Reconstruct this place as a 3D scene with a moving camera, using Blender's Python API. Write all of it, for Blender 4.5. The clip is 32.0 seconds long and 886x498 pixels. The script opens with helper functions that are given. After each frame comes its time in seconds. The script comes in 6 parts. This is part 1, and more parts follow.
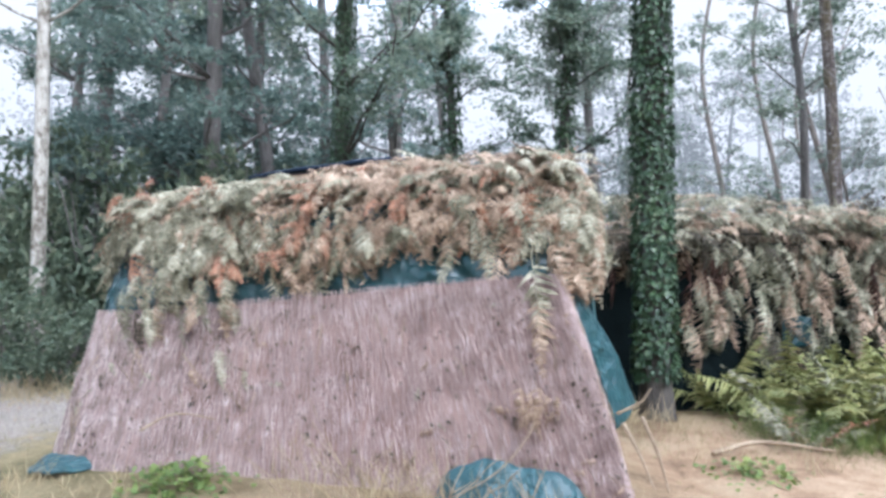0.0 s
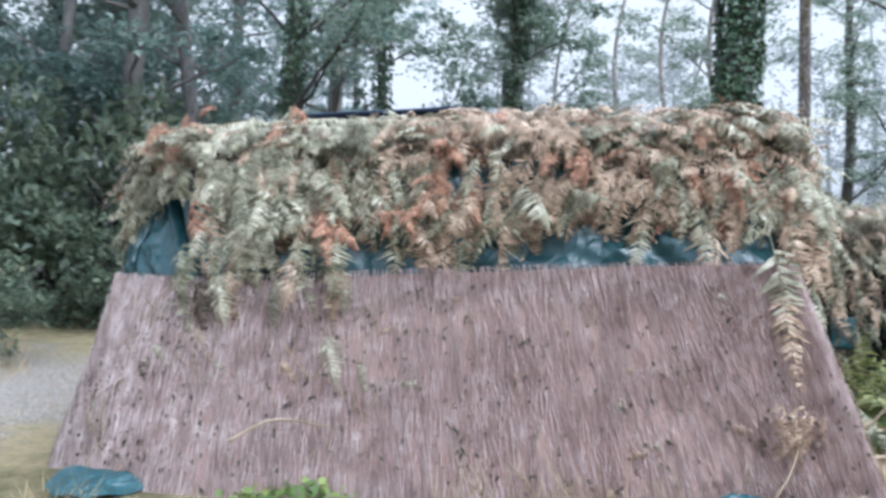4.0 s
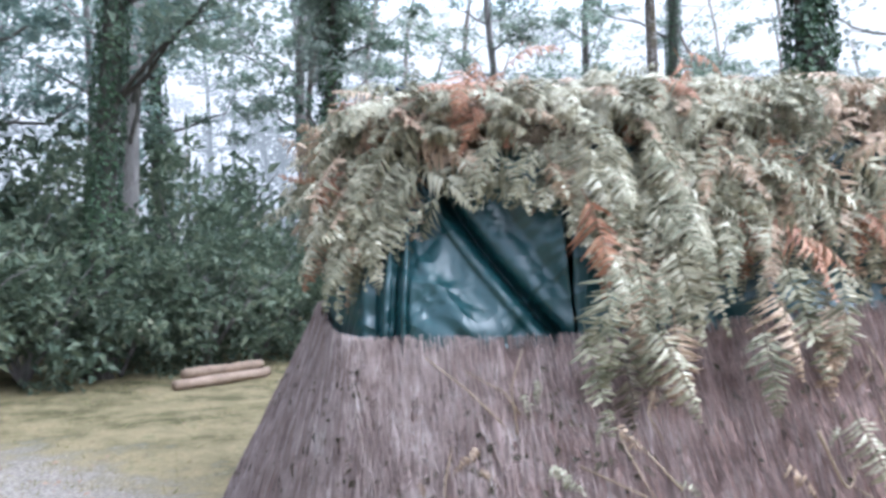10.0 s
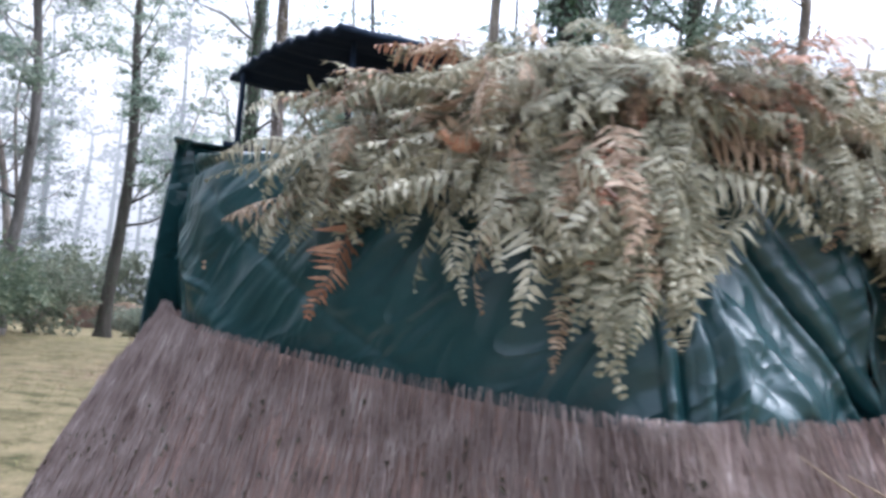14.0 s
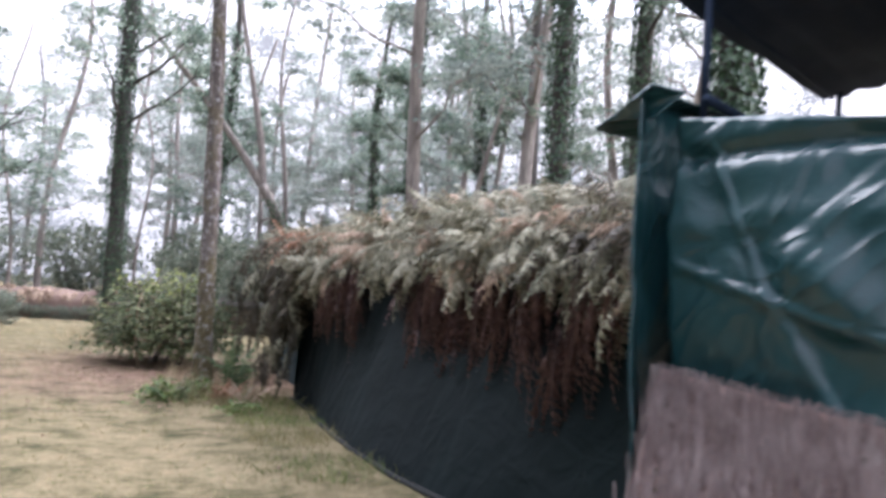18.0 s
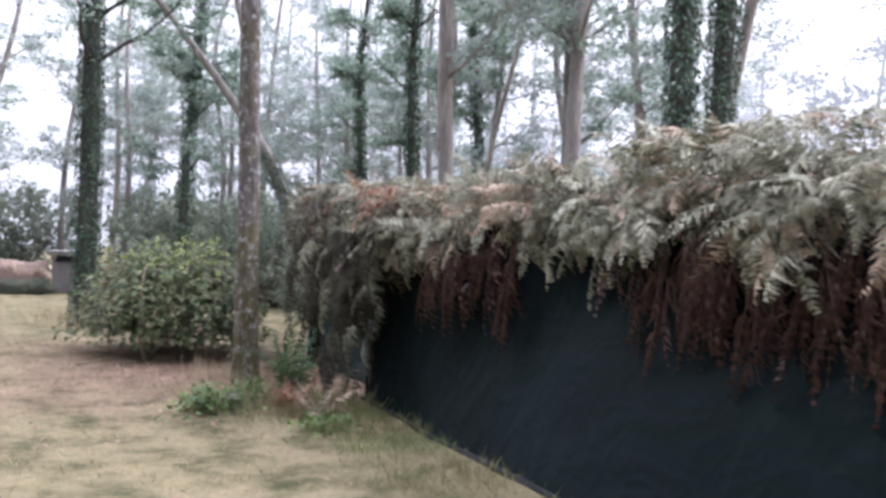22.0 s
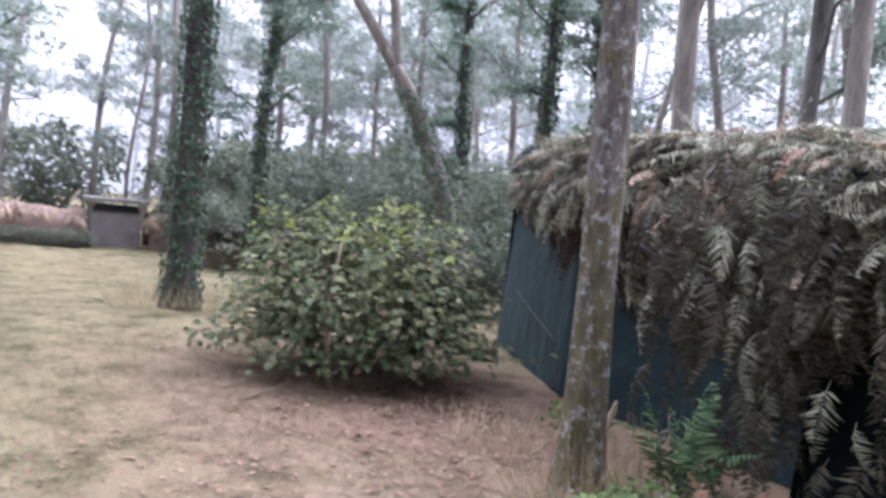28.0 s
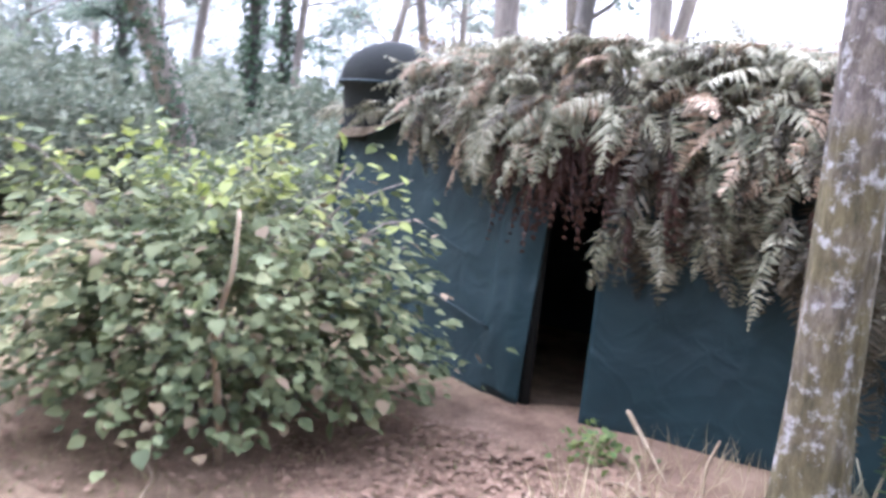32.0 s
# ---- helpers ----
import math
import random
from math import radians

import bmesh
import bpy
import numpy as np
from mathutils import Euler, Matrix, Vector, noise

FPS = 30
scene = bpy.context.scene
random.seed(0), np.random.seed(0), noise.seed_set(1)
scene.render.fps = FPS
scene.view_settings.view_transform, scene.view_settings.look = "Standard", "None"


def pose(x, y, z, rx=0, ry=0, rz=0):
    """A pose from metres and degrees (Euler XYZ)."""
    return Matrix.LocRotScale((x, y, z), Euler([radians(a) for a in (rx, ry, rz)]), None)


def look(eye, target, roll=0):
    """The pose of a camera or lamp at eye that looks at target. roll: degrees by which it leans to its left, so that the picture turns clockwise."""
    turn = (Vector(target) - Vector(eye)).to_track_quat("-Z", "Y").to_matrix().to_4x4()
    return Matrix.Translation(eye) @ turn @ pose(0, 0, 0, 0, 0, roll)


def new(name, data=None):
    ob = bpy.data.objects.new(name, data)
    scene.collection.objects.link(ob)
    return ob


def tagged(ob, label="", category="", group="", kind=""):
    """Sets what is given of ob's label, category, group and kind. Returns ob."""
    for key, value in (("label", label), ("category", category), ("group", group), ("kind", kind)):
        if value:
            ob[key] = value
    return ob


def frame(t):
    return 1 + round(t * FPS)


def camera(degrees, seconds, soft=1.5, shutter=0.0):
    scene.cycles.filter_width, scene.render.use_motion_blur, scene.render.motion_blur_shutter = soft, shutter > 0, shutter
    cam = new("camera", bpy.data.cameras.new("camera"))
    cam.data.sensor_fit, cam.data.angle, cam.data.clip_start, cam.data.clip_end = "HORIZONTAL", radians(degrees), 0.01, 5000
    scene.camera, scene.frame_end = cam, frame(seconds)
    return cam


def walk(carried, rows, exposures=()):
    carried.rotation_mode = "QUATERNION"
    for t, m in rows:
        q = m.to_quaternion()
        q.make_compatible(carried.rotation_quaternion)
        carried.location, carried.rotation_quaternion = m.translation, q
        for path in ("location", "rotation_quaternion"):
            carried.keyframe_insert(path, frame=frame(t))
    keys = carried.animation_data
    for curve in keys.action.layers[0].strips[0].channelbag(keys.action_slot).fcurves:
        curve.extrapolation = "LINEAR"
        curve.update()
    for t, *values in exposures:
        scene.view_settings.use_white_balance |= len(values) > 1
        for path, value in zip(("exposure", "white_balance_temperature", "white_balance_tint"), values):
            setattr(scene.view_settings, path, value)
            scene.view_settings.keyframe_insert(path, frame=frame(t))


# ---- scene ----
# ---- camera ----
cam = camera(58.0, 32.0, soft=3.2, shutter=0.5)
PATH = [
    (0, (0.035, 0.016, 1.527), (0.039, 2.015, 1.584), -0.8),
    (0.5, (-0.140, 0.162, 1.525), (-0.122, 2.162, 1.558), 0.3),
    (1, (-0.300, 0.342, 1.528), (-0.319, 2.342, 1.527), 0.4),
    (1.5, (-0.492, 0.503, 1.522), (-0.368, 2.498, 1.584), -0.5),
    (2, (-0.696, 0.663, 1.523), (-0.588, 2.661, 1.521), 0.4),
    (2.5, (-0.881, 0.819, 1.515), (-0.852, 2.819, 1.524), 0.5),
    (4.5, (-1.716, 1.278, 1.484), (-1.215, 3.214, 1.474), 2.9),
    (5, (-1.918, 1.398, 1.487), (-1.315, 3.303, 1.402), 2.6),
    (5.5, (-2.081, 1.575, 1.472), (-1.386, 3.448, 1.378), 2.7),
    (6, (-2.282, 1.726, 1.481), (-1.553, 3.588, 1.415), 3.5),
    (6.5, (-2.483, 1.889, 1.486), (-1.739, 3.744, 1.397), 1.7),
    (7, (-2.622, 2.118, 1.481), (-1.913, 3.986, 1.406), 0.9),
    (7.5, (-2.785, 2.378, 1.489), (-1.923, 4.182, 1.442), 2.3),
    (8, (-2.961, 2.627, 1.501), (-1.997, 4.379, 1.492), 2.2),
    (8.5, (-3.100, 2.876, 1.503), (-2.159, 4.640, 1.513), 1.7),
    (9, (-3.288, 3.120, 1.503), (-2.295, 4.855, 1.562), 0.1),
    (9.5, (-3.458, 3.387, 1.482), (-2.390, 5.077, 1.529), 0.4),
    (10, (-3.601, 3.640, 1.478), (-2.500, 5.309, 1.538), 0.1),
    (10.5, (-3.765, 3.905, 1.464), (-2.434, 5.398, 1.483), -0.8),
    (11, (-3.878, 4.165, 1.449), (-2.433, 5.546, 1.499), 0.7),
    (11.5, (-3.984, 4.418, 1.456), (-2.453, 5.703, 1.528), 2.5),
    (12, (-4.088, 4.688, 1.448), (-2.445, 5.827, 1.479), 2.8),
    (12.5, (-4.113, 4.970, 1.438), (-2.430, 6.049, 1.501), 3.1),
    (13, (-4.133, 5.225, 1.436), (-2.376, 6.179, 1.492), 6.4),
    (13.5, (-4.137, 5.501, 1.462), (-2.296, 6.279, 1.533), 4.6),
    (14, (-4.062, 5.776, 1.475), (-2.187, 6.461, 1.603), 4.6),
    (14.5, (-3.987, 6.076, 1.459), (-2.088, 6.697, 1.542), 6.5),
    (15, (-3.890, 6.373, 1.453), (-1.980, 6.965, 1.469), 7.2),
    (15.5, (-3.761, 6.669, 1.464), (-1.836, 7.209, 1.528), 7.8),
    (17.5, (-3.511, 8.047, 1.562), (-1.526, 8.261, 1.681), 4.3),
    (18, (-3.333, 8.294, 1.556), (-1.346, 8.511, 1.630), 3.7),
    (18.5, (-3.129, 8.530, 1.544), (-1.152, 8.832, 1.501), 2.5),
    (19, (-2.920, 8.745, 1.515), (-0.925, 8.877, 1.490), 2.7),
    (19.5, (-2.702, 8.994, 1.528), (-0.702, 9.019, 1.532), 5.4),
    (20, (-2.458, 9.257, 1.547), (-0.460, 9.204, 1.504), 4.0),
    (20.5, (-2.220, 9.479, 1.547), (-0.221, 9.465, 1.513), 2.7),
    (21, (-1.965, 9.694, 1.562), (0.034, 9.765, 1.549), 2.8),
    (21.5, (-1.711, 9.929, 1.564), (0.286, 10.027, 1.505), 1.8),
    (22, (-1.448, 10.127, 1.551), (0.551, 10.183, 1.526), 2.4),
    (22.5, (-1.174, 10.356, 1.548), (0.822, 10.461, 1.502), 4.3),
    (23, (-0.895, 10.600, 1.555), (1.100, 10.723, 1.474), 3.7),
    (23.5, (-0.617, 10.815, 1.558), (1.373, 11.007, 1.515), 3.0),
    (24, (-0.354, 11.068, 1.548), (1.632, 11.267, 1.437), 2.1),
    (24.5, (-0.076, 11.284, 1.551), (1.906, 11.534, 1.461), 2.3),
    (25, (0.211, 11.503, 1.552), (2.171, 11.897, 1.501), 2.4),
    (25.5, (0.491, 11.760, 1.554), (2.473, 12.019, 1.467), 3.9),
    (27.5, (1.567, 12.737, 1.522), (3.562, 12.862, 1.444), 3.3),
    (28, (1.833, 12.945, 1.463), (3.829, 12.983, 1.348), 5.7),
    (28.5, (2.155, 13.119, 1.468), (4.145, 12.991, 1.318), 5.2),
    (29, (2.485, 13.306, 1.475), (4.473, 13.124, 1.341), 6.0),
    (29.5, (2.805, 13.526, 1.459), (4.760, 13.140, 1.291), 4.5),
    (30, (3.119, 13.757, 1.408), (5.084, 13.466, 1.176), 5.4),
    (30.5, (3.450, 13.989, 1.423), (5.429, 13.757, 1.255), 5.6),
    (31, (3.754, 14.216, 1.431), (5.678, 13.708, 1.231), 6.9),
    (31.5, (4.087, 14.395, 1.419), (5.929, 13.672, 1.124), 7.1),
    (32, (4.398, 14.568, 1.411), (6.155, 13.643, 1.175), 6.0),
]
walk(cam, [(t, look(eye, target, roll)) for t, eye, target, roll in PATH], [(0.0, 1.78, 5400, 12), (6.5, 1.72, 5200, 7), (12.0, 2.24, 5360, 14), (14.0, 2.08, 5500, 15), (15.5, 2.2, 5650, 18), (18.0, 2.36, 5720, 21), (19.0, 2.36, 5650, 20), (23.5, 2.34, 5580, 20), (25.0, 2.25, 5560, 21), (28.0, 2.45, 5450, 22), (30.0, 3.06, 5380, 23), (31.0, 3.06, 5350, 22), (32.0, 3.52, 5380, 24)])

# ---- world and light ----
SUN_ELEV, SUN_TURN = radians(52), radians(150)
world = bpy.data.worlds.new("overcast")
scene.world = world
world.use_nodes = True
wn = world.node_tree.nodes
wl = world.node_tree.links
sky = wn.new("ShaderNodeTexSky")
sky.sky_type = 'NISHITA'
sky.sun_disc = False
sky.sun_elevation, sky.sun_rotation = SUN_ELEV, SUN_TURN
sky.dust_density, sky.air_density = 4.0, 1.2
soft_sky = wn.new("ShaderNodeHueSaturation")
soft_sky.inputs["Saturation"].default_value = 0.22
soft_sky.inputs["Value"].default_value = 1.0
wl.new(sky.outputs[0], soft_sky.inputs["Color"])
wl.new(soft_sky.outputs[0], wn["Background"].inputs["Color"])
wn["Background"].inputs["Strength"].default_value = 0.15
sun = new("sun", bpy.data.lights.new("sun", 'SUN'))
sun.data.energy, sun.data.angle, sun.data.color = 0.9, radians(35), (1.0, 0.97, 0.93)
sun.matrix_world = look((0, 0, 30), (-30 * math.sin(SUN_TURN) / math.tan(SUN_ELEV), 30 * math.cos(SUN_TURN) / math.tan(SUN_ELEV), 0))

# ---- materials ----


def ramp(nt, fac, stops):
    r = nt.nodes.new("ShaderNodeValToRGB")
    els = r.color_ramp.elements
    while len(els) < len(stops):
        els.new(0.5)
    for e, (p, c) in zip(els, stops):
        e.position, e.color = p, (*c, 1)
    nt.links.new(fac, r.inputs[0])
    return r.outputs[0]


def noise_tex(nt, vec, scale, detail=4, rough=0.6):
    n = nt.nodes.new("ShaderNodeTexNoise")
    n.inputs["Scale"].default_value = scale
    n.inputs["Detail"].default_value = detail
    n.inputs["Roughness"].default_value = rough
    nt.links.new(vec, n.inputs["Vector"])
    return n.outputs["Fac"]


def mix_col(nt, fac, a, b, mode='MIX'):
    m = nt.nodes.new("ShaderNodeMix")
    m.data_type, m.blend_type = 'RGBA', mode
    for k, v in ((0, fac), (6, a), (7, b)):
        if hasattr(v, "is_linked"):
            nt.links.new(v, m.inputs[k])
        else:
            m.inputs[k].default_value = v if k == 0 else (*v, 1)
    return m.outputs[2]


def bare(name):
    m = bpy.data.materials.new(name)
    m.use_nodes = True
    nt = m.node_tree
    return m, nt, nt.nodes["Principled BSDF"], nt.nodes.new("ShaderNodeTexCoord")


def surf(name, stops, scale=6.0, fine=60.0, rough=0.8, bump=0.3, stretch=(1, 1, 1), spec=0.3, vary=0.0, coord="Object", island=False, dist=0.02):
    """Two-scale noise colour with bump, at real size."""
    m, nt, b, tc = bare(name)
    mp = nt.nodes.new("ShaderNodeMapping")
    mp.inputs["Scale"].default_value = stretch
    nt.links.new(tc.outputs[coord], mp.inputs[0])
    v = mp.outputs[0]
    a = noise_tex(nt, v, scale, 5, 0.65)
    f = noise_tex(nt, v, fine, 3, 0.6)
    mx = nt.nodes.new("ShaderNodeMath")
    mx.operation = 'MULTIPLY_ADD'
    mx.inputs[1].default_value = 0.35
    nt.links.new(f, mx.inputs[0])
    sc = nt.nodes.new("ShaderNodeMath")
    sc.operation = 'MULTIPLY_ADD'
    sc.inputs[1].default_value, sc.inputs[2].default_value = 1.3, -0.33
    nt.links.new(a, sc.inputs[0])
    nt.links.new(sc.outputs[0], mx.inputs[2])
    fac = mx.outputs[0]
    if vary:
        if island:
            g = nt.nodes.new("ShaderNodeNewGeometry")
            rnd = g.outputs["Random Per Island"]
        else:
            g = nt.nodes.new("ShaderNodeObjectInfo")
            rnd = g.outputs["Random"]
        ad = nt.nodes.new("ShaderNodeMath")
        ad.operation = 'MULTIPLY_ADD'
        ad.inputs[1].default_value = vary
        nt.links.new(rnd, ad.inputs[0])
        sb = nt.nodes.new("ShaderNodeMath")
        sb.operation = 'SUBTRACT'
        sb.inputs[1].default_value = vary / 2
        nt.links.new(fac, sb.inputs[0])
        nt.links.new(sb.outputs[0], ad.inputs[2])
        fac = ad.outputs[0]
    nt.links.new(ramp(nt, fac, stops), b.inputs["Base Color"])
    b.inputs["Roughness"].default_value = rough
    b.inputs["Specular IOR Level"].default_value = spec
    if bump:
        bp = nt.nodes.new("ShaderNodeBump")
        bp.inputs["Strength"].default_value, bp.inputs["Distance"].default_value = bump, dist
        nt.links.new(mx.outputs[0], bp.inputs["Height"])
        nt.links.new(bp.outputs[0], b.inputs["Normal"])
    return m


def leafy(name, stops, rough=0.55, through_light=0.25, scale=3.0, island=0.55, gaps=0.0):
    """Leaf stuff: colour by island and by a broad noise, some light coming through."""
    m, nt, b, tc = bare(name)
    g = nt.nodes.new("ShaderNodeNewGeometry")
    n = noise_tex(nt, tc.outputs["Object"], scale, 3, 0.5)
    ad = nt.nodes.new("ShaderNodeMath")
    ad.operation = 'MULTIPLY_ADD'
    ad.inputs[1].default_value = island
    nt.links.new(g.outputs["Random Per Island"], ad.inputs[0])
    sc = nt.nodes.new("ShaderNodeMath")
    sc.operation = 'MULTIPLY_ADD'
    wide = 1.2 + (0.55 - island) * 3
    sc.inputs[1].default_value, sc.inputs[2].default_value = wide, 0.5 - island / 2 - wide / 2
    nt.links.new(n, sc.inputs[0])
    nt.links.new(sc.outputs[0], ad.inputs[2])
    col = ramp(nt, ad.outputs[0], stops)
    nt.links.new(col, b.inputs["Base Color"])
    b.inputs["Roughness"].default_value = rough
    b.inputs["Specular IOR Level"].default_value = 0.35
    tr = nt.nodes.new("ShaderNodeBsdfTranslucent")
    nt.links.new(col, tr.inputs["Color"])
    ms = nt.nodes.new("ShaderNodeMixShader")
    ms.inputs[0].default_value = through_light
    nt.links.new(b.outputs[0], ms.inputs[1])
    nt.links.new(tr.outputs[0], ms.inputs[2])
    last = ms.outputs[0]
    if gaps:
        # fine holes between needles and twigs, also softening crowns in place of mist
        tp = nt.nodes.new("ShaderNodeBsdfTransparent")
        mg = nt.nodes.new("ShaderNodeMixShader")
        mg.inputs[0].default_value = gaps
        nt.links.new(last, mg.inputs[1])
        nt.links.new(tp.outputs[0], mg.inputs[2])
        last = mg.outputs[0]
    nt.links.new(last, nt.nodes["Material Output"].inputs["Surface"])
    return m


FERN_GREY = leafy("fern_grey_green", [(0, (0.066, 0.064, 0.038)), (0.3, (0.19, 0.182, 0.12)), (0.65, (0.392, 0.364, 0.264)), (1, (0.62, 0.59, 0.47))], 0.7, 0.12, 5.0, 0.4)
FERN_TAN = leafy("fern_tan", [(0, (0.12, 0.078, 0.05)), (0.4, (0.31, 0.22, 0.15)), (0.8, (0.49, 0.37, 0.265)), (1, (0.64, 0.51, 0.4))], 0.7, 0.1, 5.0, 0.32)
FERN_RUST = leafy("fern_rust", [(0, (0.12, 0.055, 0.035)), (0.5, (0.30, 0.148, 0.088)), (1, (0.46, 0.27, 0.17))], 0.55, 0.1)
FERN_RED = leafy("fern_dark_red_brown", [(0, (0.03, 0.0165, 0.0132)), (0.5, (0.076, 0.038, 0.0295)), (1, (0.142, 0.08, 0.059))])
FERN_DARK = leafy("fern_dark_brown", [(0, (0.028, 0.025, 0.016)), (0.5, (0.076, 0.064, 0.042)), (1, (0.15, 0.125, 0.084))])
FERN_OLIVE = leafy("fern_olive", [(0, (0.065, 0.07, 0.042)), (0.5, (0.2, 0.194, 0.128)), (1, (0.43, 0.4, 0.29))], 0.7, 0.12, 5.0, 0.4)
FERN_LIVE = leafy("fern_live_green", [(0, (0.03, 0.065, 0.028)), (0.5, (0.085, 0.15, 0.065)), (1, (0.2, 0.27, 0.12))])
FERN_YELLOW = leafy("fern_yellowing", [(0, (0.085, 0.1, 0.03)), (0.5, (0.215, 0.228, 0.078)), (1, (0.41, 0.385, 0.16))])
HEATHER = leafy("heather_stalk", [(0, (0.075, 0.05, 0.042)), (0.35, (0.165, 0.122, 0.108)), (0.75, (0.25, 0.2, 0.182)), (1, (0.4, 0.35, 0.32))], 0.8, 0.0, 9.0, 0.5)
HEATHER_PALE = leafy("pale_heather_stalk", [(0, (0.125, 0.08, 0.068)), (0.35, (0.29, 0.212, 0.19)), (0.75, (0.42, 0.325, 0.3)), (1, (0.6, 0.51, 0.475))], 0.8, 0.0, 9.0, 0.5)
# Corner stalks, with the sky sheen put into their colour.
HEATHER_CORNER = leafy("corner_heather_stalk", [(0, (0.115, 0.077, 0.067)), (0.35, (0.265, 0.204, 0.185)), (0.75, (0.4, 0.325, 0.3)), (1, (0.58, 0.52, 0.49))], 0.8, 0.0, 9.0, 0.5)
MATBASE = surf("heather_mat", [(0, (0.125, 0.075, 0.062)), (0.5, (0.275, 0.187, 0.16)), (1, (0.4, 0.288, 0.253))], 3, 45, 0.9, 0.8, (1, 1, 1), 0.15)
TARP = surf("green_tarpaulin", [(0, (0.0066, 0.026, 0.03)), (0.5, (0.0106, 0.041, 0.045)), (1, (0.02, 0.064, 0.067))], 2.5, 90, 0.3, 0.25, (1, 1, 1), 0.52, dist=0.01)
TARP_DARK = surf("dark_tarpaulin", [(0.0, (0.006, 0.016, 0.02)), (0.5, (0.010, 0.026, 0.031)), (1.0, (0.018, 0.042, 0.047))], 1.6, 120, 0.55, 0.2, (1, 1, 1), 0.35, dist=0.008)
# Dark tarpaulin, with the shade on the long wall put into its colour.
TARP_SHADED = surf("shade_darkened_tarpaulin", [(0, (0.0016, 0.0045, 0.0048)), (0.5, (0.0026, 0.0066, 0.007)), (1, (0.0052, 0.0118, 0.0123))], 1.6, 120, 0.8, 0.2, (1, 1, 1), 0.12, dist=0.008)
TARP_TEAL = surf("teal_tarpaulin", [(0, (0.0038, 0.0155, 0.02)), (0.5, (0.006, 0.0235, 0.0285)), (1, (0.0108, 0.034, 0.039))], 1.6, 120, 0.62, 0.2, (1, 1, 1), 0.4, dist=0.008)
TARP_BLUE = surf("blue_green_tarpaulin", [(0, (0.012, 0.044, 0.0507)), (0.5, (0.02, 0.068, 0.0764)), (1, (0.045, 0.112, 0.117))], 3, 60, 0.4, 0.3, (1, 1, 1), 0.5)
BLACK = surf("black_roofing_sheet", [(0.0, (0.009, 0.015, 0.028)), (1.0, (0.022, 0.034, 0.058))], 4, 80, 0.8, 0.2, (1, 1, 1), 0.1)
LITTER_ROOF = surf("matted_dead_bracken", [(0, (0.05, 0.036, 0.024)), (0.5, (0.13, 0.1, 0.068)), (1, (0.26, 0.21, 0.15))], 14, 70, 0.95, 1.0, (1, 1, 1), 0.1, dist=0.04)
SHADE_CLOTH = surf("dark_hut_lining", [(0.0, (0.008, 0.009, 0.009)), (1.0, (0.02, 0.022, 0.02))], 4, 60, 0.9, 0.2)
# Bark lifted towards pale grey, so that far trunks carry the fog.
BARK = surf("grey_brown_bark", [(0, (0.0748, 0.0628, 0.0538)), (0.45, (0.209, 0.179, 0.157)), (0.75, (0.329, 0.291, 0.255)), (1, (0.538, 0.508, 0.448))], 5, 40, 0.9, 1.0, (1, 1, 0.22), 0.15, 0.2, dist=0.04)
BARK_DARK = surf("dark_bark", [(0, (0.0625, 0.0562, 0.0525)), (0.5, (0.163, 0.15, 0.14)), (1, (0.338, 0.319, 0.3))], 5, 40, 0.95, 1.0, (1, 1, 0.2), 0.1, 0.25, dist=0.04)
BARK_DEEP = surf("dark_ivied_bark", [(0.0, (0.03, 0.027, 0.024)), (0.5, (0.075, 0.068, 0.06)), (1.0, (0.14, 0.13, 0.115))], 5, 40, 0.95, 1.0, (1, 1, 0.2), 0.1, dist=0.04)
BARK_BIRCH = surf("pale_lichen_bark", [(0.0, (0.04, 0.036, 0.03)), (0.36, (0.15, 0.13, 0.105)), (0.5, (0.36, 0.335, 0.29)), (0.7, (0.52, 0.49, 0.44)), (1.0, (0.64, 0.61, 0.56))], 7, 30, 0.9, 0.8, (1, 1, 0.6), 0.1, 0.0, dist=0.02)
BARK_MOSS, nt, mb, mtc = bare("bark_with_lichen_and_moss")
mv = nt.nodes.new("ShaderNodeMapping")
mv.inputs["Scale"].default_value = (1, 1, 0.3)
nt.links.new(mtc.outputs["Object"], mv.inputs[0])
crack = noise_tex(nt, mv.outputs[0], 22, 6, 0.75)
patch = noise_tex(nt, mtc.outputs["Object"], 15, 5, 0.7)
msep = nt.nodes.new("ShaderNodeSeparateXYZ")
nt.links.new(mtc.outputs["Object"], msep.inputs[0])
mlow = nt.nodes.new("ShaderNodeMapRange")
mlow.inputs["From Min"].default_value, mlow.inputs["From Max"].default_value = 0.2, 1.9
mlow.inputs["To Min"].default_value, mlow.inputs["To Max"].default_value = 0.24, -0.06
nt.links.new(msep.outputs[2], mlow.inputs["Value"])
mossy = nt.nodes.new("ShaderNodeMath")
nt.links.new(noise_tex(nt, mtc.outputs["Object"], 2.5, 4, 0.6), mossy.inputs[0])
nt.links.new(mlow.outputs[0], mossy.inputs[1])
moss = mossy.outputs[0]
mc = ramp(nt, crack, [(0.3, (0.04, 0.033, 0.03)), (0.5, (0.135, 0.11, 0.095)), (0.7, (0.27, 0.225, 0.195))])
mc = mix_col(nt, ramp(nt, moss, [(0.42, (0, 0, 0)), (0.6, (0.8, 0.8, 0.8))]), mc, ramp(nt, crack, [(0.3, (0.05, 0.042, 0.015)), (0.7, (0.175, 0.142, 0.055))]))
mc = mix_col(nt, ramp(nt, patch, [(0.53, (0, 0, 0)), (0.66, (0.8, 0.8, 0.8))]), mc, (0.48, 0.46, 0.46))
nt.links.new(mc, mb.inputs["Base Color"])
mb.inputs["Roughness"].default_value = 0.95
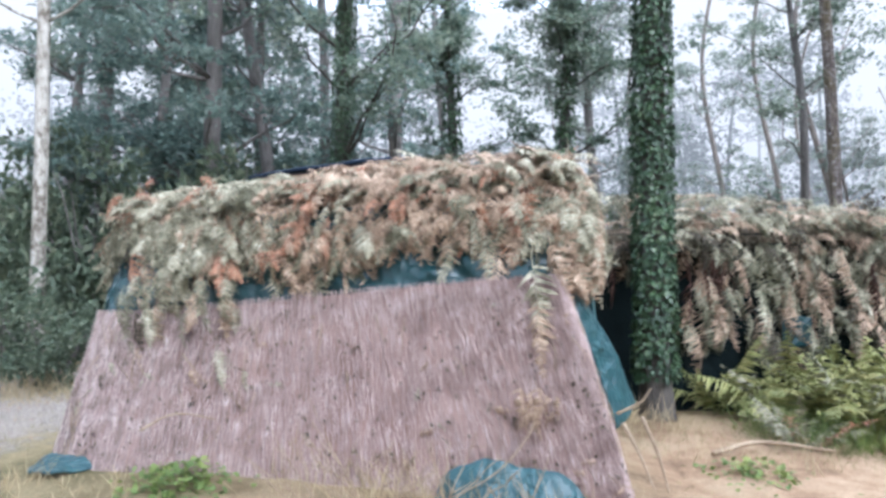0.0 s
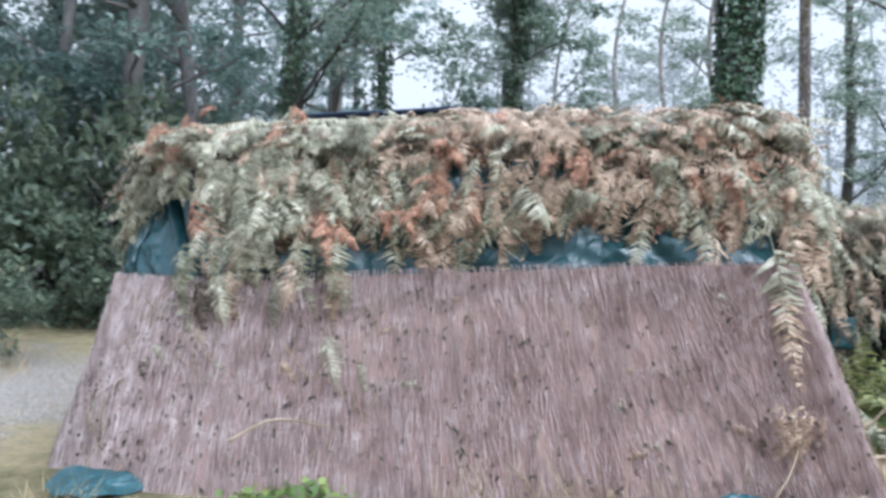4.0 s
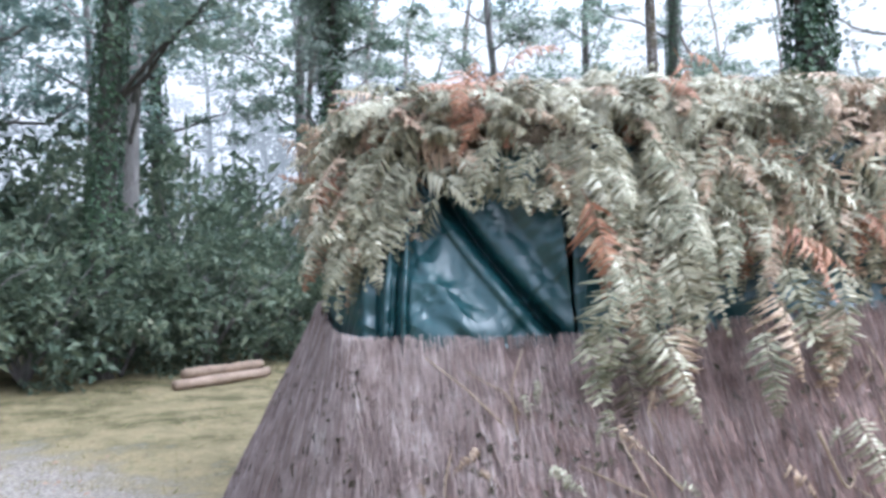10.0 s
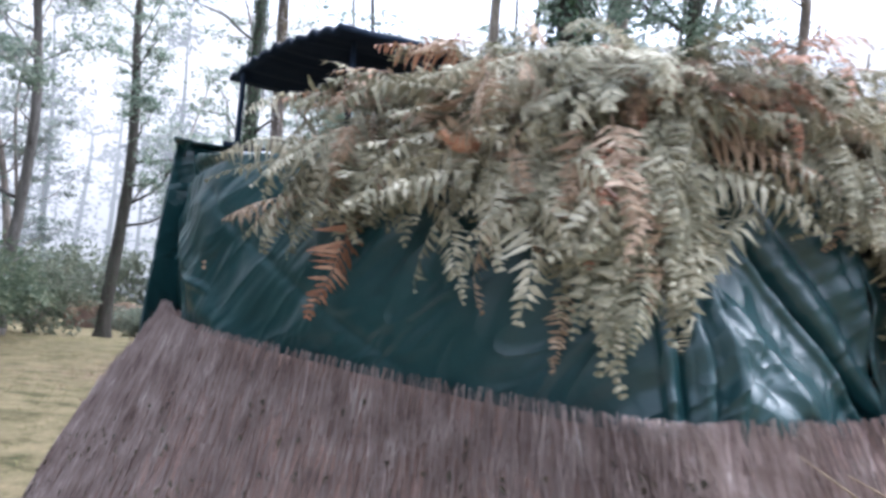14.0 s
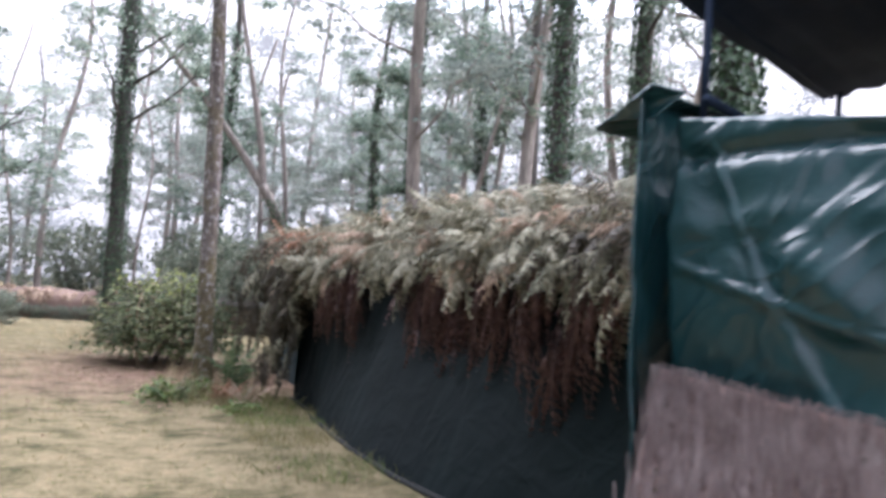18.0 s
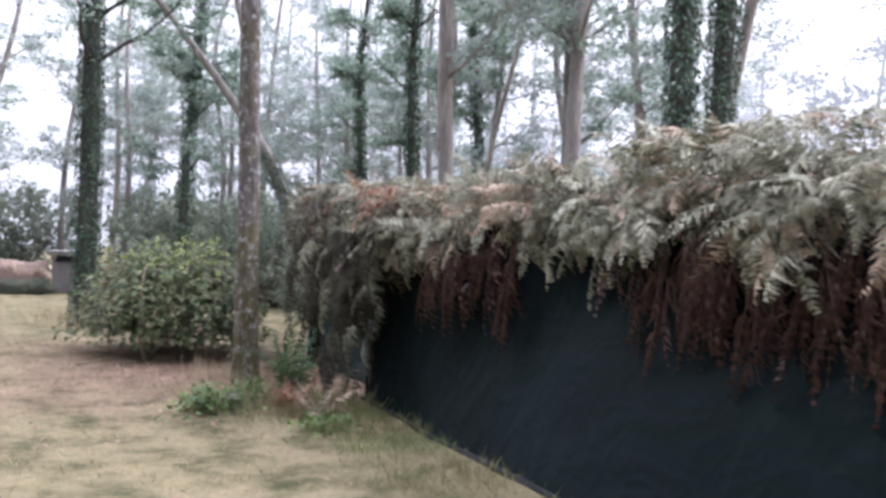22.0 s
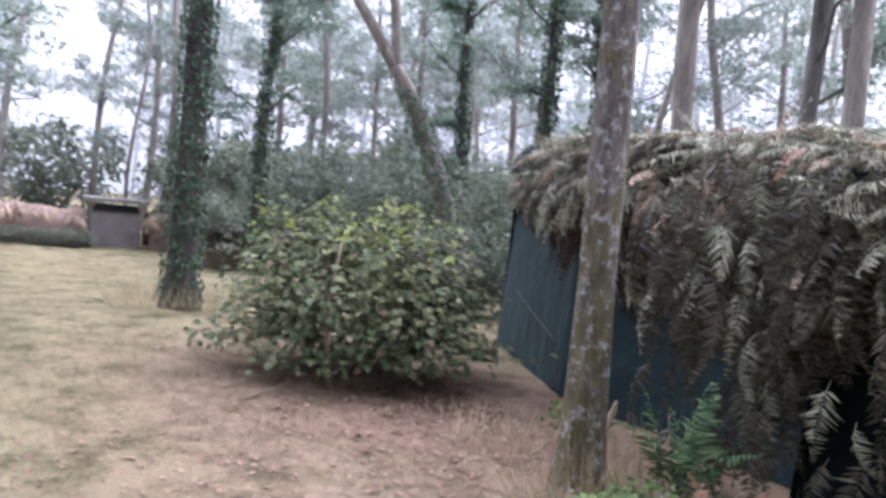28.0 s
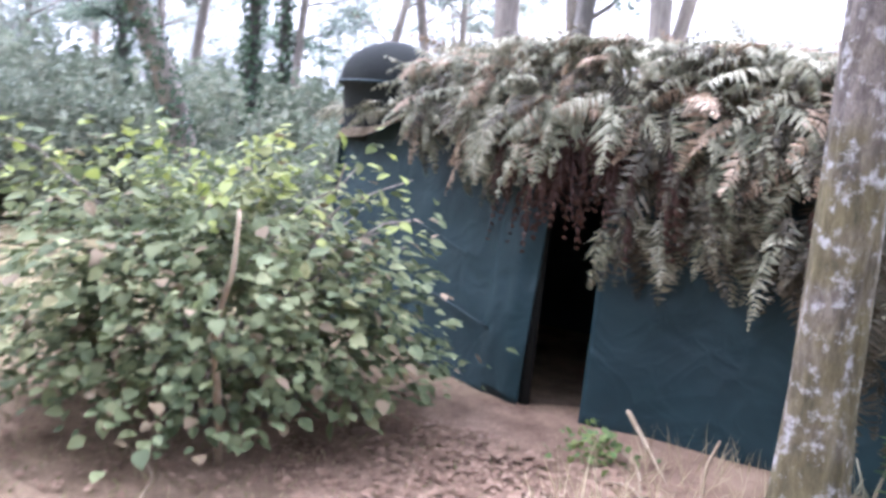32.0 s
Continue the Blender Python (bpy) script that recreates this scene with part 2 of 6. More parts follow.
mbp = nt.nodes.new("ShaderNodeBump")
mbp.inputs["Strength"].default_value, mbp.inputs["Distance"].default_value = 1.0, 0.035
nt.links.new(crack, mbp.inputs["Height"])
nt.links.new(mbp.outputs[0], mb.inputs["Normal"])
IVY = leafy("ivy_leaf", [(0, (0.0125, 0.0304, 0.0132)), (0.5, (0.0366, 0.0708, 0.033)), (0.85, (0.0836, 0.127, 0.0605)), (1, (0.167, 0.202, 0.121))], 0.35, 0.1)
# Oak and pine foliage is lifted too, with some mist in its colour.
LEAF = leafy("oak_leaf", [(0, (0.0875, 0.131, 0.103)), (0.5, (0.188, 0.244, 0.185)), (1, (0.375, 0.406, 0.312))], 0.4, 0.5, 0.4, 0.55, 0.12)
# Paler copy of the tree leaf, with fog haze put into its colour.
LEAF_FOGGED = leafy("fog_paled_leaf", [(0, (0.13, 0.165, 0.145)), (0.5, (0.24, 0.28, 0.24)), (1, (0.4, 0.42, 0.36))], 0.5, 0.5, 0.4, 0.55, 0.12)
NEEDLE = leafy("pine_needles", [(0, (0.0932, 0.151, 0.138)), (0.5, (0.195, 0.27, 0.235)), (1, (0.352, 0.411, 0.359))], 0.5, 0.45, 0.4, 0.55, 0.12)
SHRUB = leafy("shrub_leaf", [(0, (0.05, 0.075, 0.052)), (0.5, (0.115, 0.15, 0.098)), (0.9, (0.22, 0.245, 0.16)), (1, (0.38, 0.35, 0.24))], 0.5, 0.4, 0.8)
# Paler copy of the shrub leaf, haze put into its colour.
SHRUB_FOGGED = leafy("fog_paled_shrub_leaf", [(0, (0.085, 0.105, 0.075)), (0.5, (0.16, 0.185, 0.132)), (0.9, (0.28, 0.29, 0.215)), (1, (0.42, 0.385, 0.29))], 0.55, 0.4, 0.8)
HAZEL = leafy("hazel_leaf", [(0, (0.05, 0.07, 0.032)), (0.4, (0.115, 0.142, 0.064)), (0.72, (0.22, 0.238, 0.116)), (0.9, (0.35, 0.345, 0.175)), (1, (0.42, 0.36, 0.2))], 0.65, 0.35, 1.6)
HAZEL_NEW = leafy("young_hazel_leaf", [(0.0, (0.16, 0.2, 0.05)), (0.5, (0.3, 0.34, 0.09)), (1.0, (0.42, 0.43, 0.16))], 0.4, 0.4, 1.6)
HAZEL_DRY = leafy("hazel_dry_leaf", [(0, (0.14, 0.1, 0.058)), (1, (0.29, 0.225, 0.14))], 0.6, 0.2)
STRAW = leafy("dry_grass", [(0.0, (0.2, 0.15, 0.08)), (0.5, (0.4, 0.32, 0.19)), (1.0, (0.58, 0.49, 0.31))], 0.7, 0.2, 1.0)
GRASS = leafy("grass_blade", [(0.0, (0.09, 0.1, 0.035)), (0.4, (0.19, 0.185, 0.075)), (0.75, (0.34, 0.29, 0.15)), (1.0, (0.45, 0.38, 0.22))], 0.7, 0.25, 0.8)
WEED = leafy("green_weed", [(0.0, (0.06, 0.1, 0.03)), (0.5, (0.14, 0.2, 0.06)), (1.0, (0.3, 0.34, 0.1))], 0.55, 0.3, 2.0)
LITTER = leafy("fallen_leaf", [(0, (0.11, 0.065, 0.042)), (0.5, (0.225, 0.14, 0.095)), (1, (0.35, 0.24, 0.17))], 0.8, 0.1, 1.0)
TWIG = surf("dry_twig", [(0.0, (0.13, 0.09, 0.06)), (0.5, (0.29, 0.22, 0.15)), (1.0, (0.45, 0.38, 0.28))], 8, 60, 0.85, 0.4, (1, 1, 1), 0.2)
WOOD = surf("weathered_wood", [(0.0, (0.1, 0.07, 0.05)), (0.5, (0.26, 0.19, 0.14)), (1.0, (0.4, 0.31, 0.24))], 4, 50, 0.85, 0.5, (1, 1, 1), 0.2, 0.3)
HEAP_PINK = surf("far_fern_heap", [(0, (0.08, 0.051, 0.0405)), (0.5, (0.2, 0.136, 0.108)), (1, (0.304, 0.23, 0.18))], 3, 30, 0.95, 0.6)



def crumple(m, scale=5.0, depth=0.02, drawn=1.0):
    """Sharp creases of crumpled plastic in the bump of a material."""
    nt = m.node_tree
    b = nt.nodes["Principled BSDF"]
    tc = nt.nodes.new("ShaderNodeTexCoord")
    old = b.inputs["Normal"].links[0].from_socket
    mp = nt.nodes.new("ShaderNodeMapping")
    mp.vector_type = 'TEXTURE'
    mp.inputs["Rotation"].default_value, mp.inputs["Scale"].default_value = (0.95, 0.0, 0.0), (1.0, 1.0, drawn)
    nt.links.new(tc.outputs["Object"], mp.inputs["Vector"])
    total = None
    for sc, w in ((scale, 1.0), (scale * 2.7, 0.45)):
        n = nt.nodes.new("ShaderNodeTexNoise")
        n.inputs["Scale"].default_value, n.inputs["Detail"].default_value, n.inputs["Distortion"].default_value = sc, 2.0, 0.8
        nt.links.new(mp.outputs[0], n.inputs["Vector"])
        a = nt.nodes.new("ShaderNodeMath")
        a.operation = 'SUBTRACT'
        a.inputs[1].default_value = 0.5
        nt.links.new(n.outputs["Fac"], a.inputs[0])
        c = nt.nodes.new("ShaderNodeMath")
        c.operation = 'ABSOLUTE'
        nt.links.new(a.outputs[0], c.inputs[0])
        d = nt.nodes.new("ShaderNodeMath")
        d.operation = 'MULTIPLY_ADD'
        d.inputs[1].default_value = -5.0 * w
        nt.links.new(c.outputs[0], d.inputs[0])
        if total:
            nt.links.new(total, d.inputs[2])
        total = d.outputs[0]
    bp = nt.nodes.new("ShaderNodeBump")
    bp.inputs["Strength"].default_value, bp.inputs["Distance"].default_value = 0.6, depth
    nt.links.new(total, bp.inputs["Height"])
    nt.links.new(old, bp.inputs["Normal"])
    nt.links.new(bp.outputs[0], b.inputs["Normal"])


crumple(TARP, 2.0, 0.032, 3.0)
crumple(TARP_BLUE, 4.0, 0.03)
crumple(TARP_DARK, 1.6, 0.012)
crumple(TARP_TEAL, 1.4, 0.014)
crumple(TARP_SHADED, 1.6, 0.012)

# ground: dry lawn with leaf litter and a gravel patch
GROUND, nt, gb, gtc = bare("dry_lawn_ground")
gv = gtc.outputs["Object"]
big = noise_tex(nt, gv, 0.35, 5, 0.6)
mid = noise_tex(nt, gv, 2.2, 6, 0.7)
fin = noise_tex(nt, gv, 45, 4, 0.7)
grassy = ramp(nt, mid, [(0.34, (0.066, 0.068, 0.031)), (0.47, (0.168, 0.14, 0.077)), (0.6, (0.25, 0.204, 0.119)), (0.72, (0.112, 0.112, 0.052))])
leafyc = ramp(nt, mid, [(0.3, (0.105, 0.066, 0.046)), (0.5, (0.225, 0.15, 0.106)), (0.7, (0.325, 0.228, 0.165))])
gravel = ramp(nt, fin, [(0.3, (0.14, 0.12, 0.1)), (0.55, (0.27, 0.238, 0.205)), (0.75, (0.4, 0.362, 0.32))])


def near(nt, vec, centre, r0, r1, wob):
    d = nt.nodes.new("ShaderNodeVectorMath")
    d.operation = 'DISTANCE'
    d.inputs[1].default_value = centre
    nt.links.new(vec, d.inputs[0])
    a = nt.nodes.new("ShaderNodeMath")
    a.operation = 'MULTIPLY_ADD'
    a.inputs[1].default_value = 4.0
    nt.links.new(wob, a.inputs[0])
    nt.links.new(d.outputs["Value"], a.inputs[2])
    r = nt.nodes.new("ShaderNodeMapRange")
    r.inputs["From Min"].default_value, r.inputs["From Max"].default_value = r0 + 2, r1 + 2
    r.inputs["To Min"].default_value, r.inputs["To Max"].default_value = 1, 0
    nt.links.new(a.outputs[0], r.inputs["Value"])
    return r.outputs[0]


c = mix_col(nt, near(nt, gv, (7.5, 12.95, 0), 1.0, 3.1, big), grassy, leafyc)
c = mix_col(nt, near(nt, gv, (2.8, 5.4, 0), 1.2, 3.0, mid), c, ramp(nt, mid, [(0.33, (0.15, 0.095, 0.06)), (0.48, (0.3, 0.205, 0.13)), (0.65, (0.42, 0.31, 0.21))]))
c = mix_col(nt, near(nt, gv, (-0.3, 3.3, 0), 0.7, 2.3, mid), c, ramp(nt, mid, [(0.33, (0.13, 0.1, 0.055)), (0.48, (0.27, 0.2, 0.125)), (0.65, (0.38, 0.29, 0.19))]))
c = mix_col(nt, near(nt, gv, (-5.1, 8.2, 0), 2.1, 3.1, mid), c, gravel)
c = mix_col(nt, 0.5, c, ramp(nt, fin, [(0.25, (0.25, 0.25, 0.25)), (0.5, (0.5, 0.5, 0.5)), (0.8, (0.85, 0.85, 0.85))]), 'OVERLAY')
nt.links.new(c, gb.inputs["Base Color"])
gb.inputs["Roughness"].default_value = 0.95
gb.inputs["Specular IOR Level"].default_value = 0.1
bp = nt.nodes.new("ShaderNodeBump")
bp.inputs["Strength"].default_value, bp.inputs["Distance"].default_value = 0.7, 0.03
nt.links.new(fin, bp.inputs["Height"])
nt.links.new(bp.outputs[0], gb.inputs["Normal"])

# ---- building tools ----
RNG = np.random.default_rng(7)


def ss(a, b, x):
    t = np.clip((x - a) / (b - a), 0, 1)
    return t * t * (3 - 2 * t)


def gh(x, y):
    """Height of the ground: a low rise and a bank at the front of the reed hut, falling gently to the far lawn."""
    x, y = np.asarray(x, float), np.asarray(y, float)
    z = 0.22 * (1 - ss(1.0, 6.0, x)) - 0.55 * ss(9, 24, x * 0.89 + (y - 11) * 0.46)
    bank = np.maximum(0, (4.35 - 0.36 * (x + 0.65)) - y) + np.maximum(0, x - 0.85) + np.maximum(0, -2.35 - x)
    z = z + 0.13 * np.exp(-(bank / 0.45) ** 2) * (1 - ss(5.2, 6.4, y))
    return z + 0.025 * np.sin(x * 1.3 + 0.7 * np.sin(y * 0.9)) * np.sin(y * 1.1 + 0.4)


def gz(x, y):
    return float(gh(x, y))


class Bag:
    """Gathers triangles and makes one mesh of them."""

    def __init__(self):
        self.v, self.f, self.m, self.n = [], [], [], 0

    def add(self, v, f, m=0):
        v, f = np.asarray(v, float).reshape(-1, 3), np.asarray(f, int).reshape(-1, 3)
        self.v.append(v)
        self.f.append(f + self.n)
        self.m.append(np.full(len(f), m))
        self.n += len(v)
        return self

    def mesh(self, name, mats, smooth=False):
        v, f, m = np.concatenate(self.v), np.concatenate(self.f), np.concatenate(self.m)
        me = bpy.data.meshes.new(name)
        me.vertices.add(len(v))
        me.vertices.foreach_set("co", v.ravel())
        me.loops.add(f.size)
        me.loops.foreach_set("vertex_index", f.ravel())
        me.polygons.add(len(f))
        me.polygons.foreach_set("loop_start", np.arange(0, f.size, 3))
        me.polygons.foreach_set("material_index", m)
        me.polygons.foreach_set("use_smooth", np.full(len(f), smooth))
        for x in (mats if isinstance(mats, (list, tuple)) else [mats]):
            me.materials.append(x)
        me.update(calc_edges=True)
        me.validate()
        return me


def part(name, bag, mats, parent=None, label="", smooth=False, kind="", local=False):
    me = bag if isinstance(bag, bpy.types.Mesh) else bag.mesh(name, mats, smooth)
    ob = new(name, me)
    if parent:
        ob.parent = parent
        if parent.data is None and not local:
            ob.matrix_parent_inverse = parent.matrix_basis.inverted()
    return tagged(ob, label, kind=kind)


def thing(name, place, label, category, group="", kind=""):
    e = new(name)
    e.empty_display_size = 0.2
    e.location = place
    return tagged(e, label, category, group, kind)


def grid_faces(nu, nv):
    i = (np.arange(nu - 1)[:, None] * nv + np.arange(nv - 1)[None, :]).ravel()
    return np.concatenate([np.stack([i, i + nv, i + nv + 1], 1), np.stack([i, i + nv + 1, i + 1], 1)])


def tube(points, radii, sides=8, wob=0.0, cap=True):
    p = np.asarray(points, float)
    r = np.broadcast_to(np.asarray(radii, float), (len(p),))
    t = np.gradient(p, axis=0)
    t /= np.linalg.norm(t, axis=1)[:, None] + 1e-9
    ref = np.eye(3)[np.argmin(np.abs(t).max(0))]
    a = np.cross(t, ref)
    a /= np.linalg.norm(a, axis=1)[:, None]
    b = np.cross(t, a)
    ang = np.arange(sides) * 2 * np.pi / sides
    rr = r[:, None] * (1 + wob * RNG.standard_normal((len(p), sides)))
    v = p[:, None, :] + rr[..., None] * (np.cos(ang)[None, :, None] * a[:, None, :] + np.sin(ang)[None, :, None] * b[:, None, :])
    v = v.reshape(-1, 3)
    f = []
    k = np.arange(sides)
    for i in range(len(p) - 1):
        o, q = i * sides, (i + 1) * sides
        n = (k + 1) % sides
        f.append(np.stack([o + k, q + k, q + n], 1))
        f.append(np.stack([o + k, q + n, o + n], 1))
    if cap:
        v = np.concatenate([v, p[:1], p[-1:]])
        e0, e1 = len(v) - 2, len(v) - 1
        n = (k + 1) % sides
        f.append(np.stack([np.full(sides, e0), k, n], 1))
        o = (len(p) - 1) * sides
        f.append(np.stack([np.full(sides, e1), o + n, o + k], 1))
    return v, np.concatenate(f)


def box(size, m=None):
    """A box with chamfered upright edges, resting on z = 0, centred in x and y."""
    x, y, z = size[0] / 2, size[1] / 2, size[2]
    c = min(x, y, z) * 0.12
    ring = [(-x + c, -y), (x - c, -y), (x, -y + c), (x, y - c), (x - c, y), (-x + c, y), (-x, y - c), (-x, -y + c)]
    v = [(a, b, h) for h in (0, z) for a, b in ring]
    f = []
    for i in range(8):
        j = (i + 1) % 8
        f += [(i, j, j + 8), (i, j + 8, i + 8)]
    for i in range(1, 7):
        f += [(0, i + 1, i), (8, 8 + i, 9 + i)]
    v = np.array(v)
    if m is not None:
        v = v @ np.array(m.to_3x3()).T + np.array(m.translation)
    return v, np.array(f)


def curve_pts(ctrl, n):
    """Smooth points along control points (Catmull-Rom), even in parameter."""
    c = np.asarray(ctrl, float)
    c = np.concatenate([2 * c[:1] - c[1:2], c, 2 * c[-1:] - c[-2:-1]])
    u = np.linspace(0, len(c) - 3 - 1e-6, n)
    i = u.astype(int)
    t = (u - i)[:, None]
    p0, p1, p2, p3 = c[i], c[i + 1], c[i + 2], c[i + 3]
    return 0.5 * (2 * p1 + (p2 - p0) * t + (2 * p0 - 5 * p1 + 4 * p2 - p3) * t ** 2 + (3 * p1 - p0 - 3 * p2 + p3) * t ** 3)


def fbm(p, s, seed=0.0):
    """A cheap smooth pattern in three dimensions, about -1 to 1."""
    p = np.asarray(p, float) * s + seed
    x, y, z = p[..., 0], p[..., 1], p[..., 2]
    return (np.sin(x + 1.7 * np.sin(y * 0.9 + 1.3)) * np.sin(y * 1.1 + z + 1.1 * np.sin(z * 1.3 + x * 0.6)) +
            0.5 * np.sin(2.3 * x + z * 1.9 + 2.1 * np.sin(1.7 * y)) * np.sin(2.1 * z - 1.3 * x + y)) / 1.5


def unit(v):
    return v / (np.linalg.norm(v, axis=-1, keepdims=True) + 1e-9)


def leaves(c, d, up, length, width, fold=0.25, droop=0.12):
    """Folded pointed leaves: at c, along d, with their faces towards up."""
    d = unit(d)
    s = unit(np.cross(d, up))
    n = np.cross(s, d)
    L, W = np.asarray(length)[:, None], np.asarray(width)[:, None]
    a = c
    b = c + d * L * 0.42 + s * W * 0.5 + n * W * fold
    e = c + d * L - n * L * droop
    g = c + d * L * 0.42 - s * W * 0.5 + n * W * fold
    v = np.stack([a, b, e, g], 1).reshape(-1, 3)
    i = np.arange(len(c))[:, None] * 4
    return v, np.concatenate([i + [[0, 1, 2]], i + [[0, 2, 3]]])


def rand_dirs(n, flat=0.0):
    v = RNG.standard_normal((n, 3))
    v[:, 2] *= 1 - flat
    return unit(v)


def frond(pairs, bend, curl, spread=0.34, lift=0.0, open_by=(52, 78), wide=0.84, fine=True):
    """One bracken frond of length 1 along x, arching down, with notched leaflets in pairs."""
    b = Bag()
    n = 24
    u = np.linspace(0, 1, n)
    a = lift - bend * u ** 1.2
    step = 1 / (n - 1)
    x = np.concatenate([[0], np.cumsum(np.cos(a[:-1]) * step)])
    z = np.concatenate([[0], np.cumsum(np.sin(a[:-1]) * step)])
    sway = 0.06 * RNG.standard_normal() * u ** 2
    P = np.stack([x, sway, z], 1)
    b.add(*tube(P[::3], np.linspace(0.007, 0.002, n)[::3], 3, cap=False))
    for i in range(pairs):
        w = 0.14 + 0.84 * (i + 0.4) / pairs
        base = np.array([np.interp(w, u, P[:, k]) for k in range(3)])
        an = np.interp(w, u, a)
        t = np.array([math.cos(an), 0, math.sin(an)])
        nrm = np.array([-math.sin(an), 0, math.cos(an)])
        L0 = spread * (1 - ((w - 0.14) / 0.88) ** 1.25) * min(1, 0.5 + (w - 0.1) * 3) + 0.02
        for sg in (-1, 1):
            if RNG.random() < 0.07:
                continue
            L = L0 * RNG.uniform(0.66, 1.12)
            ph = radians(RNG.uniform(*open_by))
            side = np.array([0, sg, 0])
            d = math.cos(ph) * t + math.sin(ph) * side + nrm * RNG.normal(-0.03, 0.22)
            e = unit(np.cross(nrm, d))
            hw = 0.5 * 0.84 / pairs * wide * RNG.uniform(0.75, 1.1)
            cu = curl * RNG.uniform(0.4, 1.4)
            q = lambda s: base + d * L * s - nrm * cu * L * s ** 2
            n1, n2 = (nrm * RNG.normal(0.1, 0.35) * hw for _ in range(2))
            vs = [q(0), q(0.3), q(0.66), q(1.0), q(0.16) + e * hw + n1, q(0.42) + e * hw * 0.62 + n1, q(0.56) + e * hw * 0.8 + n2, q(0.16) - e * hw + n1, q(0.42) - e * hw * 0.62 + n1, q(0.56) - e * hw * 0.8 + n2]
            fs = [(0, 1, 4), (4, 1, 5), (1, 2, 6), (1, 6, 5), (2, 3, 6), (0, 7, 1), (7, 8, 1), (1, 9, 2), (1, 8, 9), (2, 9, 3)]
            if not fine:
                vs = [q(0), q(0.36), q(1.0), q(0.26) + e * hw + n1, q(0.26) - e * hw + n2]
                fs = [(0, 1, 3), (1, 2, 3), (0, 4, 1), (1, 4, 2)]
            b.add(vs, fs)
    return np.concatenate(b.v), np.concatenate(b.f)


FRONDS = [frond(int(RNG.integers(16, 22)), RNG.uniform(0.4, 1.5), RNG.uniform(0.2, 0.9), RNG.uniform(0.2, 0.3), RNG.uniform(-0.1, 0.4), (50, 76), 0.86) for k in range(12)]
MASS = [frond(int(RNG.integers(15, 20)), RNG.uniform(0.5, 1.7), RNG.uniform(0.3, 1.1), RNG.uniform(0.18, 0.28), RNG.uniform(-0.1, 0.4), (46, 76), 0.86, False) for k in range(12)]
WILT = [frond(int(RNG.integers(9, 12)), RNG.uniform(0.2, 0.6), RNG.uniform(0.3, 1.0), RNG.uniform(0.14, 0.24), 0.1, (8, 30), 0.5, False) for k in range(6)]
DRY = [frond(int(RNG.integers(10, 13)), RNG.uniform(0.9, 1.7), RNG.uniform(0.9, 1.6), RNG.uniform(0.14, 0.22), 0.2) for k in range(6)]


def frames_of(d, up):
    """Turns (x along d, z as near up as may be), one for each row."""
    x = unit(d)
    y = unit(np.cross(up, x))
    z = np.cross(x, y)
    return np.stack([x, y, z], 2)


def scatter(bag, protos, base, d, up, size, mats):
    """Adds copies of fronds at base, along d."""
    R = frames_of(d, up)
    pick = RNG.integers(0, len(protos), len(base))
    for k, (v, f) in enumerate(protos):
        for m in np.unique(mats):
            w = np.where((pick == k) & (mats == m))[0]
            if len(w) == 0:
                continue
            vv = np.einsum('nij,kj->nki', R[w], v) * np.asarray(size)[w][:, None, None] + base[w][:, None, :]
            ff = (f[None] + (np.arange(len(w)) * len(v))[:, None, None]).reshape(-1, 3)
            bag.add(vv.reshape(-1, 3), ff, m)
    return bag


def frond_parts(parent, name, protos, base, d, up, size, mats, matlist):
    """The same, with every frond an object of its own on a shared mesh."""
    R = frames_of(d, up)
    meshes = {}
    for i in range(len(base)):
        k, m = int(RNG.integers(len(protos))), int(mats[i])
        if (k, m) not in meshes:
            meshes[k, m] = Bag().add(*protos[k]).mesh(name, matlist[m])
        ob = new(name, meshes[k, m])
        ob.parent = parent
        M = Matrix([[*(R[i][r] * size[i]), base[i][r]] for r in range(3)] + [[0, 0, 0, 1]])
        ob.matrix_basis = parent.matrix_basis.inverted() @ M

# ---- the ground ----


def axis(lo, hi, a, b, fine, coarse):
    return np.concatenate([np.linspace(lo, a, coarse), np.linspace(a, b, fine)[1:-1], np.linspace(b, hi, coarse)])


gx, gy = axis(-900, 900, -14, 34, 180, 30), axis(-900, 900, -8, 38, 170, 30)
X, Y = np.meshgrid(gx, gy, indexing="ij")
Z = gh(X, Y) + 0.012 * np.sin(7.1 * X + 3 * np.sin(3.3 * Y)) * np.sin(6.3 * Y + 2 * np.sin(2.9 * X))
ground = part("ground", Bag().add(np.stack([X, Y, Z], -1).reshape(-1, 3), grid_faces(len(gx), len(gy))), GROUND, smooth=True, kind="structure")
tagged(ground, "dry trodden lawn with leaf litter and gravel", "ground")

# ---- the reed-clad hut ----
MAT_TOP = [(0.72, 4.62, 1.44), (0.50, 4.36, 1.49), (-0.9, 4.97, 1.37), (-1.97, 5.40, 1.265), (-2.33, 5.72, 1.245), (-2.44, 6.03, 1.25), (-1.85, 7.40, 1.31), (-1.31, 7.96, 1.37)]
MAT_FOOT = [(1.05, 4.3), (0.84, 3.86), (-0.85, 4.50), (-2.12, 4.88), (-2.50, 5.34), (-2.76, 5.87), (-2.42, 7.45), (-2.0, 8.2)]
hut = thing("reed_hut", (-0.8, 6.0, gz(-0.8, 6.0)), "small hut clad in heather mats and green tarpaulin under dried ferns", "hut")
NU = 160
top = curve_pts(MAT_TOP, NU)
foot2 = curve_pts(MAT_FOOT, NU)
foot2 = foot2 + (top[:, :2] - foot2) * (0.11 * (1 - ss(5.2, 6.4, foot2[:, 1])))[:, None]
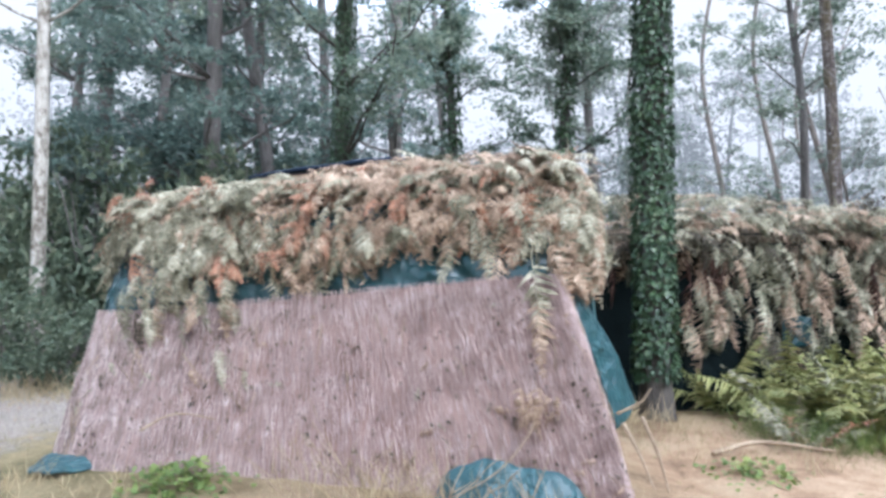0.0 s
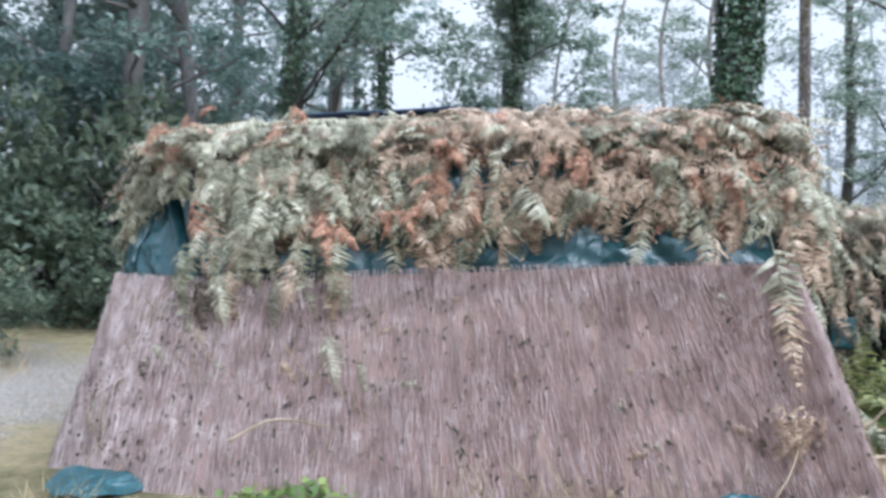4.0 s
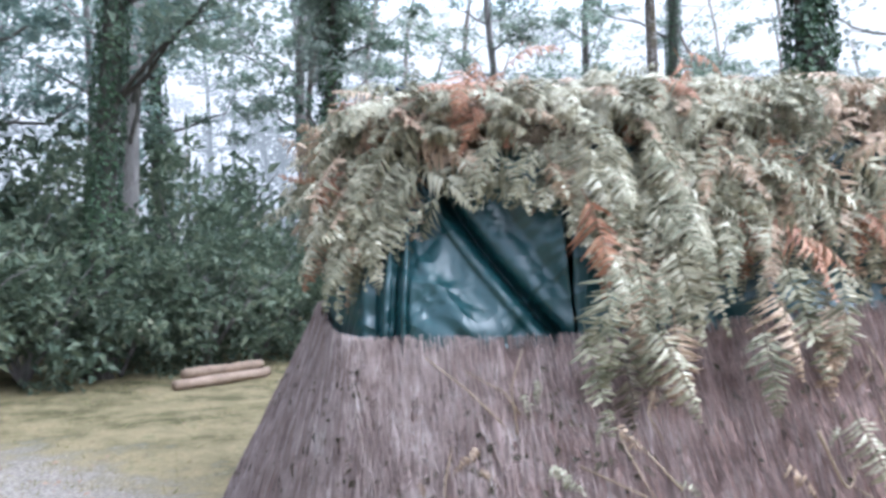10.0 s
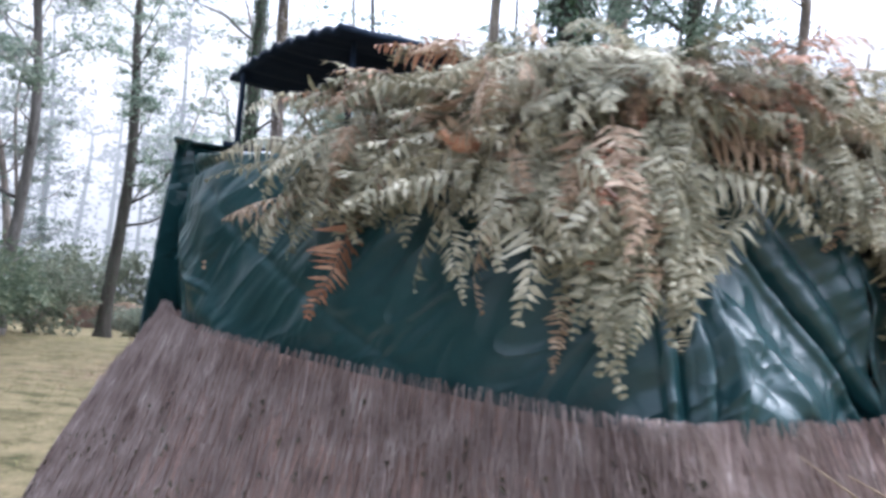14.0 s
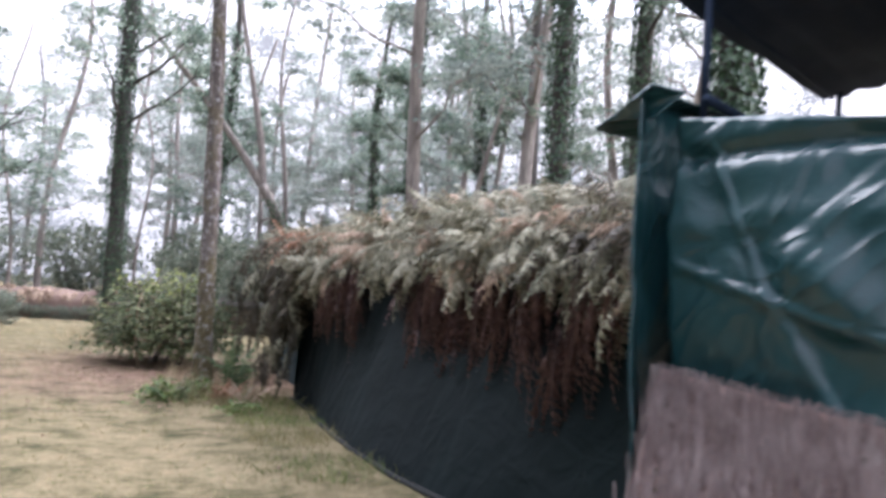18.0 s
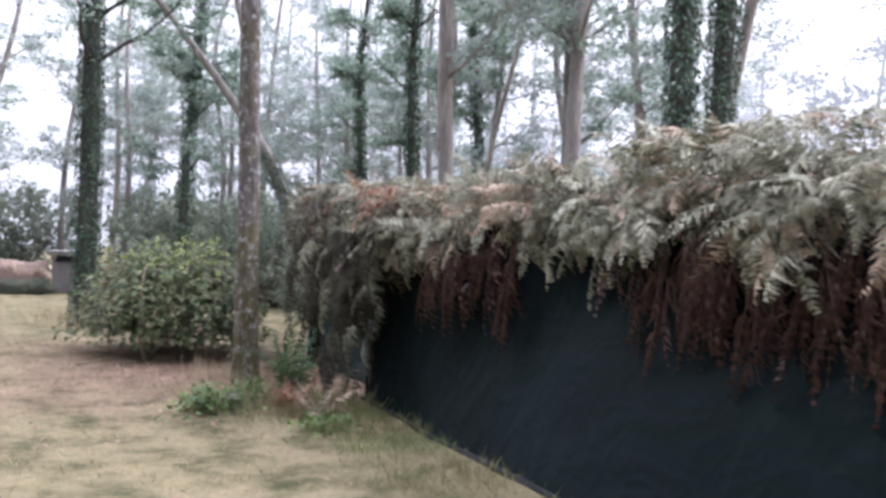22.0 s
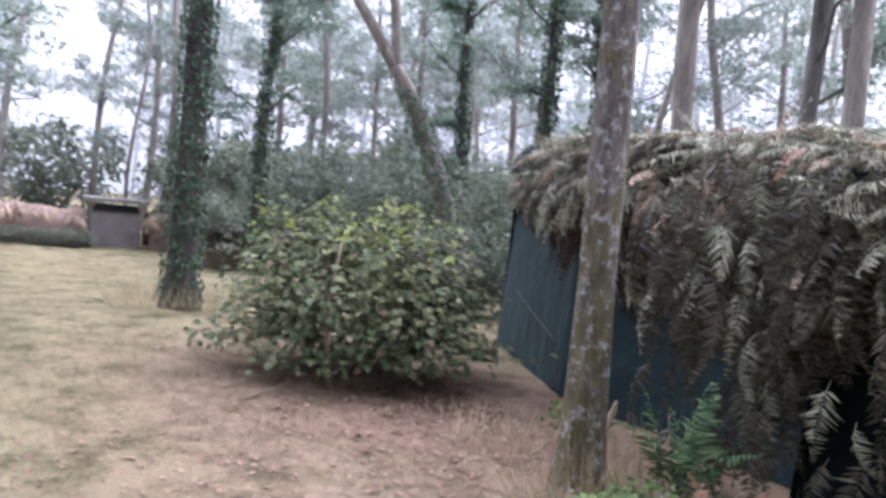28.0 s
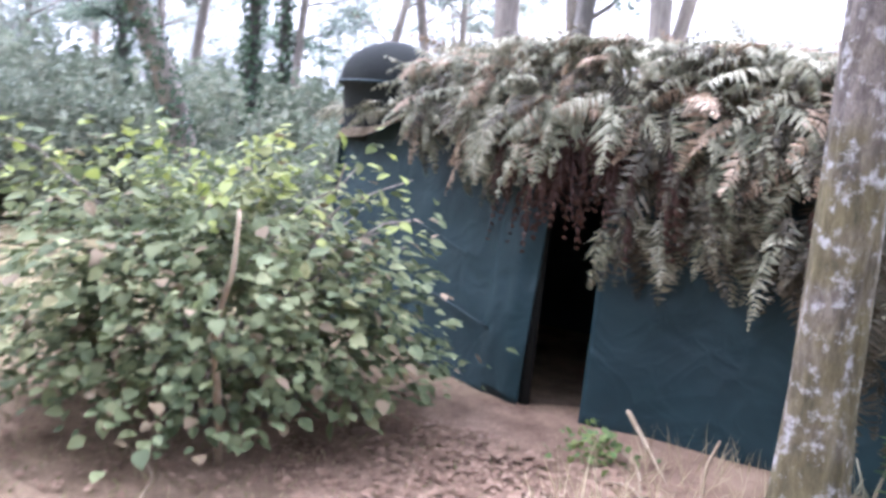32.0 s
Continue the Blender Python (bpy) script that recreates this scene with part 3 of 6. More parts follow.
foot = np.concatenate([foot2, gh(foot2[:, 0], foot2[:, 1])[:, None] - 0.03], 1)


def mat_at(u, h, off=0.0):
    """A place on the sloping mats: u along them, h from foot to top."""
    k = np.clip(u, 0, 1) * (NU - 1)
    i = np.minimum(k.astype(int), NU - 2)
    w = (k - i)[:, None]
    t, f = top[i] * (1 - w) + top[i + 1] * w, foot[i] * (1 - w) + foot[i + 1] * w
    along = unit(top[i + 1] - top[i])
    out = unit(np.cross(t - f, along))
    ripple = 0.010 * fbm(np.stack([u * 30, h * 4, u * 0], 1), 1.0, 3.0) + 0.006 * fbm(np.stack([u * 70, h * 11, u * 0], 1), 1.0, 1.0)
    sag = ripple + 0.05 * np.sin(np.pi * h) * (0.4 + fbm(np.stack([u * 9, h * 0, u * 0], 1), 1.0))
    return f + (t - f) * h[:, None] + out * (off + sag)[:, None], out, unit(t - f), along


for name, a, b, lab, n in (("heather_mat", 0.0, 0.44, "pinkish-brown heather mat on the sloping front", 17000), ("heather_mat", 0.44, 0.70, "heather mat wrapped round the corner", 10000), ("heather_mat", 0.70, 1.0, "dark brown heather mat on the sloping side", 11000)):
    nu, nv = 80, 26
    uu, hh = np.meshgrid(np.linspace(a, b, nu), np.linspace(0, 1, nv), indexing="ij")
    p, out, _, _ = mat_at(uu.ravel(), hh.ravel())
    q = p - out * 0.035
    m = Bag().add(p, grid_faces(nu, nv)).add(q, grid_faces(nu, nv)[:, ::-1])
    mat = part(name, m, MATBASE, hut, lab, True)
    u, h0 = RNG.uniform(a, b, n), RNG.uniform(-0.1, 0.97, n)
    length = RNG.uniform(0.05, 0.17, n)
    h0 = np.where(RNG.random(n) < 0.1, RNG.uniform(0.8, 0.97, n), h0)
    h0 = np.minimum(h0, 1.015 - length / 1.22)
    p, out, upw, along = mat_at(u, np.clip(h0, 0, 1), RNG.uniform(0.0, 0.012, n))
    d = unit(upw + along * RNG.normal(0, 0.13, n)[:, None] + out * RNG.normal(0.02, 0.035, n)[:, None])
    wd = RNG.uniform(0.0011, 0.0026, n)[:, None]
    end = p + d * length[:, None]
    v = np.stack([p - along * wd, p + along * wd, p + out * wd * 1.5, end - along * wd * 0.5, end + along * wd * 0.5, end + out * wd], 1).reshape(-1, 3)
    # darker stalks mixed in towards the corner carry the way light falls there
    kind = np.where(u + RNG.normal(0, 0.02, n) < 0.43, np.where(RNG.random(n) < 0.45 * ss(0.2, 0.4, u), 2, 0), np.where(u + RNG.normal(0, 0.02, n) < 0.53, RNG.choice([0, 2], n), np.where(u + RNG.normal(0, 0.05, n) < 0.68, 1, 2)))
    stalks = Bag()
    for k in range(3):
        w = v.reshape(n, 18)[kind == k].reshape(-1, 3)
        i = np.arange(len(w) // 6)[:, None] * 6
        stalks.add(w, np.concatenate([i + [x] for x in ([0, 2, 5], [0, 5, 3], [1, 4, 5], [1, 5, 2])]), k)
    part("stalk_layer", stalks, [HEATHER_PALE, HEATHER_CORNER, HEATHER], mat, "dense dry heather stalks", kind="stuff")
    # loose brown scraps caught in the mat
    n = int(1400 * (b - a))
    p, out, upw, along = mat_at(RNG.uniform(a, b, n), RNG.uniform(0.03, 0.95, n), np.full(n, 0.012))
    v, f = leaves(p, -upw + along * RNG.normal(0, 0.9, n)[:, None], out, RNG.uniform(0.012, 0.045, n), RNG.uniform(0.008, 0.022, n))
    part("scrap_layer", Bag().add(v, f), FERN_DARK, mat, "small dry leaf scraps", kind="stuff")


def sheet(c0, c1, nu, nv, amp, scale, seed, folds=0.0, lean=0.0, sag=0.0, dense=3.0, ridges=()):
    """A wrinkled sheet hung between two lines, each given by control points."""
    a, b = curve_pts(c0, nu), curve_pts(c1, nu)
    h = np.linspace(0, 1, nv)[None, :, None]
    p = a[:, None] * (1 - h) + b[:, None] * h
    along = unit(np.gradient(p, axis=0))
    rise = unit(np.gradient(p, axis=1))
    out = unit(np.cross(along, rise))
    q = p @ np.array([[1, 0, 0], [0, 1, 0], [0, 0, 0.6]])
    dist = np.cumsum(np.linalg.norm(np.diff(a, axis=0, prepend=a[:1]), axis=1))[:, None]
    w = fbm(q, scale, seed) * amp + fbm(q, scale * 2.7, seed + 3) * amp * 0.35
    fold = np.abs(np.sin(dense * dist * 2.2 + lean * h[..., 0] * 5 + 1.3 * fbm(q, 1.5, seed)))
    w = w + folds * (fold ** 3 - 0.3) * (0.35 + 0.65 * h[..., 0])
    w = w - sag * np.sin(np.pi * h[..., 0])
    w = w + amp * 0.7 * (0.5 - np.abs(fbm(q + 0.3 * fbm(q, 2.0, seed)[..., None], scale * 1.9, seed + 7)) ** 0.6)
    uu, vv = np.linspace(0, 1, nu)[:, None], h[..., 0]
    for u0, v0, u1, v1, wd, dp in ridges:
        k = np.clip(((uu - u0) * (u1 - u0) * 9 + (vv - v0) * (v1 - v0)) / (9 * (u1 - u0) ** 2 + (v1 - v0) ** 2), 0, 1)
        dd = np.sqrt(9 * (uu - u0 - k * (u1 - u0)) ** 2 + (vv - v0 - k * (v1 - v0)) ** 2)
        w = w + dp * np.exp(-(dd / wd) ** 2)
    return (p + out * w[..., None]).reshape(-1, 3), grid_faces(nu, nv)


def tarp(name, args, mat, parent, label, thick=0.005):
    ob = part(name, Bag().add(*sheet(*args)), mat, parent, label, True)
    md = ob.modifiers.new("thickness", 'SOLIDIFY')
    md.thickness = thick
    return ob


EAVE = [(0.88, 4.80, 2.02), (0.60, 4.62, 2.05), (-0.85, 5.12, 2.0), (-1.92, 5.55, 1.94), (-2.19, 5.90, 1.93), (-2.27, 6.16, 1.93), (-1.75, 7.42, 1.98), (-1.28, 7.97, 2.05)]
low = lambda pts, dz, inn: [(x + inn * (-0.6 - x), y + inn * (6.3 - y), z + dz) for x, y, z in pts]
tarp("tarpaulin", (low(MAT_TOP[3:], -0.12, 0.03), low(EAVE[3:], -0.05, 0.02), 220, 60, 0.022, 2.6, 1.0, 0.012, 1.2, 0.03, 1.0, ((0.18, 0.12, 0.26, 0.25, 0.24, -0.09), (0.0, 0.1, 0.28, 1.0, 0.032, 0.1), (0.01, 0.03, 0.285, 0.93, 0.02, -0.018), (0.0, 0.32, 0.2, 1.1, 0.06, 0.03), (0.28, 0.6, 0.16, 0.2, 0.03, -0.012), (0.24, 0.3, 0.12, 0.06, 0.03, 0.01), (0.31, 0.0, 0.315, 0.9, 0.018, -0.035), (0.335, 0.0, 0.34, 0.8, 0.016, 0.03), (0.36, 0.0, 0.365, 0.7, 0.016, -0.03), (0.385, 0.0, 0.39, 0.7, 0.016, 0.03), (0.41, 0.0, 0.41, 0.6, 0.016, -0.025), (0.70, 0.05, 0.86, 0.55, 0.08, -0.022), (0.86, 0.35, 1.0, 0.9, 0.06, 0.014), (0.8, 0.75, 1.0, 0.62, 0.05, -0.012), (0.76, 0.34, 0.99, 0.5, 0.013, -0.014), (0.96, 0.9, 0.9, 0.45, 0.014, -0.016), (0.9, 0.45, 0.84, 0.12, 0.02, -0.01), (0.78, 0.97, 0.99, 0.86, 0.03, 0.03), (0.6, 0.2, 0.78, 0.8, 0.018, 0.006))), TARP, hut, "glossy dark green tarpaulin with creases")
tarp("tarpaulin", (low(MAT_TOP[:4], -0.12, 0.03), low(EAVE[:4], -0.06, 0.03), 200, 50, 0.03, 3.4, 4.0, 0.05, -1.6, 0.02, 1.6, ((0.12, 0.0, 0.3, 0.9, 0.06, -0.07), (0.4, 0.0, 0.52, 0.8, 0.05, 0.06), (0.85, 0.0, 0.97, 0.9, 0.05, -0.06))), TARP, hut, "creased dark green tarpaulin above the mat")
# the end by the long hut and the far side
tarp("tarpaulin", ([(-1.50, 8.12, 0.18), (-1.2, 8.02, 0.2), (-0.75, 7.5, 0.2), (0.0, 6.7, 0.2)], [(-1.30, 8.01, 2.06), (-1.1, 7.85, 2.05), (-0.65, 7.35, 2.05), (0.1, 6.5, 2.05)], 80, 40, 0.035, 2.4, 9.0, 0.05, 0.4, 0.0, 1.2), TARP, hut, "dark green tarpaulin hanging to the ground")
tarp("tarpaulin", ([(0.0, 6.7, 0.2), (0.8, 6.0, 0.2), (1.12, 5.3, 0.2), (1.14, 4.95, 0.2)], [(0.1, 6.5, 2.05), (0.75, 5.9, 2.04), (0.9, 5.3, 2.03), (0.86, 4.78, 2.02)], 80, 40, 0.05, 2.4, 12.0, 0.05, 0.8, 0.0, 1.2), TARP_BLUE, hut, "blue-green tarpaulin on the short side")
tarp("tarpaulin", ([(0.72, 4.60, 1.46), (0.83, 4.60, 1.22), (0.94, 4.60, 0.9), (1.02, 4.58, 0.62)], [(0.80, 4.75, 1.5), (0.95, 4.8, 1.25), (1.1, 4.86, 0.95), (1.2, 4.9, 0.72)], 40, 16, 0.012, 5.0, 2.0, 0.012, 0.6, -0.02, 2.0), TARP_BLUE, hut, "pale blue-green tarpaulin corner beside the mat")
# the overhanging peak of the tarpaulin at the corner pole
tarp("tarpaulin_peak", ([(-1.31, 7.93, 2.06), (-1.28, 8.0, 2.07), (-0.75, 7.5, 2.06)], [(-1.29, 8.0, 2.0), (-1.04, 8.12, 2.01), (-0.68, 7.66, 2.02)], 30, 12, 0.008, 4, 2, 0.0), TARP, hut, "stiff folded tarpaulin corner")
# roof under the ferns: a lumpy closed heap, and the walls inside
eave = curve_pts([*EAVE, (-0.65, 7.35, 2.05), (0.1, 6.5, 2.05), (0.8, 5.8, 2.03), (0.88, 4.80, 2.02)], 96)
rings = []
for k, (s, dz) in enumerate(((1.0, -0.06), (0.985, 0.0), (0.9, 0.05), (0.7, 0.11), (0.4, 0.17), (0.05, 0.2))):
    c = np.array([-0.6, 6.2, 2.04])
    r = c + (eave - c) * np.array([s, s, 1.0]) * (1 - np.outer(0.07 * ss(6.6, 7.4, eave[:, 1]), [1, 1, 0]))
    r[:, 2] += dz * (1 - 0.9 * ss(6.4, 7.2, r[:, 1])) - 0.06 * ss(6.4, 7.2, r[:, 1]) - 0.14 * ss(6.9, 7.5, r[:, 1]) + 0.02 * fbm(r, 3.0, k)
    rings.append(r)
part("roof", Bag().add(np.stack(rings, 1).reshape(-1, 3), grid_faces(96, 6)), LITTER_ROOF, hut, "matted brown roof under the dried ferns", True)

# the dried ferns on the roof
FERNS = [FERN_GREY, FERN_TAN, FERN_RUST, FERN_OLIVE, FERN_DARK, FERN_RED]


def eave_at(line, u):
    k = np.clip(u, 0, 1) * (len(line) - 1)
    i = np.minimum(k.astype(int), len(line) - 2)
    w = (k - i)[:, None]
    p = line[i] * (1 - w) + line[i + 1] * w
    al = unit(line[i + 1] - line[i])
    out = unit(np.cross(al, np.array([0, 0, 1.0])))
    return p, al, out


def tone_hut1(p):
    """Pale grey-green towards the rounded corner, tan and rust towards the open end."""
    n = fbm(p, 2.2, 5.0) + RNG.normal(0, 0.45, len(p))
    warm = ss(-1.15, -0.75, p[:, 0]) * (1 - 0.75 * ss(0.3, 0.65, p[:, 0])) * (p[:, 1] < 6.2)
    t = np.where(RNG.random(len(p)) < 0.16 + 0.66 * warm, 1, 0)
    t = np.where(n > 1.25 - 0.4 * warm, 2, t)
    t = np.where(n < -0.75, 3, t)
    return t


def fern_fringe(line, n, tone, hang, size, sink, z0=0.0, rise=-0.2, lump=4.0, short=lambda p: np.ones(len(p))):
    """Places for fronds that lie over an eave and hang from it."""
    length = np.linalg.norm(np.diff(line, axis=0), axis=1).sum()
    m = max(6, int(length / 0.11))
    cu, cd, ca, cw = RNG.random(m), RNG.random(m), RNG.normal(0, 0.45, m), RNG.normal(0, 0.18, m)
    g = RNG.integers(0, m, n)
    loose = RNG.random(n) < 0.3
    u = np.where(loose, RNG.random(n), np.clip(cu[g] + RNG.normal(0, 0.05, n) / length, 0, 1))
    mix = np.where(loose, RNG.random(n), np.clip(cd[g] + RNG.normal(0, 0.2, n), 0, 1))
    p, al, out = eave_at(line, u)
    drop = (hang[0] + (hang[1] - hang[0]) * mix) * (0.72 + 0.5 * fbm(p * [1, 1, 0], lump, 1.0)) * short(p)
    inset = RNG.uniform(-0.04, 0.30, n) * np.clip(1 - drop * 3, 0, 1) - np.clip(drop * 3, 0, 1) * RNG.uniform(0.03, 0.12, n)
    base = p - out * inset[:, None] + np.array([0, 0, 1.0]) * (z0 + RNG.uniform(-0.07, 0.05, n))[:, None]
    base[:, 2] -= drop * sink
    side = np.where(loose, RNG.normal(0, 0.6, n), ca[g] + RNG.normal(0, 0.28, n))
    d = out * RNG.uniform(0.18, 0.5, n)[:, None] + al * side[:, None] + np.array([0, 0, 1.0]) * (rise - 1.5 * drop + cw[g] + RNG.normal(0, 0.2, n))[:, None]
    up = out * (0.35 + drop)[:, None] + np.array([0, 0, 1.0]) + RNG.normal(0, 0.55, (n, 3))
    keep = RNG.random(n) < np.maximum(short(p) * 1.6, 0.12)
    base, d, up = base[keep], d[keep], up[keep]
    n = len(base)
    return base, d, up, RNG.uniform(*size, n), tone(base)


def short1(p):
    """How far the ferns hang: less over the side and where the tarpaulin shows at the corner."""
    corner = np.exp(-(((p[:, 0] + 2.14) / 0.27) ** 2 + ((p[:, 1] - 5.68) / 0.27) ** 2) ** 2)
    return (1 - 0.6 * ss(5.95, 6.25, p[:, 1])) * (1 - 0.97 * corner)


def clear1(base, d, up, size, m):
    """Leaves out the fronds that would cover the bare corner of the tarpaulin and its long side."""
    dn = unit(d)
    tip = base + dn * size[:, None]
    tip[:, 2] -= 0.22 * size
    az = np.degrees(np.arctan2(tip[:, 1] - 6.2, -0.6 - tip[:, 0]))
    low_z = np.where(az < -33, 0.0, np.where(az < -22, 1.58, np.where(az < -12, 1.80, np.where(az < -3, 1.35, 1.57))))
    low_z = low_z + np.where((az > -3), RNG.normal(0, 0.07, len(base)), 0)
    ok = ((tip[:, 2] > low_z) | (RNG.random(len(base)) < 0.04)) & ((az < -22) | (az > -12) | (tip[:, 2] > 1.75)) & (tip[:, 0] < 1.0 + 0.3 * np.clip(tip[:, 1] - 4.8, 0, 1.2))
    return base[ok], d[ok], up[ok], size[ok], m[ok]


outline1 = eave[:: -1]
lineA = curve_pts([*EAVE[:6], (-1.98, 6.95, 1.98)][::-1], 120)
bag = Bag()
args = fern_fringe(lineA, 1150, tone_hut1, (0.0, 0.9), (0.22, 0.42), 0.46, short=short1)
scatter(bag, MASS, *clear1(*args))
# a layer that lies on the edge of the roof and drapes over it
n = 900
p, al, out = eave_at(lineA, RNG.random(n))
inset = RNG.uniform(-0.02, 0.42, n)
base = p - out * inset[:, None] + np.array([0, 0, 1.0]) * (0.04 + 0.35 * inset + RNG.uniform(-0.03, 0.07, n))[:, None]
scatter(bag, MASS, *clear1(base, out * RNG.uniform(0.5, 0.9, n)[:, None] + al * RNG.normal(0, 0.6, n)[:, None] + np.array([0, 0, -0.12]), np.array([0, 0, 1.0]) + out * 0.3 + RNG.normal(0, 0.4, (n, 3)), RNG.uniform(0.2, 0.36, n) * (0.6 + 0.4 * short1(p)), tone_hut1(base)))
n = 520
u = RNG.random(n)
p, al, out = eave_at(outline1, u)
s = np.sqrt(RNG.random(n))[:, None]
base = np.array([-0.6, 6.2, 2.13]) + (p - np.array([-0.6, 6.2, 2.05])) * np.concatenate([s, s, s * 0 + 1], 1)
base[:, 2] += 0.22 * (1 - s[:, 0]) ** 0.6
far_end = base[:, 1] > 6.9
base[far_end] += np.array([0.5, -1.6, 0])
scatter(bag, MASS, *clear1(base, out + al * RNG.normal(0, 0.7, n)[:, None] + np.array([0, 0, 0.08]), np.array([0, 0, 1.0]) + RNG.normal(0, 0.25, (n, 3)), RNG.uniform(0.22, 0.4, n), tone_hut1(base)))
# a close layer hanging just under the edge
n = 620
p, al, out = eave_at(lineA, RNG.random(n))
drop = RNG.uniform(0.0, 0.26, n)
base = p + out * RNG.uniform(0.02, 0.12, n)[:, None] - np.array([0, 0, 1.0]) * drop[:, None]
scatter(bag, MASS, *clear1(base, out * 0.4 + al * RNG.normal(0, 0.45, n)[:, None] + np.array([0, 0, -0.75]), out + np.array([0, 0, 0.6]) + RNG.normal(0, 0.45, (n, 3)), RNG.uniform(0.2, 0.34, n), tone_hut1(base)))
# the short side by the ivy tree
args = fern_fringe(curve_pts([(0.86, 4.78, 2.02), (0.9, 5.3, 2.03), (0.75, 5.9, 2.04), (0.1, 6.5, 2.05)], 40)[::-1], 110, lambda p: np.where(RNG.random(len(p)) < 0.7, 1, 0), (0.0, 0.8), (0.35, 0.6), 0.4)
reach = (args[0] + unit(args[1]) * args[3][:, None])
ok = reach[:, 0] < 1.0 + 0.3 * np.clip(reach[:, 1] - 4.8, 0, 1.2)
scatter(bag, MASS, *(x[ok] for x in args))
part("fern_thatch", bag, FERNS, hut, "thick heap of dried bracken", kind="stuff")
args = fern_fringe(lineA, 360, tone_hut1, (0.1, 1.0), (0.26, 0.44), 0.48, short=short1)
args = clear1(*args)
frond_parts(hut, "fern_frond", FRONDS, args[0] + 0.02 * args[1], *args[1:], FERNS)
# a thick brownish clump hanging at the rounded corner
n = 20
base = np.stack([RNG.uniform(-2.42, -2.3, n), RNG.uniform(5.86, 6.12, n), RNG.uniform(1.52, 1.95, n)], 1)
frond_parts(hut, "fern_frond", FRONDS, base, np.array([-0.25, 0, -1.0]) + RNG.normal(0, 0.25, (n, 3)), np.array([-1.0, -0.4, 0.3]) + RNG.normal(0, 0.5, (n, 3)), RNG.uniform(0.2, 0.34, n), RNG.choice([0, 1, 2, 3], n, p=[0.35, 0.35, 0.04, 0.26]), FERNS)
# a hump of fronds heaped over the rounded corner
n = 30
base = np.array([-1.9, 6.36, 2.15]) + RNG.normal(0, 1, (n, 3)) * [0.14, 0.2, 0.035]
frond_parts(hut, "fern_frond", FRONDS, base, np.array([-0.75, -0.15, -0.05]) + RNG.normal(0, 0.5, (n, 3)) * [1, 1, 0.3], np.array([-0.2, 0, 1.0]) + RNG.normal(0, 0.35, (n, 3)), RNG.uniform(0.2, 0.32, n), RNG.choice([0, 1, 2, 3], n, p=[0.3, 0.4, 0.1, 0.2]), FERNS)
# ferns hanging on both sides of the dark fold, and thickly over the front beyond it
for n, x0, y0, x1, y1, za, zb, out in ((44, -1.98, 5.35, -1.25, 5.10, 1.34, 1.95, (-0.35, -0.9)),):
    t, z = RNG.random(n), RNG.uniform(za, zb, n)
    base = np.stack([x0 + (x1 - x0) * t, y0 + (y1 - y0) * t + 0.3 * (z - 1.6) - 0.05, z], 1)
    o = np.array([*out, 0.0])
    frond_parts(hut, "fern_frond", FRONDS, base, o * 0.3 + np.array([0, 0, -1.0]) + RNG.normal(0, 0.25, (n, 3)), o + np.array([0, 0, 0.3]) + RNG.normal(0, 0.45, (n, 3)), RNG.uniform(0.22, 0.36, n), RNG.choice([0, 3, 1, 2], n, p=[0.36, 0.36, 0.24, 0.04]), FERNS)
# single long fronds that trail onto the mat
trail = [((-2.04, 5.30, 1.36), (0.05, -0.25, -1), 0.36, 3), ((-1.96, 5.26, 1.32), (0.2, -0.25, -1), 0.34, 4), ((-1.9, 5.24, 1.36), (0.3, -0.25, -1), 0.34, 3), ((-1.35, 4.93, 1.1), (0.3, -0.25, -1), 0.3, 0), ((0.55, 4.3, 1.42), (0.0, -0.35, -1), 0.5, 1), ((0.62, 4.42, 1.72), (0.35, -0.25, -0.9), 0.46, 1), ((0.52, 4.33, 1.62), (0.1, -0.35, -1), 0.5, 0), ((0.70, 4.45, 1.8), (0.3, -0.2, -1), 0.5, 1), ((-2.03, 5.22, 1.47), (-0.1, -0.3, -1), 0.34, 3),
         ((-1.95, 5.24, 1.45), (0.25, -0.3, -1), 0.3, 1), ((-2.0, 5.34, 1.72), (0.1, -0.4, -0.9), 0.36, 2), ((-1.93, 5.3, 1.66), (0.15, -0.3, -1), 0.36, 1), ((-1.8, 5.2, 1.6), (0.2, -0.3, -1), 0.44, 0), ((-1.5, 5.05, 1.55), (0.15, -0.3, -1), 0.42, 3), ((-1.3, 5.0, 1.55), (-0.1, -0.3, -1), 0.4, 0),
         ((-2.38, 6.0, 1.72), (-0.3, 0.1, -1), 0.4, 3), ((-2.1, 6.75, 1.72), (-0.4, 0.1, -1), 0.36, 2), ((-1.6, 7.45, 1.85), (-0.5, 0.1, -0.9), 0.4, 1)]
frond_parts(hut, "fern_frond", FRONDS, np.array([t[0] for t in trail]), np.array([t[1] for t in trail], float), np.array([(-0.5, -0.8, 0.4)] * len(trail)), np.array([t[2] for t in trail]), np.array([t[3] for t in trail]), FERNS)

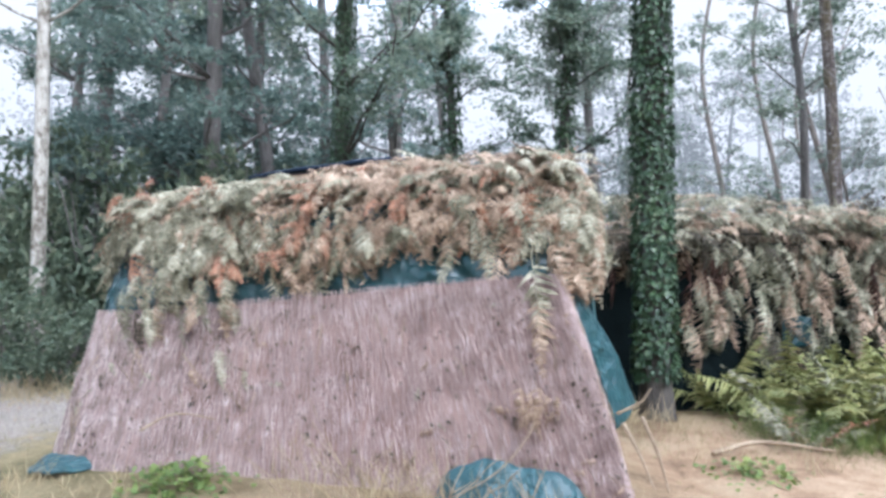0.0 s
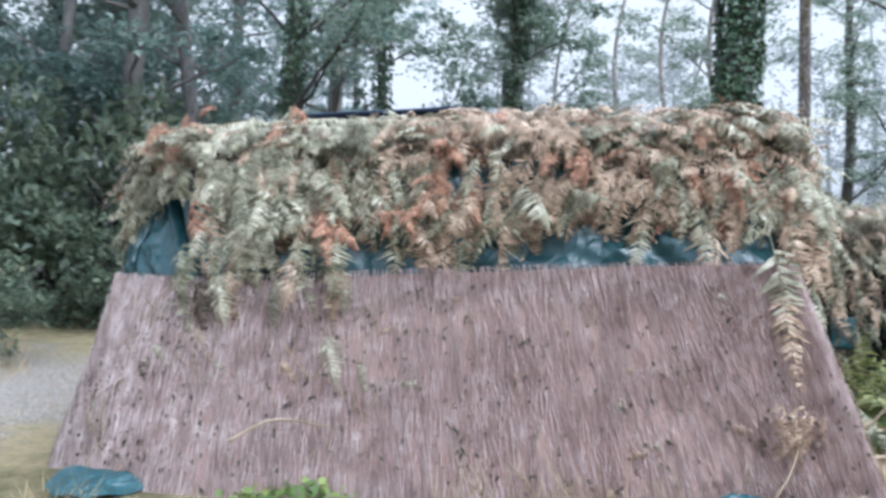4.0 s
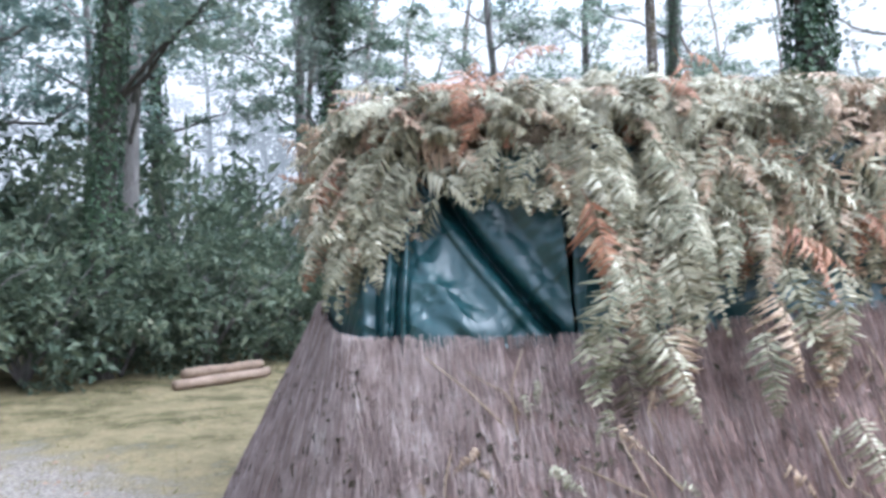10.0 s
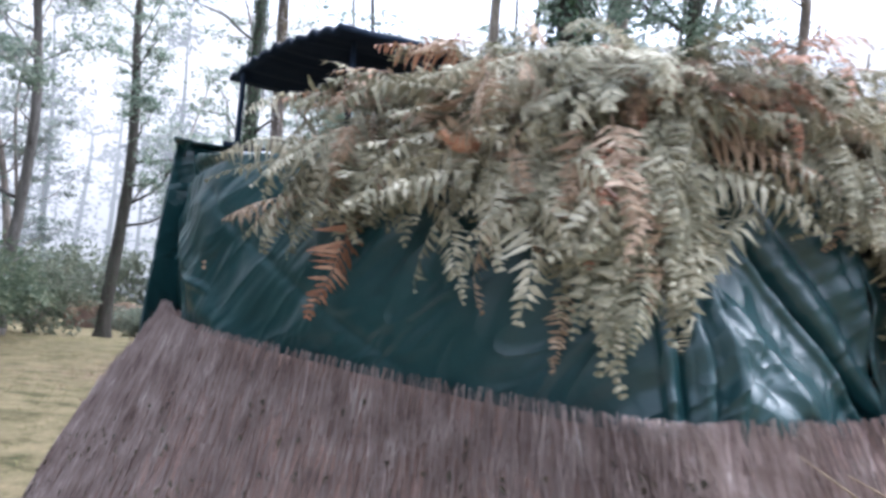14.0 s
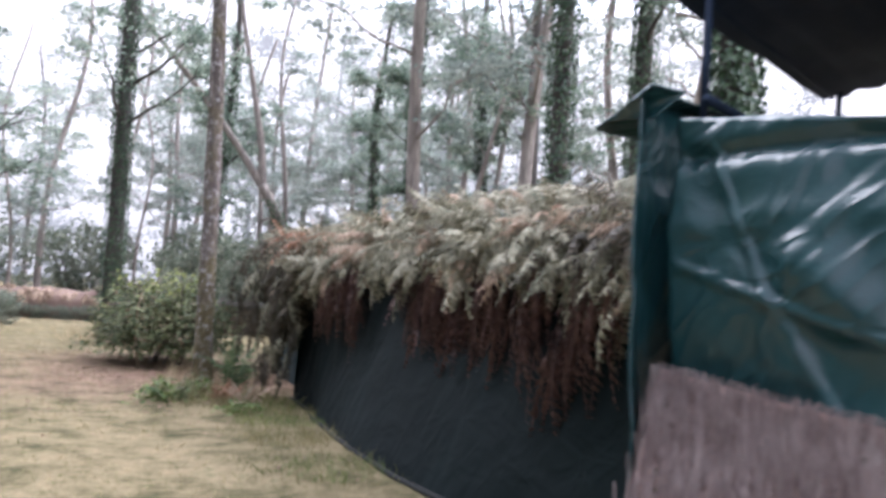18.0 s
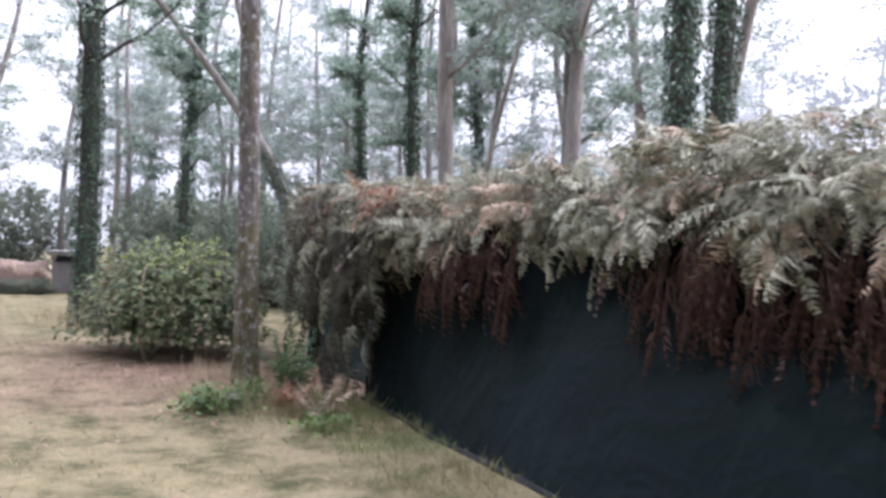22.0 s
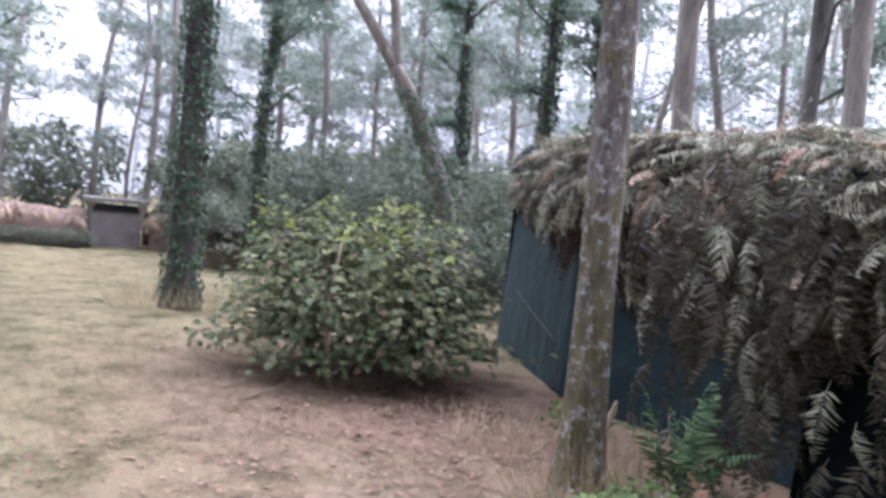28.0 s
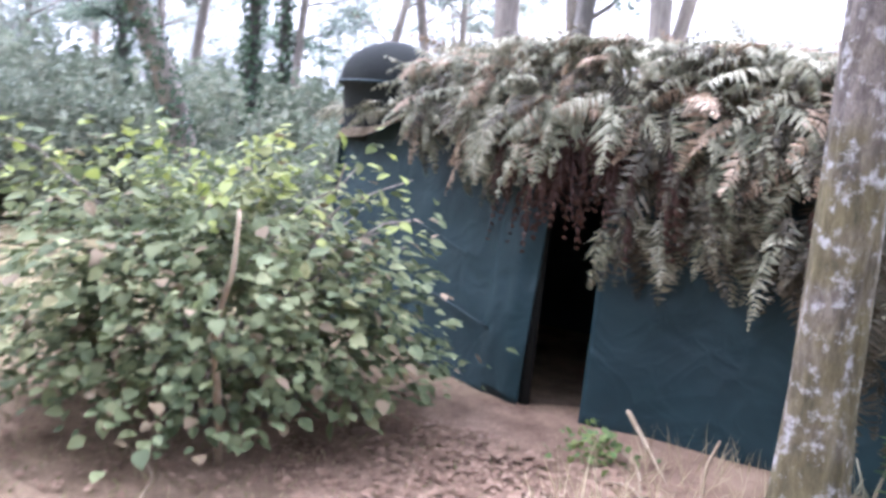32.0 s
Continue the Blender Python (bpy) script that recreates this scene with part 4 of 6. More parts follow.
# orange tufts of newer dead bracken
for cx, cy, cz, n in ((-2.05, 5.72, 2.1, 9), (-1.55, 5.42, 2.1, 6), (-0.78, 5.02, 2.02, 10), (-0.72, 4.98, 1.86, 8), (-1.0, 5.0, 1.7, 5), (-0.2, 4.82, 2.0, 7)):
    base = np.array([cx, cy, cz]) + RNG.normal(0, 1, (n, 3)) * [0.07, 0.05, 0.05]
    frond_parts(hut, "fern_frond", FRONDS, base, np.array([-0.3, -0.7, -0.6]) + RNG.normal(0, 0.4, (n, 3)), np.array([-0.3, -0.7, 0.8]) + RNG.normal(0, 0.3, (n, 3)), RNG.uniform(0.16, 0.27, n), np.full(n, 2), FERNS)

# black roofing sheet on thin poles above the hut
can = thing("black_canopy", (-0.8, 7.1, 2.1), "black ribbed roofing sheet on thin poles above the hut", "canopy")
nu, nv = 46, 26
uu, vv = np.meshgrid(np.linspace(0, 1, nu), np.linspace(0, 1, nv), indexing="ij")
c00, c10, c01, c11 = (np.array(c) for c in ((-1.08, 7.95, 2.40), (-1.66, 7.08, 2.40), (0.12, 7.12, 2.42), (-0.52, 6.25, 2.42)))
p = (1 - uu[..., None]) * ((1 - vv[..., None]) * c00 + vv[..., None] * c10) + uu[..., None] * ((1 - vv[..., None]) * c01 + vv[..., None] * c11)
p[..., 2] += 0.05 * np.sin(np.pi * vv) - 0.02 + 0.012 * np.sin(vv * 60) + 0.012 * fbm(p, 4)
sheet_ob = part("roofing_sheet", Bag().add(p.reshape(-1, 3), grid_faces(nu, nv)), BLACK, can, "black ribbed sheet", True)
sheet_ob.modifiers.new("thickness", 'SOLIDIFY').thickness = 0.02
for x, y in ((-1.12, 7.85), (-1.50, 7.12), (0.0, 7.1), (-0.55, 6.4)):
    part("pole", Bag().add(*tube([(x, y, 2.0), (x, y, 2.42)], 0.012, 7)), BLACK, can, "thin dark metal pole", True)
part("edge_bar", Bag().add(*tube([(-1.12, 7.88, 2.385), (0.08, 7.1, 2.405)], 0.011, 6)), BLACK, can, "thin edge batten", True)
part("edge_bar", Bag().add(*tube([(-1.2, 7.86, 2.07), (0.3, 6.9, 2.08)], 0.014, 6)), BLACK, can, "dark ridge bar", True)

# tarpaulin scraps that show at the foot of the mats
for cen, ax, sz, hh, lab in (((-2.33, 5.09), (0.45, -0.2), 0.25, 0.05, "crumpled green tarpaulin hem under the mat"), ((0.36, 4.0), (0.85, -0.27), 0.38, 0.19, "crumpled blue-green tarpaulin hem on the ground")):
    ax = np.array([*ax, 0])
    axn = ax / np.linalg.norm(ax)
    nrm = np.array([axn[1], -axn[0], 0])
    nu, nv = 40, 14
    uu, vv = np.meshgrid(np.linspace(-1, 1, nu), np.linspace(0, 1, nv), indexing="ij")
    base0 = np.array([*cen, 0]) + axn * (uu * sz)[..., None]
    base = base0 + nrm * (vv * 0.2 * (1 + 0.35 * fbm(base0, 6, 1)) * np.sqrt(1 - (uu * 0.95) ** 2))[..., None]
    z = gh(base[..., 0], base[..., 1]) + 0.015 + (hh * (1 - vv) ** 1.2) * (1 - uu ** 4) ** 0.5 * (1 + 0.4 * fbm(base, 5, 3)) + 0.02 * fbm(base, 11, 2)
    base[..., 2] = z
    ob = part("tarpaulin_hem", Bag().add(base.reshape(-1, 3), grid_faces(nu, nv)), TARP_BLUE, hut, lab, True)
    ob.modifiers.new("thickness", 'SOLIDIFY').thickness = 0.006

# scraps of broken fern caught on the mats
n = 60
u, h = RNG.uniform(0.02, 0.6, n), RNG.uniform(0.08, 0.93, n)
p, out, upw, along = mat_at(u, h, np.full(n, 0.018))
frond_parts(hut, "fern_scrap", DRY, p, along * RNG.normal(0, 1, n)[:, None] - upw * RNG.uniform(0.0, 1.0, n)[:, None], out + RNG.normal(0, 0.3, (n, 3)), RNG.uniform(0.07, 0.2, n), RNG.choice([1, 4, 0], n, p=[0.5, 0.25, 0.25]), FERNS)
for k in range(46):
    p, out, upw, along = mat_at(np.array([RNG.uniform(0.03, 0.6)]), np.array([RNG.uniform(0.05, 0.9)]), np.array([0.016]))
    d = along[0] * RNG.normal(0, 0.6) + upw[0] * RNG.choice([-1, 1])
    L = RNG.uniform(0.08, 0.26)
    t = part("twig", Bag().add(*tube([p[0], p[0] + d * L * 0.5 + out[0] * 0.015, p[0] + d * L + along[0] * RNG.normal(0, 0.04)], [0.003, 0.0025, 0.0015], 5)), TWIG, None, "", True)
    tagged(t, "thin dry twig lying against the heather mat", "twig", "twigs on the hut")

# twigs and dry stems on the mat
for k, (pts, r) in enumerate((([(0.50, 4.08, 0.88), (0.46, 4.0, 0.72), (0.25, 3.93, 0.52), (-0.1, 3.95, 0.36), (-0.35, 3.98, 0.27)], 0.006), ([(-1.75, 4.74, 0.62), (-1.55, 4.76, 0.71), (-1.3, 4.74, 0.68)], 0.009),
                              ([(-1.55, 4.9, 1.05), (-1.41, 4.9, 0.88), (-1.35, 4.9, 0.95)], 0.005), ([(-2.05, 5.3, 1.02), (-2.02, 5.27, 0.91), (-1.9, 5.2, 0.89)], 0.005), ([(1.0, 4.35, 0.70), (1.07, 4.3, 0.55), (1.14, 4.25, 0.36)], 0.013), ([(1.14, 4.5, 0.7), (1.2, 4.4, 0.52), (1.24, 4.35, 0.32)], 0.013), ([(0.98, 4.4, 0.74), (1.1, 4.38, 0.8), (1.16, 4.36, 0.88)], 0.01))):
    t = part("twig", Bag().add(*tube(curve_pts(pts, 16), np.linspace(r, r * 0.4, 16), 5, 0.1)), TWIG, None, "", True)
    tagged(t, "thin dry twig lying against the heather mat", "twig", "twigs on the hut")

# a withered fern clinging to the mat above the hem
n = 9
base = np.array([0.47, 4.05, 0.9]) + RNG.normal(0, 1, (n, 3)) * [0.05, 0.015, 0.05]
frond_parts(hut, "fern_scrap", DRY, base, np.array([0.0, -0.35, -1.0]) + RNG.normal(0, 0.35, (n, 3)) * [1, 0.4, 1], np.array([0, -1.0, 0.35]) + RNG.normal(0, 0.3, (n, 3)), RNG.uniform(0.14, 0.26, n), np.full(n, 1), FERNS)

# ---- the long tarpaulin hut ----
hut2 = thing("tarpaulin_hut", (4.5, 9.5, gz(4.5, 9.5)), "long low hut of dark tarpaulin, roofed with dried ferns", "hut")
FOOT2 = [(0.02, 7.24), (6.12, 11.02), (6.28, 10.74), (7.86, 11.77), (8.22, 11.97), (10.5, 12.42), (11.2, 11.2), (7.1, 8.35), (2.3, 7.6)]


def wall2(a, b, seed, ht=1.86, mat=TARP_DARK, lab="dark green tarpaulin wall with faint creases", lean=0.06, amp=0.016, drop=0.0):
    a, b = np.array(a), np.array(b)
    n = unit(np.array([b[1] - a[1], -(b[0] - a[0])])[None])[0]
    cen = np.array([5.5, 9.8])
    if np.dot(n, cen - a) < 0:
        n = -n
    m = max(3, int(np.linalg.norm(b - a) / 0.5))
    lo = [(*(a + (b - a) * k / m), gz(*(a + (b - a) * k / m)) - 0.03) for k in range(m + 1)]
    hi = [(x + n[0] * lean, y + n[1] * lean, ht - drop * ss(9.0, 10.1, x)) for x, y, _ in lo]
    return tarp("tarpaulin_wall", (lo, hi, m * 16, 36, amp, 2.0, seed, amp * 0.8, 0.3, 0.0, 0.7), mat, hut2, lab, 0.008)


# the long wall leans: its foot spreads out from under the eave
LONG_FOOT = [FOOT2[0], (0.9, 8.13), (1.72, 8.85), (2.4, 9.3), (3.1, 9.68), (3.9, 10.02), (4.6, 10.32), (5.4, 10.62), FOOT2[1]]
long_lo = [(x, y, gz(x, y) - 0.03) for x, y in LONG_FOOT]
long_hi = [(0.02 + 6.1 * t + 0.03, 7.24 + 3.78 * t - 0.05, 1.82 - 0.22 * ss(0.45, 0.95, t)) for t in np.linspace(0, 1, 9)]
tarp("tarpaulin_wall", (long_lo, long_hi, 224, 36, 0.016, 2.0, 0.0, 0.013, 0.3, -0.05, 0.7), TARP_SHADED, hut2, "slate-green tarpaulin wall leaning out at its foot, shade in its colour", 0.008)
for k, (i, j) in enumerate(((0, 1), (1, 2), (2, 3), (4, 5), (5, 6), (6, 7), (7, 8), (8, 0))):
    if k == 0:
        continue
    wall2(FOOT2[i], FOOT2[j], 3.0 * k, mat=TARP_SHADED if k in (0, 1, 6, 7) else TARP_TEAL if k in (2, 3) else TARP_DARK, drop=0.3)
# lighter flap turned back beside the doorway, and a sagging overlap seam
tarp("door_flap", ([(8.20, 11.97, -0.02), (8.30, 12.02, 0.0), (8.46, 12.03, 0.0), (8.6, 12.03, 0.0)], [(8.17, 11.9, 1.5), (8.27, 11.97, 1.5), (8.42, 11.98, 1.5), (8.58, 11.98, 1.5)], 24, 30, 0.015, 3, 1.0, 0.02, 0.4, 0.0, 3.0), TARP_TEAL, hut2, "green tarpaulin flap turned back beside the doorway")
part("seam", Bag().add(*tube(curve_pts([(8.5, 12.04, 0.38), (8.9, 12.12, 0.46), (9.35, 12.20, 0.53), (9.9, 12.32, 0.66)], 14), 0.007, 6, 0.1)), TARP_DARK, hut2, "sagging overlap of the tarpaulin", True)
part("seam", Bag().add(*tube(curve_pts([(8.8, 12.08, 0.80), (9.2, 12.16, 0.90), (9.7, 12.26, 0.98)], 14), 0.004, 6, 0.1)), TARP_DARK, hut2, "thin cord along the tarpaulin", True)
# a strip of hem along the foot of the long wall
hem = [(x - 0.02, y + 0.03, gz(x, y) + 0.012) for x, y, _ in curve_pts(long_lo, 40)]
part("wall_hem", Bag().add(*tube(hem, 0.022, 6, 0.15)), SHADE_CLOTH, hut2, "dark rolled hem at the foot of the wall", True)
for x, y in ((7.86, 11.77), (8.22, 11.97)):
    part("door_post", Bag().add(*tube([(x, y - 0.06, gz(x, y) - 0.05), (x + 0.02, y - 0.08, 1.86)], 0.035, 8)), SHADE_CLOTH, hut2, "dark post beside the doorway", True)
tarp("tarpaulin_patch", ([(3.25, 7.58, 0.78), (3.4, 7.6, 0.77), (3.55, 7.62, 0.78)], [(3.25, 7.6, 1.04), (3.4, 7.62, 1.06), (3.55, 7.64, 1.04)], 24, 16, 0.01, 4.0, 3.0, 0.01, 0.5), TARP, hut2, "green patch of tarpaulin on the back wall")
# roof


def corner_dip(p):
    """How far the roof sinks at the rounded corner by the mossy tree."""
    return 0.19 * ss(3.2, 5.9, p[:, 0]) * (1 - ss(6.1, 6.9, p[:, 0])) * (p[:, 1] > 9.0)


ctr2 = np.array([5.4, 9.7])
line2 = curve_pts([(x, y, 1.88) for x, y in FOOT2] + [(*FOOT2[0], 1.88)], 140)
rings = []
for k, (s, dz) in enumerate(((1.0, -0.05), (0.99, 0.0), (0.93, 0.05), (0.75, 0.12), (0.45, 0.16), (0.05, 0.18))):
    r = line2.copy()
    r[:, :2] = ctr2 + (line2[:, :2] - ctr2) * s
    r[:, 2] += dz - 0.07 + 0.03 * fbm(r, 2.0, k) - corner_dip(r) - 0.3 * ss(9.0, 10.0, r[:, 0])
    rings.append(r)
part("roof", Bag().add(np.stack(rings, 1).reshape(-1, 3), grid_faces(140, 6)), LITTER_ROOF, hut2, "matted brown roof under the dried ferns", True)


def tone_hut2(p):
    n = fbm(p, 1.6, 2.0) + RNG.normal(0, 0.45, len(p))
    w = RNG.random(len(p))
    t = np.where(w < 0.46, 3, np.where(w < 0.56, 1, 0))
    t = np.where(n > 1.5, 2, t)
    t = np.where((n < -0.9), 1, t)
    return np.where(p[:, 0] + RNG.normal(0, 0.3, len(p)) < 1.1, np.where(w < 0.55, 4, 3), t)


def tone_shaded(p):
    """Duller fronds for these sides, whose shade is put into the colour."""
    return RNG.choice([3, 4, 1, 0], len(p), p=[0.36, 0.34, 0.18, 0.12])


only = lambda k: (lambda p: np.full(len(p), k))


def eave_line(pts, z, n=40):
    """Even points along straight pieces, ordered so that their outer side faces away from the hut."""
    p = np.array(pts, float)
    s = np.concatenate([[0], np.cumsum(np.linalg.norm(np.diff(p, axis=0), axis=1))])
    t = np.linspace(0, s[-1], n)
    q = np.stack([np.interp(t, s, p[:, 0]), np.interp(t, s, p[:, 1]), np.full(n, z)], 1)
    q[:, 2] -= corner_dip(q)
    return q[::-1] if np.dot(np.cross(q[-1] - q[0], [0, 0, 1.0])[:2], ctr2 - q[0][:2]) > 0 else q


front_lines = [([(0.75, 7.70), FOOT2[1]], 330, 560), ([FOOT2[1], (6.3, 10.8)], 40, 30), ([*FOOT2[2:5], (9.3, 12.18)], 230, 210), ([FOOT2[7], FOOT2[8]], 190, 150), ([FOOT2[8], FOOT2[0]], 70, 40)]
bag = Bag()
for k, (pts, n, nd) in enumerate(front_lines):
    ln = eave_line(pts, 1.97)
    scatter(bag, MASS, *fern_fringe(ln, int(n * 1.6), tone_hut2 if k == 0 else tone_shaded, (0.0, 1.05 if k == 2 else 0.8), (0.28, 0.54), 0.48, rise=0.2, lump=2.2))
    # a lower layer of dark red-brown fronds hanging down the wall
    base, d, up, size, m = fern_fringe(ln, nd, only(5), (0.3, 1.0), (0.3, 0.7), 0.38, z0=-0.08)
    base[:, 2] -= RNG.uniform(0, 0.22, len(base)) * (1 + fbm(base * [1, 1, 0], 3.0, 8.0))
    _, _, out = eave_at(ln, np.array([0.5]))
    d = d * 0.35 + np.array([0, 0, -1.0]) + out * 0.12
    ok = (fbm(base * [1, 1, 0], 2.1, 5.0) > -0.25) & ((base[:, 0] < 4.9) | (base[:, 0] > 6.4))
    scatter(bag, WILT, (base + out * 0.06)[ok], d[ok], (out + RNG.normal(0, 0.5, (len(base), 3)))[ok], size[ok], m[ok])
scatter(bag, MASS, *fern_fringe(eave_line([(0.1, 7.29), (0.95, 7.83)], 1.95), 170, tone_shaded, (0.0, 0.85), (0.28, 0.45), 0.4, rise=-0.25))
ln = eave_line([FOOT2[7], FOOT2[8]], 1.97)
n = 420
p, al, out = eave_at(ln, RNG.random(n))
base = p + out * 0.05 - np.array([0, 0, 1.0]) * RNG.uniform(0.1, 1.15, n)[:, None]
scatter(bag, MASS, base, np.array([0, 0, -1.0]) + out * 0.4 + RNG.normal(0, 0.3, (n, 3)), out + RNG.normal(0, 0.4, (n, 3)), RNG.uniform(0.35, 0.6, n), RNG.choice([1, 3, 4, 0], n, p=[0.3, 0.34, 0.22, 0.14]))
n = 260
p, al, out = eave_at(ln, RNG.random(n))
inset = RNG.uniform(-0.05, 0.6, n)
base = p - out * inset[:, None] + np.array([0, 0, 1.0]) * (0.02 + 0.1 * inset + RNG.uniform(-0.03, 0.08, n))[:, None]
scatter(bag, MASS, base, out * 0.8 + al * RNG.normal(0, 0.6, n)[:, None] + [0, 0, -0.12], np.array([0, 0, 1.0]) + RNG.normal(0, 0.4, (n, 3)), RNG.uniform(0.3, 0.5, n), RNG.choice([0, 1, 3], n, p=[0.3, 0.3, 0.4]))
# fronds lying over the edge above the doorway
ln = eave_line([*FOOT2[2:5], (9.3, 12.18)], 2.0)
n = 240
p, al, out = eave_at(ln, RNG.random(n))
inset = RNG.uniform(-0.05, 0.7, n)
base = p - out * inset[:, None] + np.array([0, 0, 1.0]) * (0.03 + 0.1 * inset + RNG.uniform(-0.03, 0.07, n) + 0.11 * fbm(p * [1, 1, 0], 1.5, 4.0) * (1 - ss(8.6, 9.1, p[:, 0])))[:, None]
scatter(bag, MASS, base, out * 0.8 + al * RNG.normal(0, 0.6, n)[:, None] + [0, 0, -0.15], np.array([0, 0, 1.0]) + out * 0.3 + RNG.normal(0, 0.4, (n, 3)), RNG.uniform(0.3, 0.48, n), tone_hut2(base))
n = 1000
t, s = RNG.random(n), np.sqrt(RNG.random(n))[:, None]
p, al, out = eave_at(line2, t)
base = p.copy()
base[:, :2] = ctr2 + (p[:, :2] - ctr2) * s
base[:, 2] = 2.01 - 0.38 * ss(8.9, 9.9, base[:, 0]) + 0.08 * fbm(base * [1, 1, 0], 1.5, 4.0) - corner_dip(base) + 0.13 * (1 - s[:, 0]) + 0.12 * np.exp(-((p[:, 0] - 1.5) / 1.6) ** 2) + RNG.uniform(0, 0.06, n)
scatter(bag, MASS, base, (p - np.array([*ctr2, p[0, 2]])) + RNG.normal(0, 1.2, (n, 3)) * [1, 1, 0.1] + [0, 0, 0.25], np.array([0, 0, 1.0]) + RNG.normal(0, 0.25, (n, 3)), RNG.uniform(0.28, 0.46, n), tone_hut2(base))
# the end that hangs to the ground, its shade put into dark fronds
t = RNG.uniform(0, 1, 135) ** 0.7
base = np.stack([5.1 + 1.1 * t, 10.50 + 0.68 * t + RNG.uniform(0, 0.12, 135), 1.98 - RNG.uniform(0.0, 1.3, 135) * t], 1)
scatter(bag, MASS, base, np.array([-0.1, 0.3, -1.0]) + RNG.normal(0, 0.3, (135, 3)), np.array([-0.3, 0.8, 0.3]) + RNG.normal(0, 0.4, (135, 3)), RNG.uniform(0.35, 0.65, 135), RNG.choice([3, 4, 0], 135, p=[0.4, 0.56, 0.04]))
n = 80
t = RNG.random(n)
base = np.stack([6.02 + 0.36 * t, 11.12 + 0.70 * t, 1.9 - RNG.uniform(0.0, 1.55, n)], 1) + RNG.normal(0, 0.05, (n, 3))
scatter(bag, MASS, base, np.array([-0.35, 0.12, -1.0]) + RNG.normal(0, 0.3, (n, 3)), np.array([-0.8, 0.5, 0.3]) + RNG.normal(0, 0.4, (n, 3)), RNG.uniform(0.35, 0.6, n), RNG.choice([4, 3], n, p=[0.75, 0.25]))
n = 80
t = RNG.random(n)
base = np.stack([6.35 + 1.42 * t, 10.86 + 0.9 * t, 1.9 - RNG.uniform(0.0, 1.0, n) * (1 - 0.45 * t)], 1) + RNG.normal(0, 0.04, (n, 3))
scatter(bag, MASS, base, np.array([-0.2, 0.3, -1.0]) + RNG.normal(0, 0.25, (n, 3)), np.array([-0.5, 0.85, 0.3]) + RNG.normal(0, 0.4, (n, 3)), RNG.uniform(0.35, 0.55, n), RNG.choice([4, 3], n, p=[0.75, 0.25]))
n = 190
t = RNG.random(n)
line = curve_pts([(5.55, 10.9, 0), (6.0, 11.22, 0), (6.25, 11.05, 0), (6.5, 10.98, 0), (7.1, 11.38, 0)], 50)
k = (t * 49).astype(int)
base = line[k] + RNG.normal(0, 0.05, (n, 3))
base[:, 2] = 1.85 - RNG.uniform(0, 1.5, n) * (1 - 0.45 * t)
scatter(bag, MASS, base, np.array([-0.25, 0.25, -1.0]) + RNG.normal(0, 0.25, (n, 3)), np.array([-0.5, 0.7, 0.3]) + RNG.normal(0, 0.4, (n, 3)), RNG.uniform(0.3, 0.5, n), RNG.choice([4, 3], n, p=[0.75, 0.25]))
# fronds hanging low over the wall beside the doorway
n = 70
t = RNG.random(n)
base = np.stack([6.55 + 1.25 * t, 11.02 + 0.8 * t, 1.8 - RNG.uniform(0.1, 0.72, n)], 1) + RNG.normal(0, 0.04, (n, 3))
scatter(bag, MASS, base, np.array([-0.1, 0.2, -1.0]) + RNG.normal(0, 0.22, (n, 3)), np.array([-0.5, 0.85, 0.3]) + RNG.normal(0, 0.4, (n, 3)), RNG.uniform(0.3, 0.48, n), RNG.choice([4, 3, 0, 1], n, p=[0.45, 0.3, 0.15, 0.1]))
# rust patches on the roof
for cx, cy, cz, n in ((5.55, 10.75, 1.9, 11), (5.2, 10.5, 1.98, 5)):
    base = np.array([cx, cy, cz]) + RNG.normal(0, 1, (n, 3)) * [0.24, 0.2, 0.03]
    scatter(bag, MASS, base, np.array([-0.6, 0.8, -0.15]) + RNG.normal(0, 0.5, (n, 3)), np.array([0, 0.3, 1.0]) + RNG.normal(0, 0.3, (n, 3)), RNG.uniform(0.3, 0.5, n), np.full(n, 2))
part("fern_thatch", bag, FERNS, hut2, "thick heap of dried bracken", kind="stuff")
args = fern_fringe(eave_line([(0.75, 7.70), FOOT2[1]], 1.99), 200, tone_hut2, (0.1, 0.75), (0.34, 0.56), 0.44, rise=0.2, lump=2.2)
frond_parts(hut2, "fern_frond", FRONDS, *args, FERNS)
args = fern_fringe(eave_line([*FOOT2[2:5], (9.3, 12.18)], 1.99), 110, tone_hut2, (0.1, 0.85), (0.34, 0.56), 0.42)
frond_parts(hut2, "fern_frond", FRONDS, *args, FERNS)
# dark rounded hood at the far end
hood = thing("roof_hood", (10.36, 12.02, 1.44), "dark rounded hood sitting on the end of the hut roof", "hood")
a = np.linspace(0, np.pi / 2, 8)
prof = [(0.35, 1.44), (0.38, 1.65), (0.40, 1.86), (0.43, 1.88), *[(0.43 * math.cos(k), 1.9 + 0.34 * math.sin(k)) for k in a]]
v = np.array([[(10.36 + r * math.cos(t), 12.02 + r * math.sin(t), z) for r, z in prof] for t in np.linspace(0, 2 * np.pi, 25)])
part("hood_shell", Bag().add(v.reshape(-1, 3), grid_faces(25, len(prof))), SHADE_CLOTH, hood, "dark matt dome on a drum", True)
part("hood_band", Bag().add(*tube([(10.36 + 0.435 * math.cos(t), 12.02 + 0.435 * math.sin(t), 1.89) for t in np.linspace(0, 2 * np.pi, 25)], 0.012, 6)), TARP_DARK, hood, "dark rim band", True)

# ---- trees ----


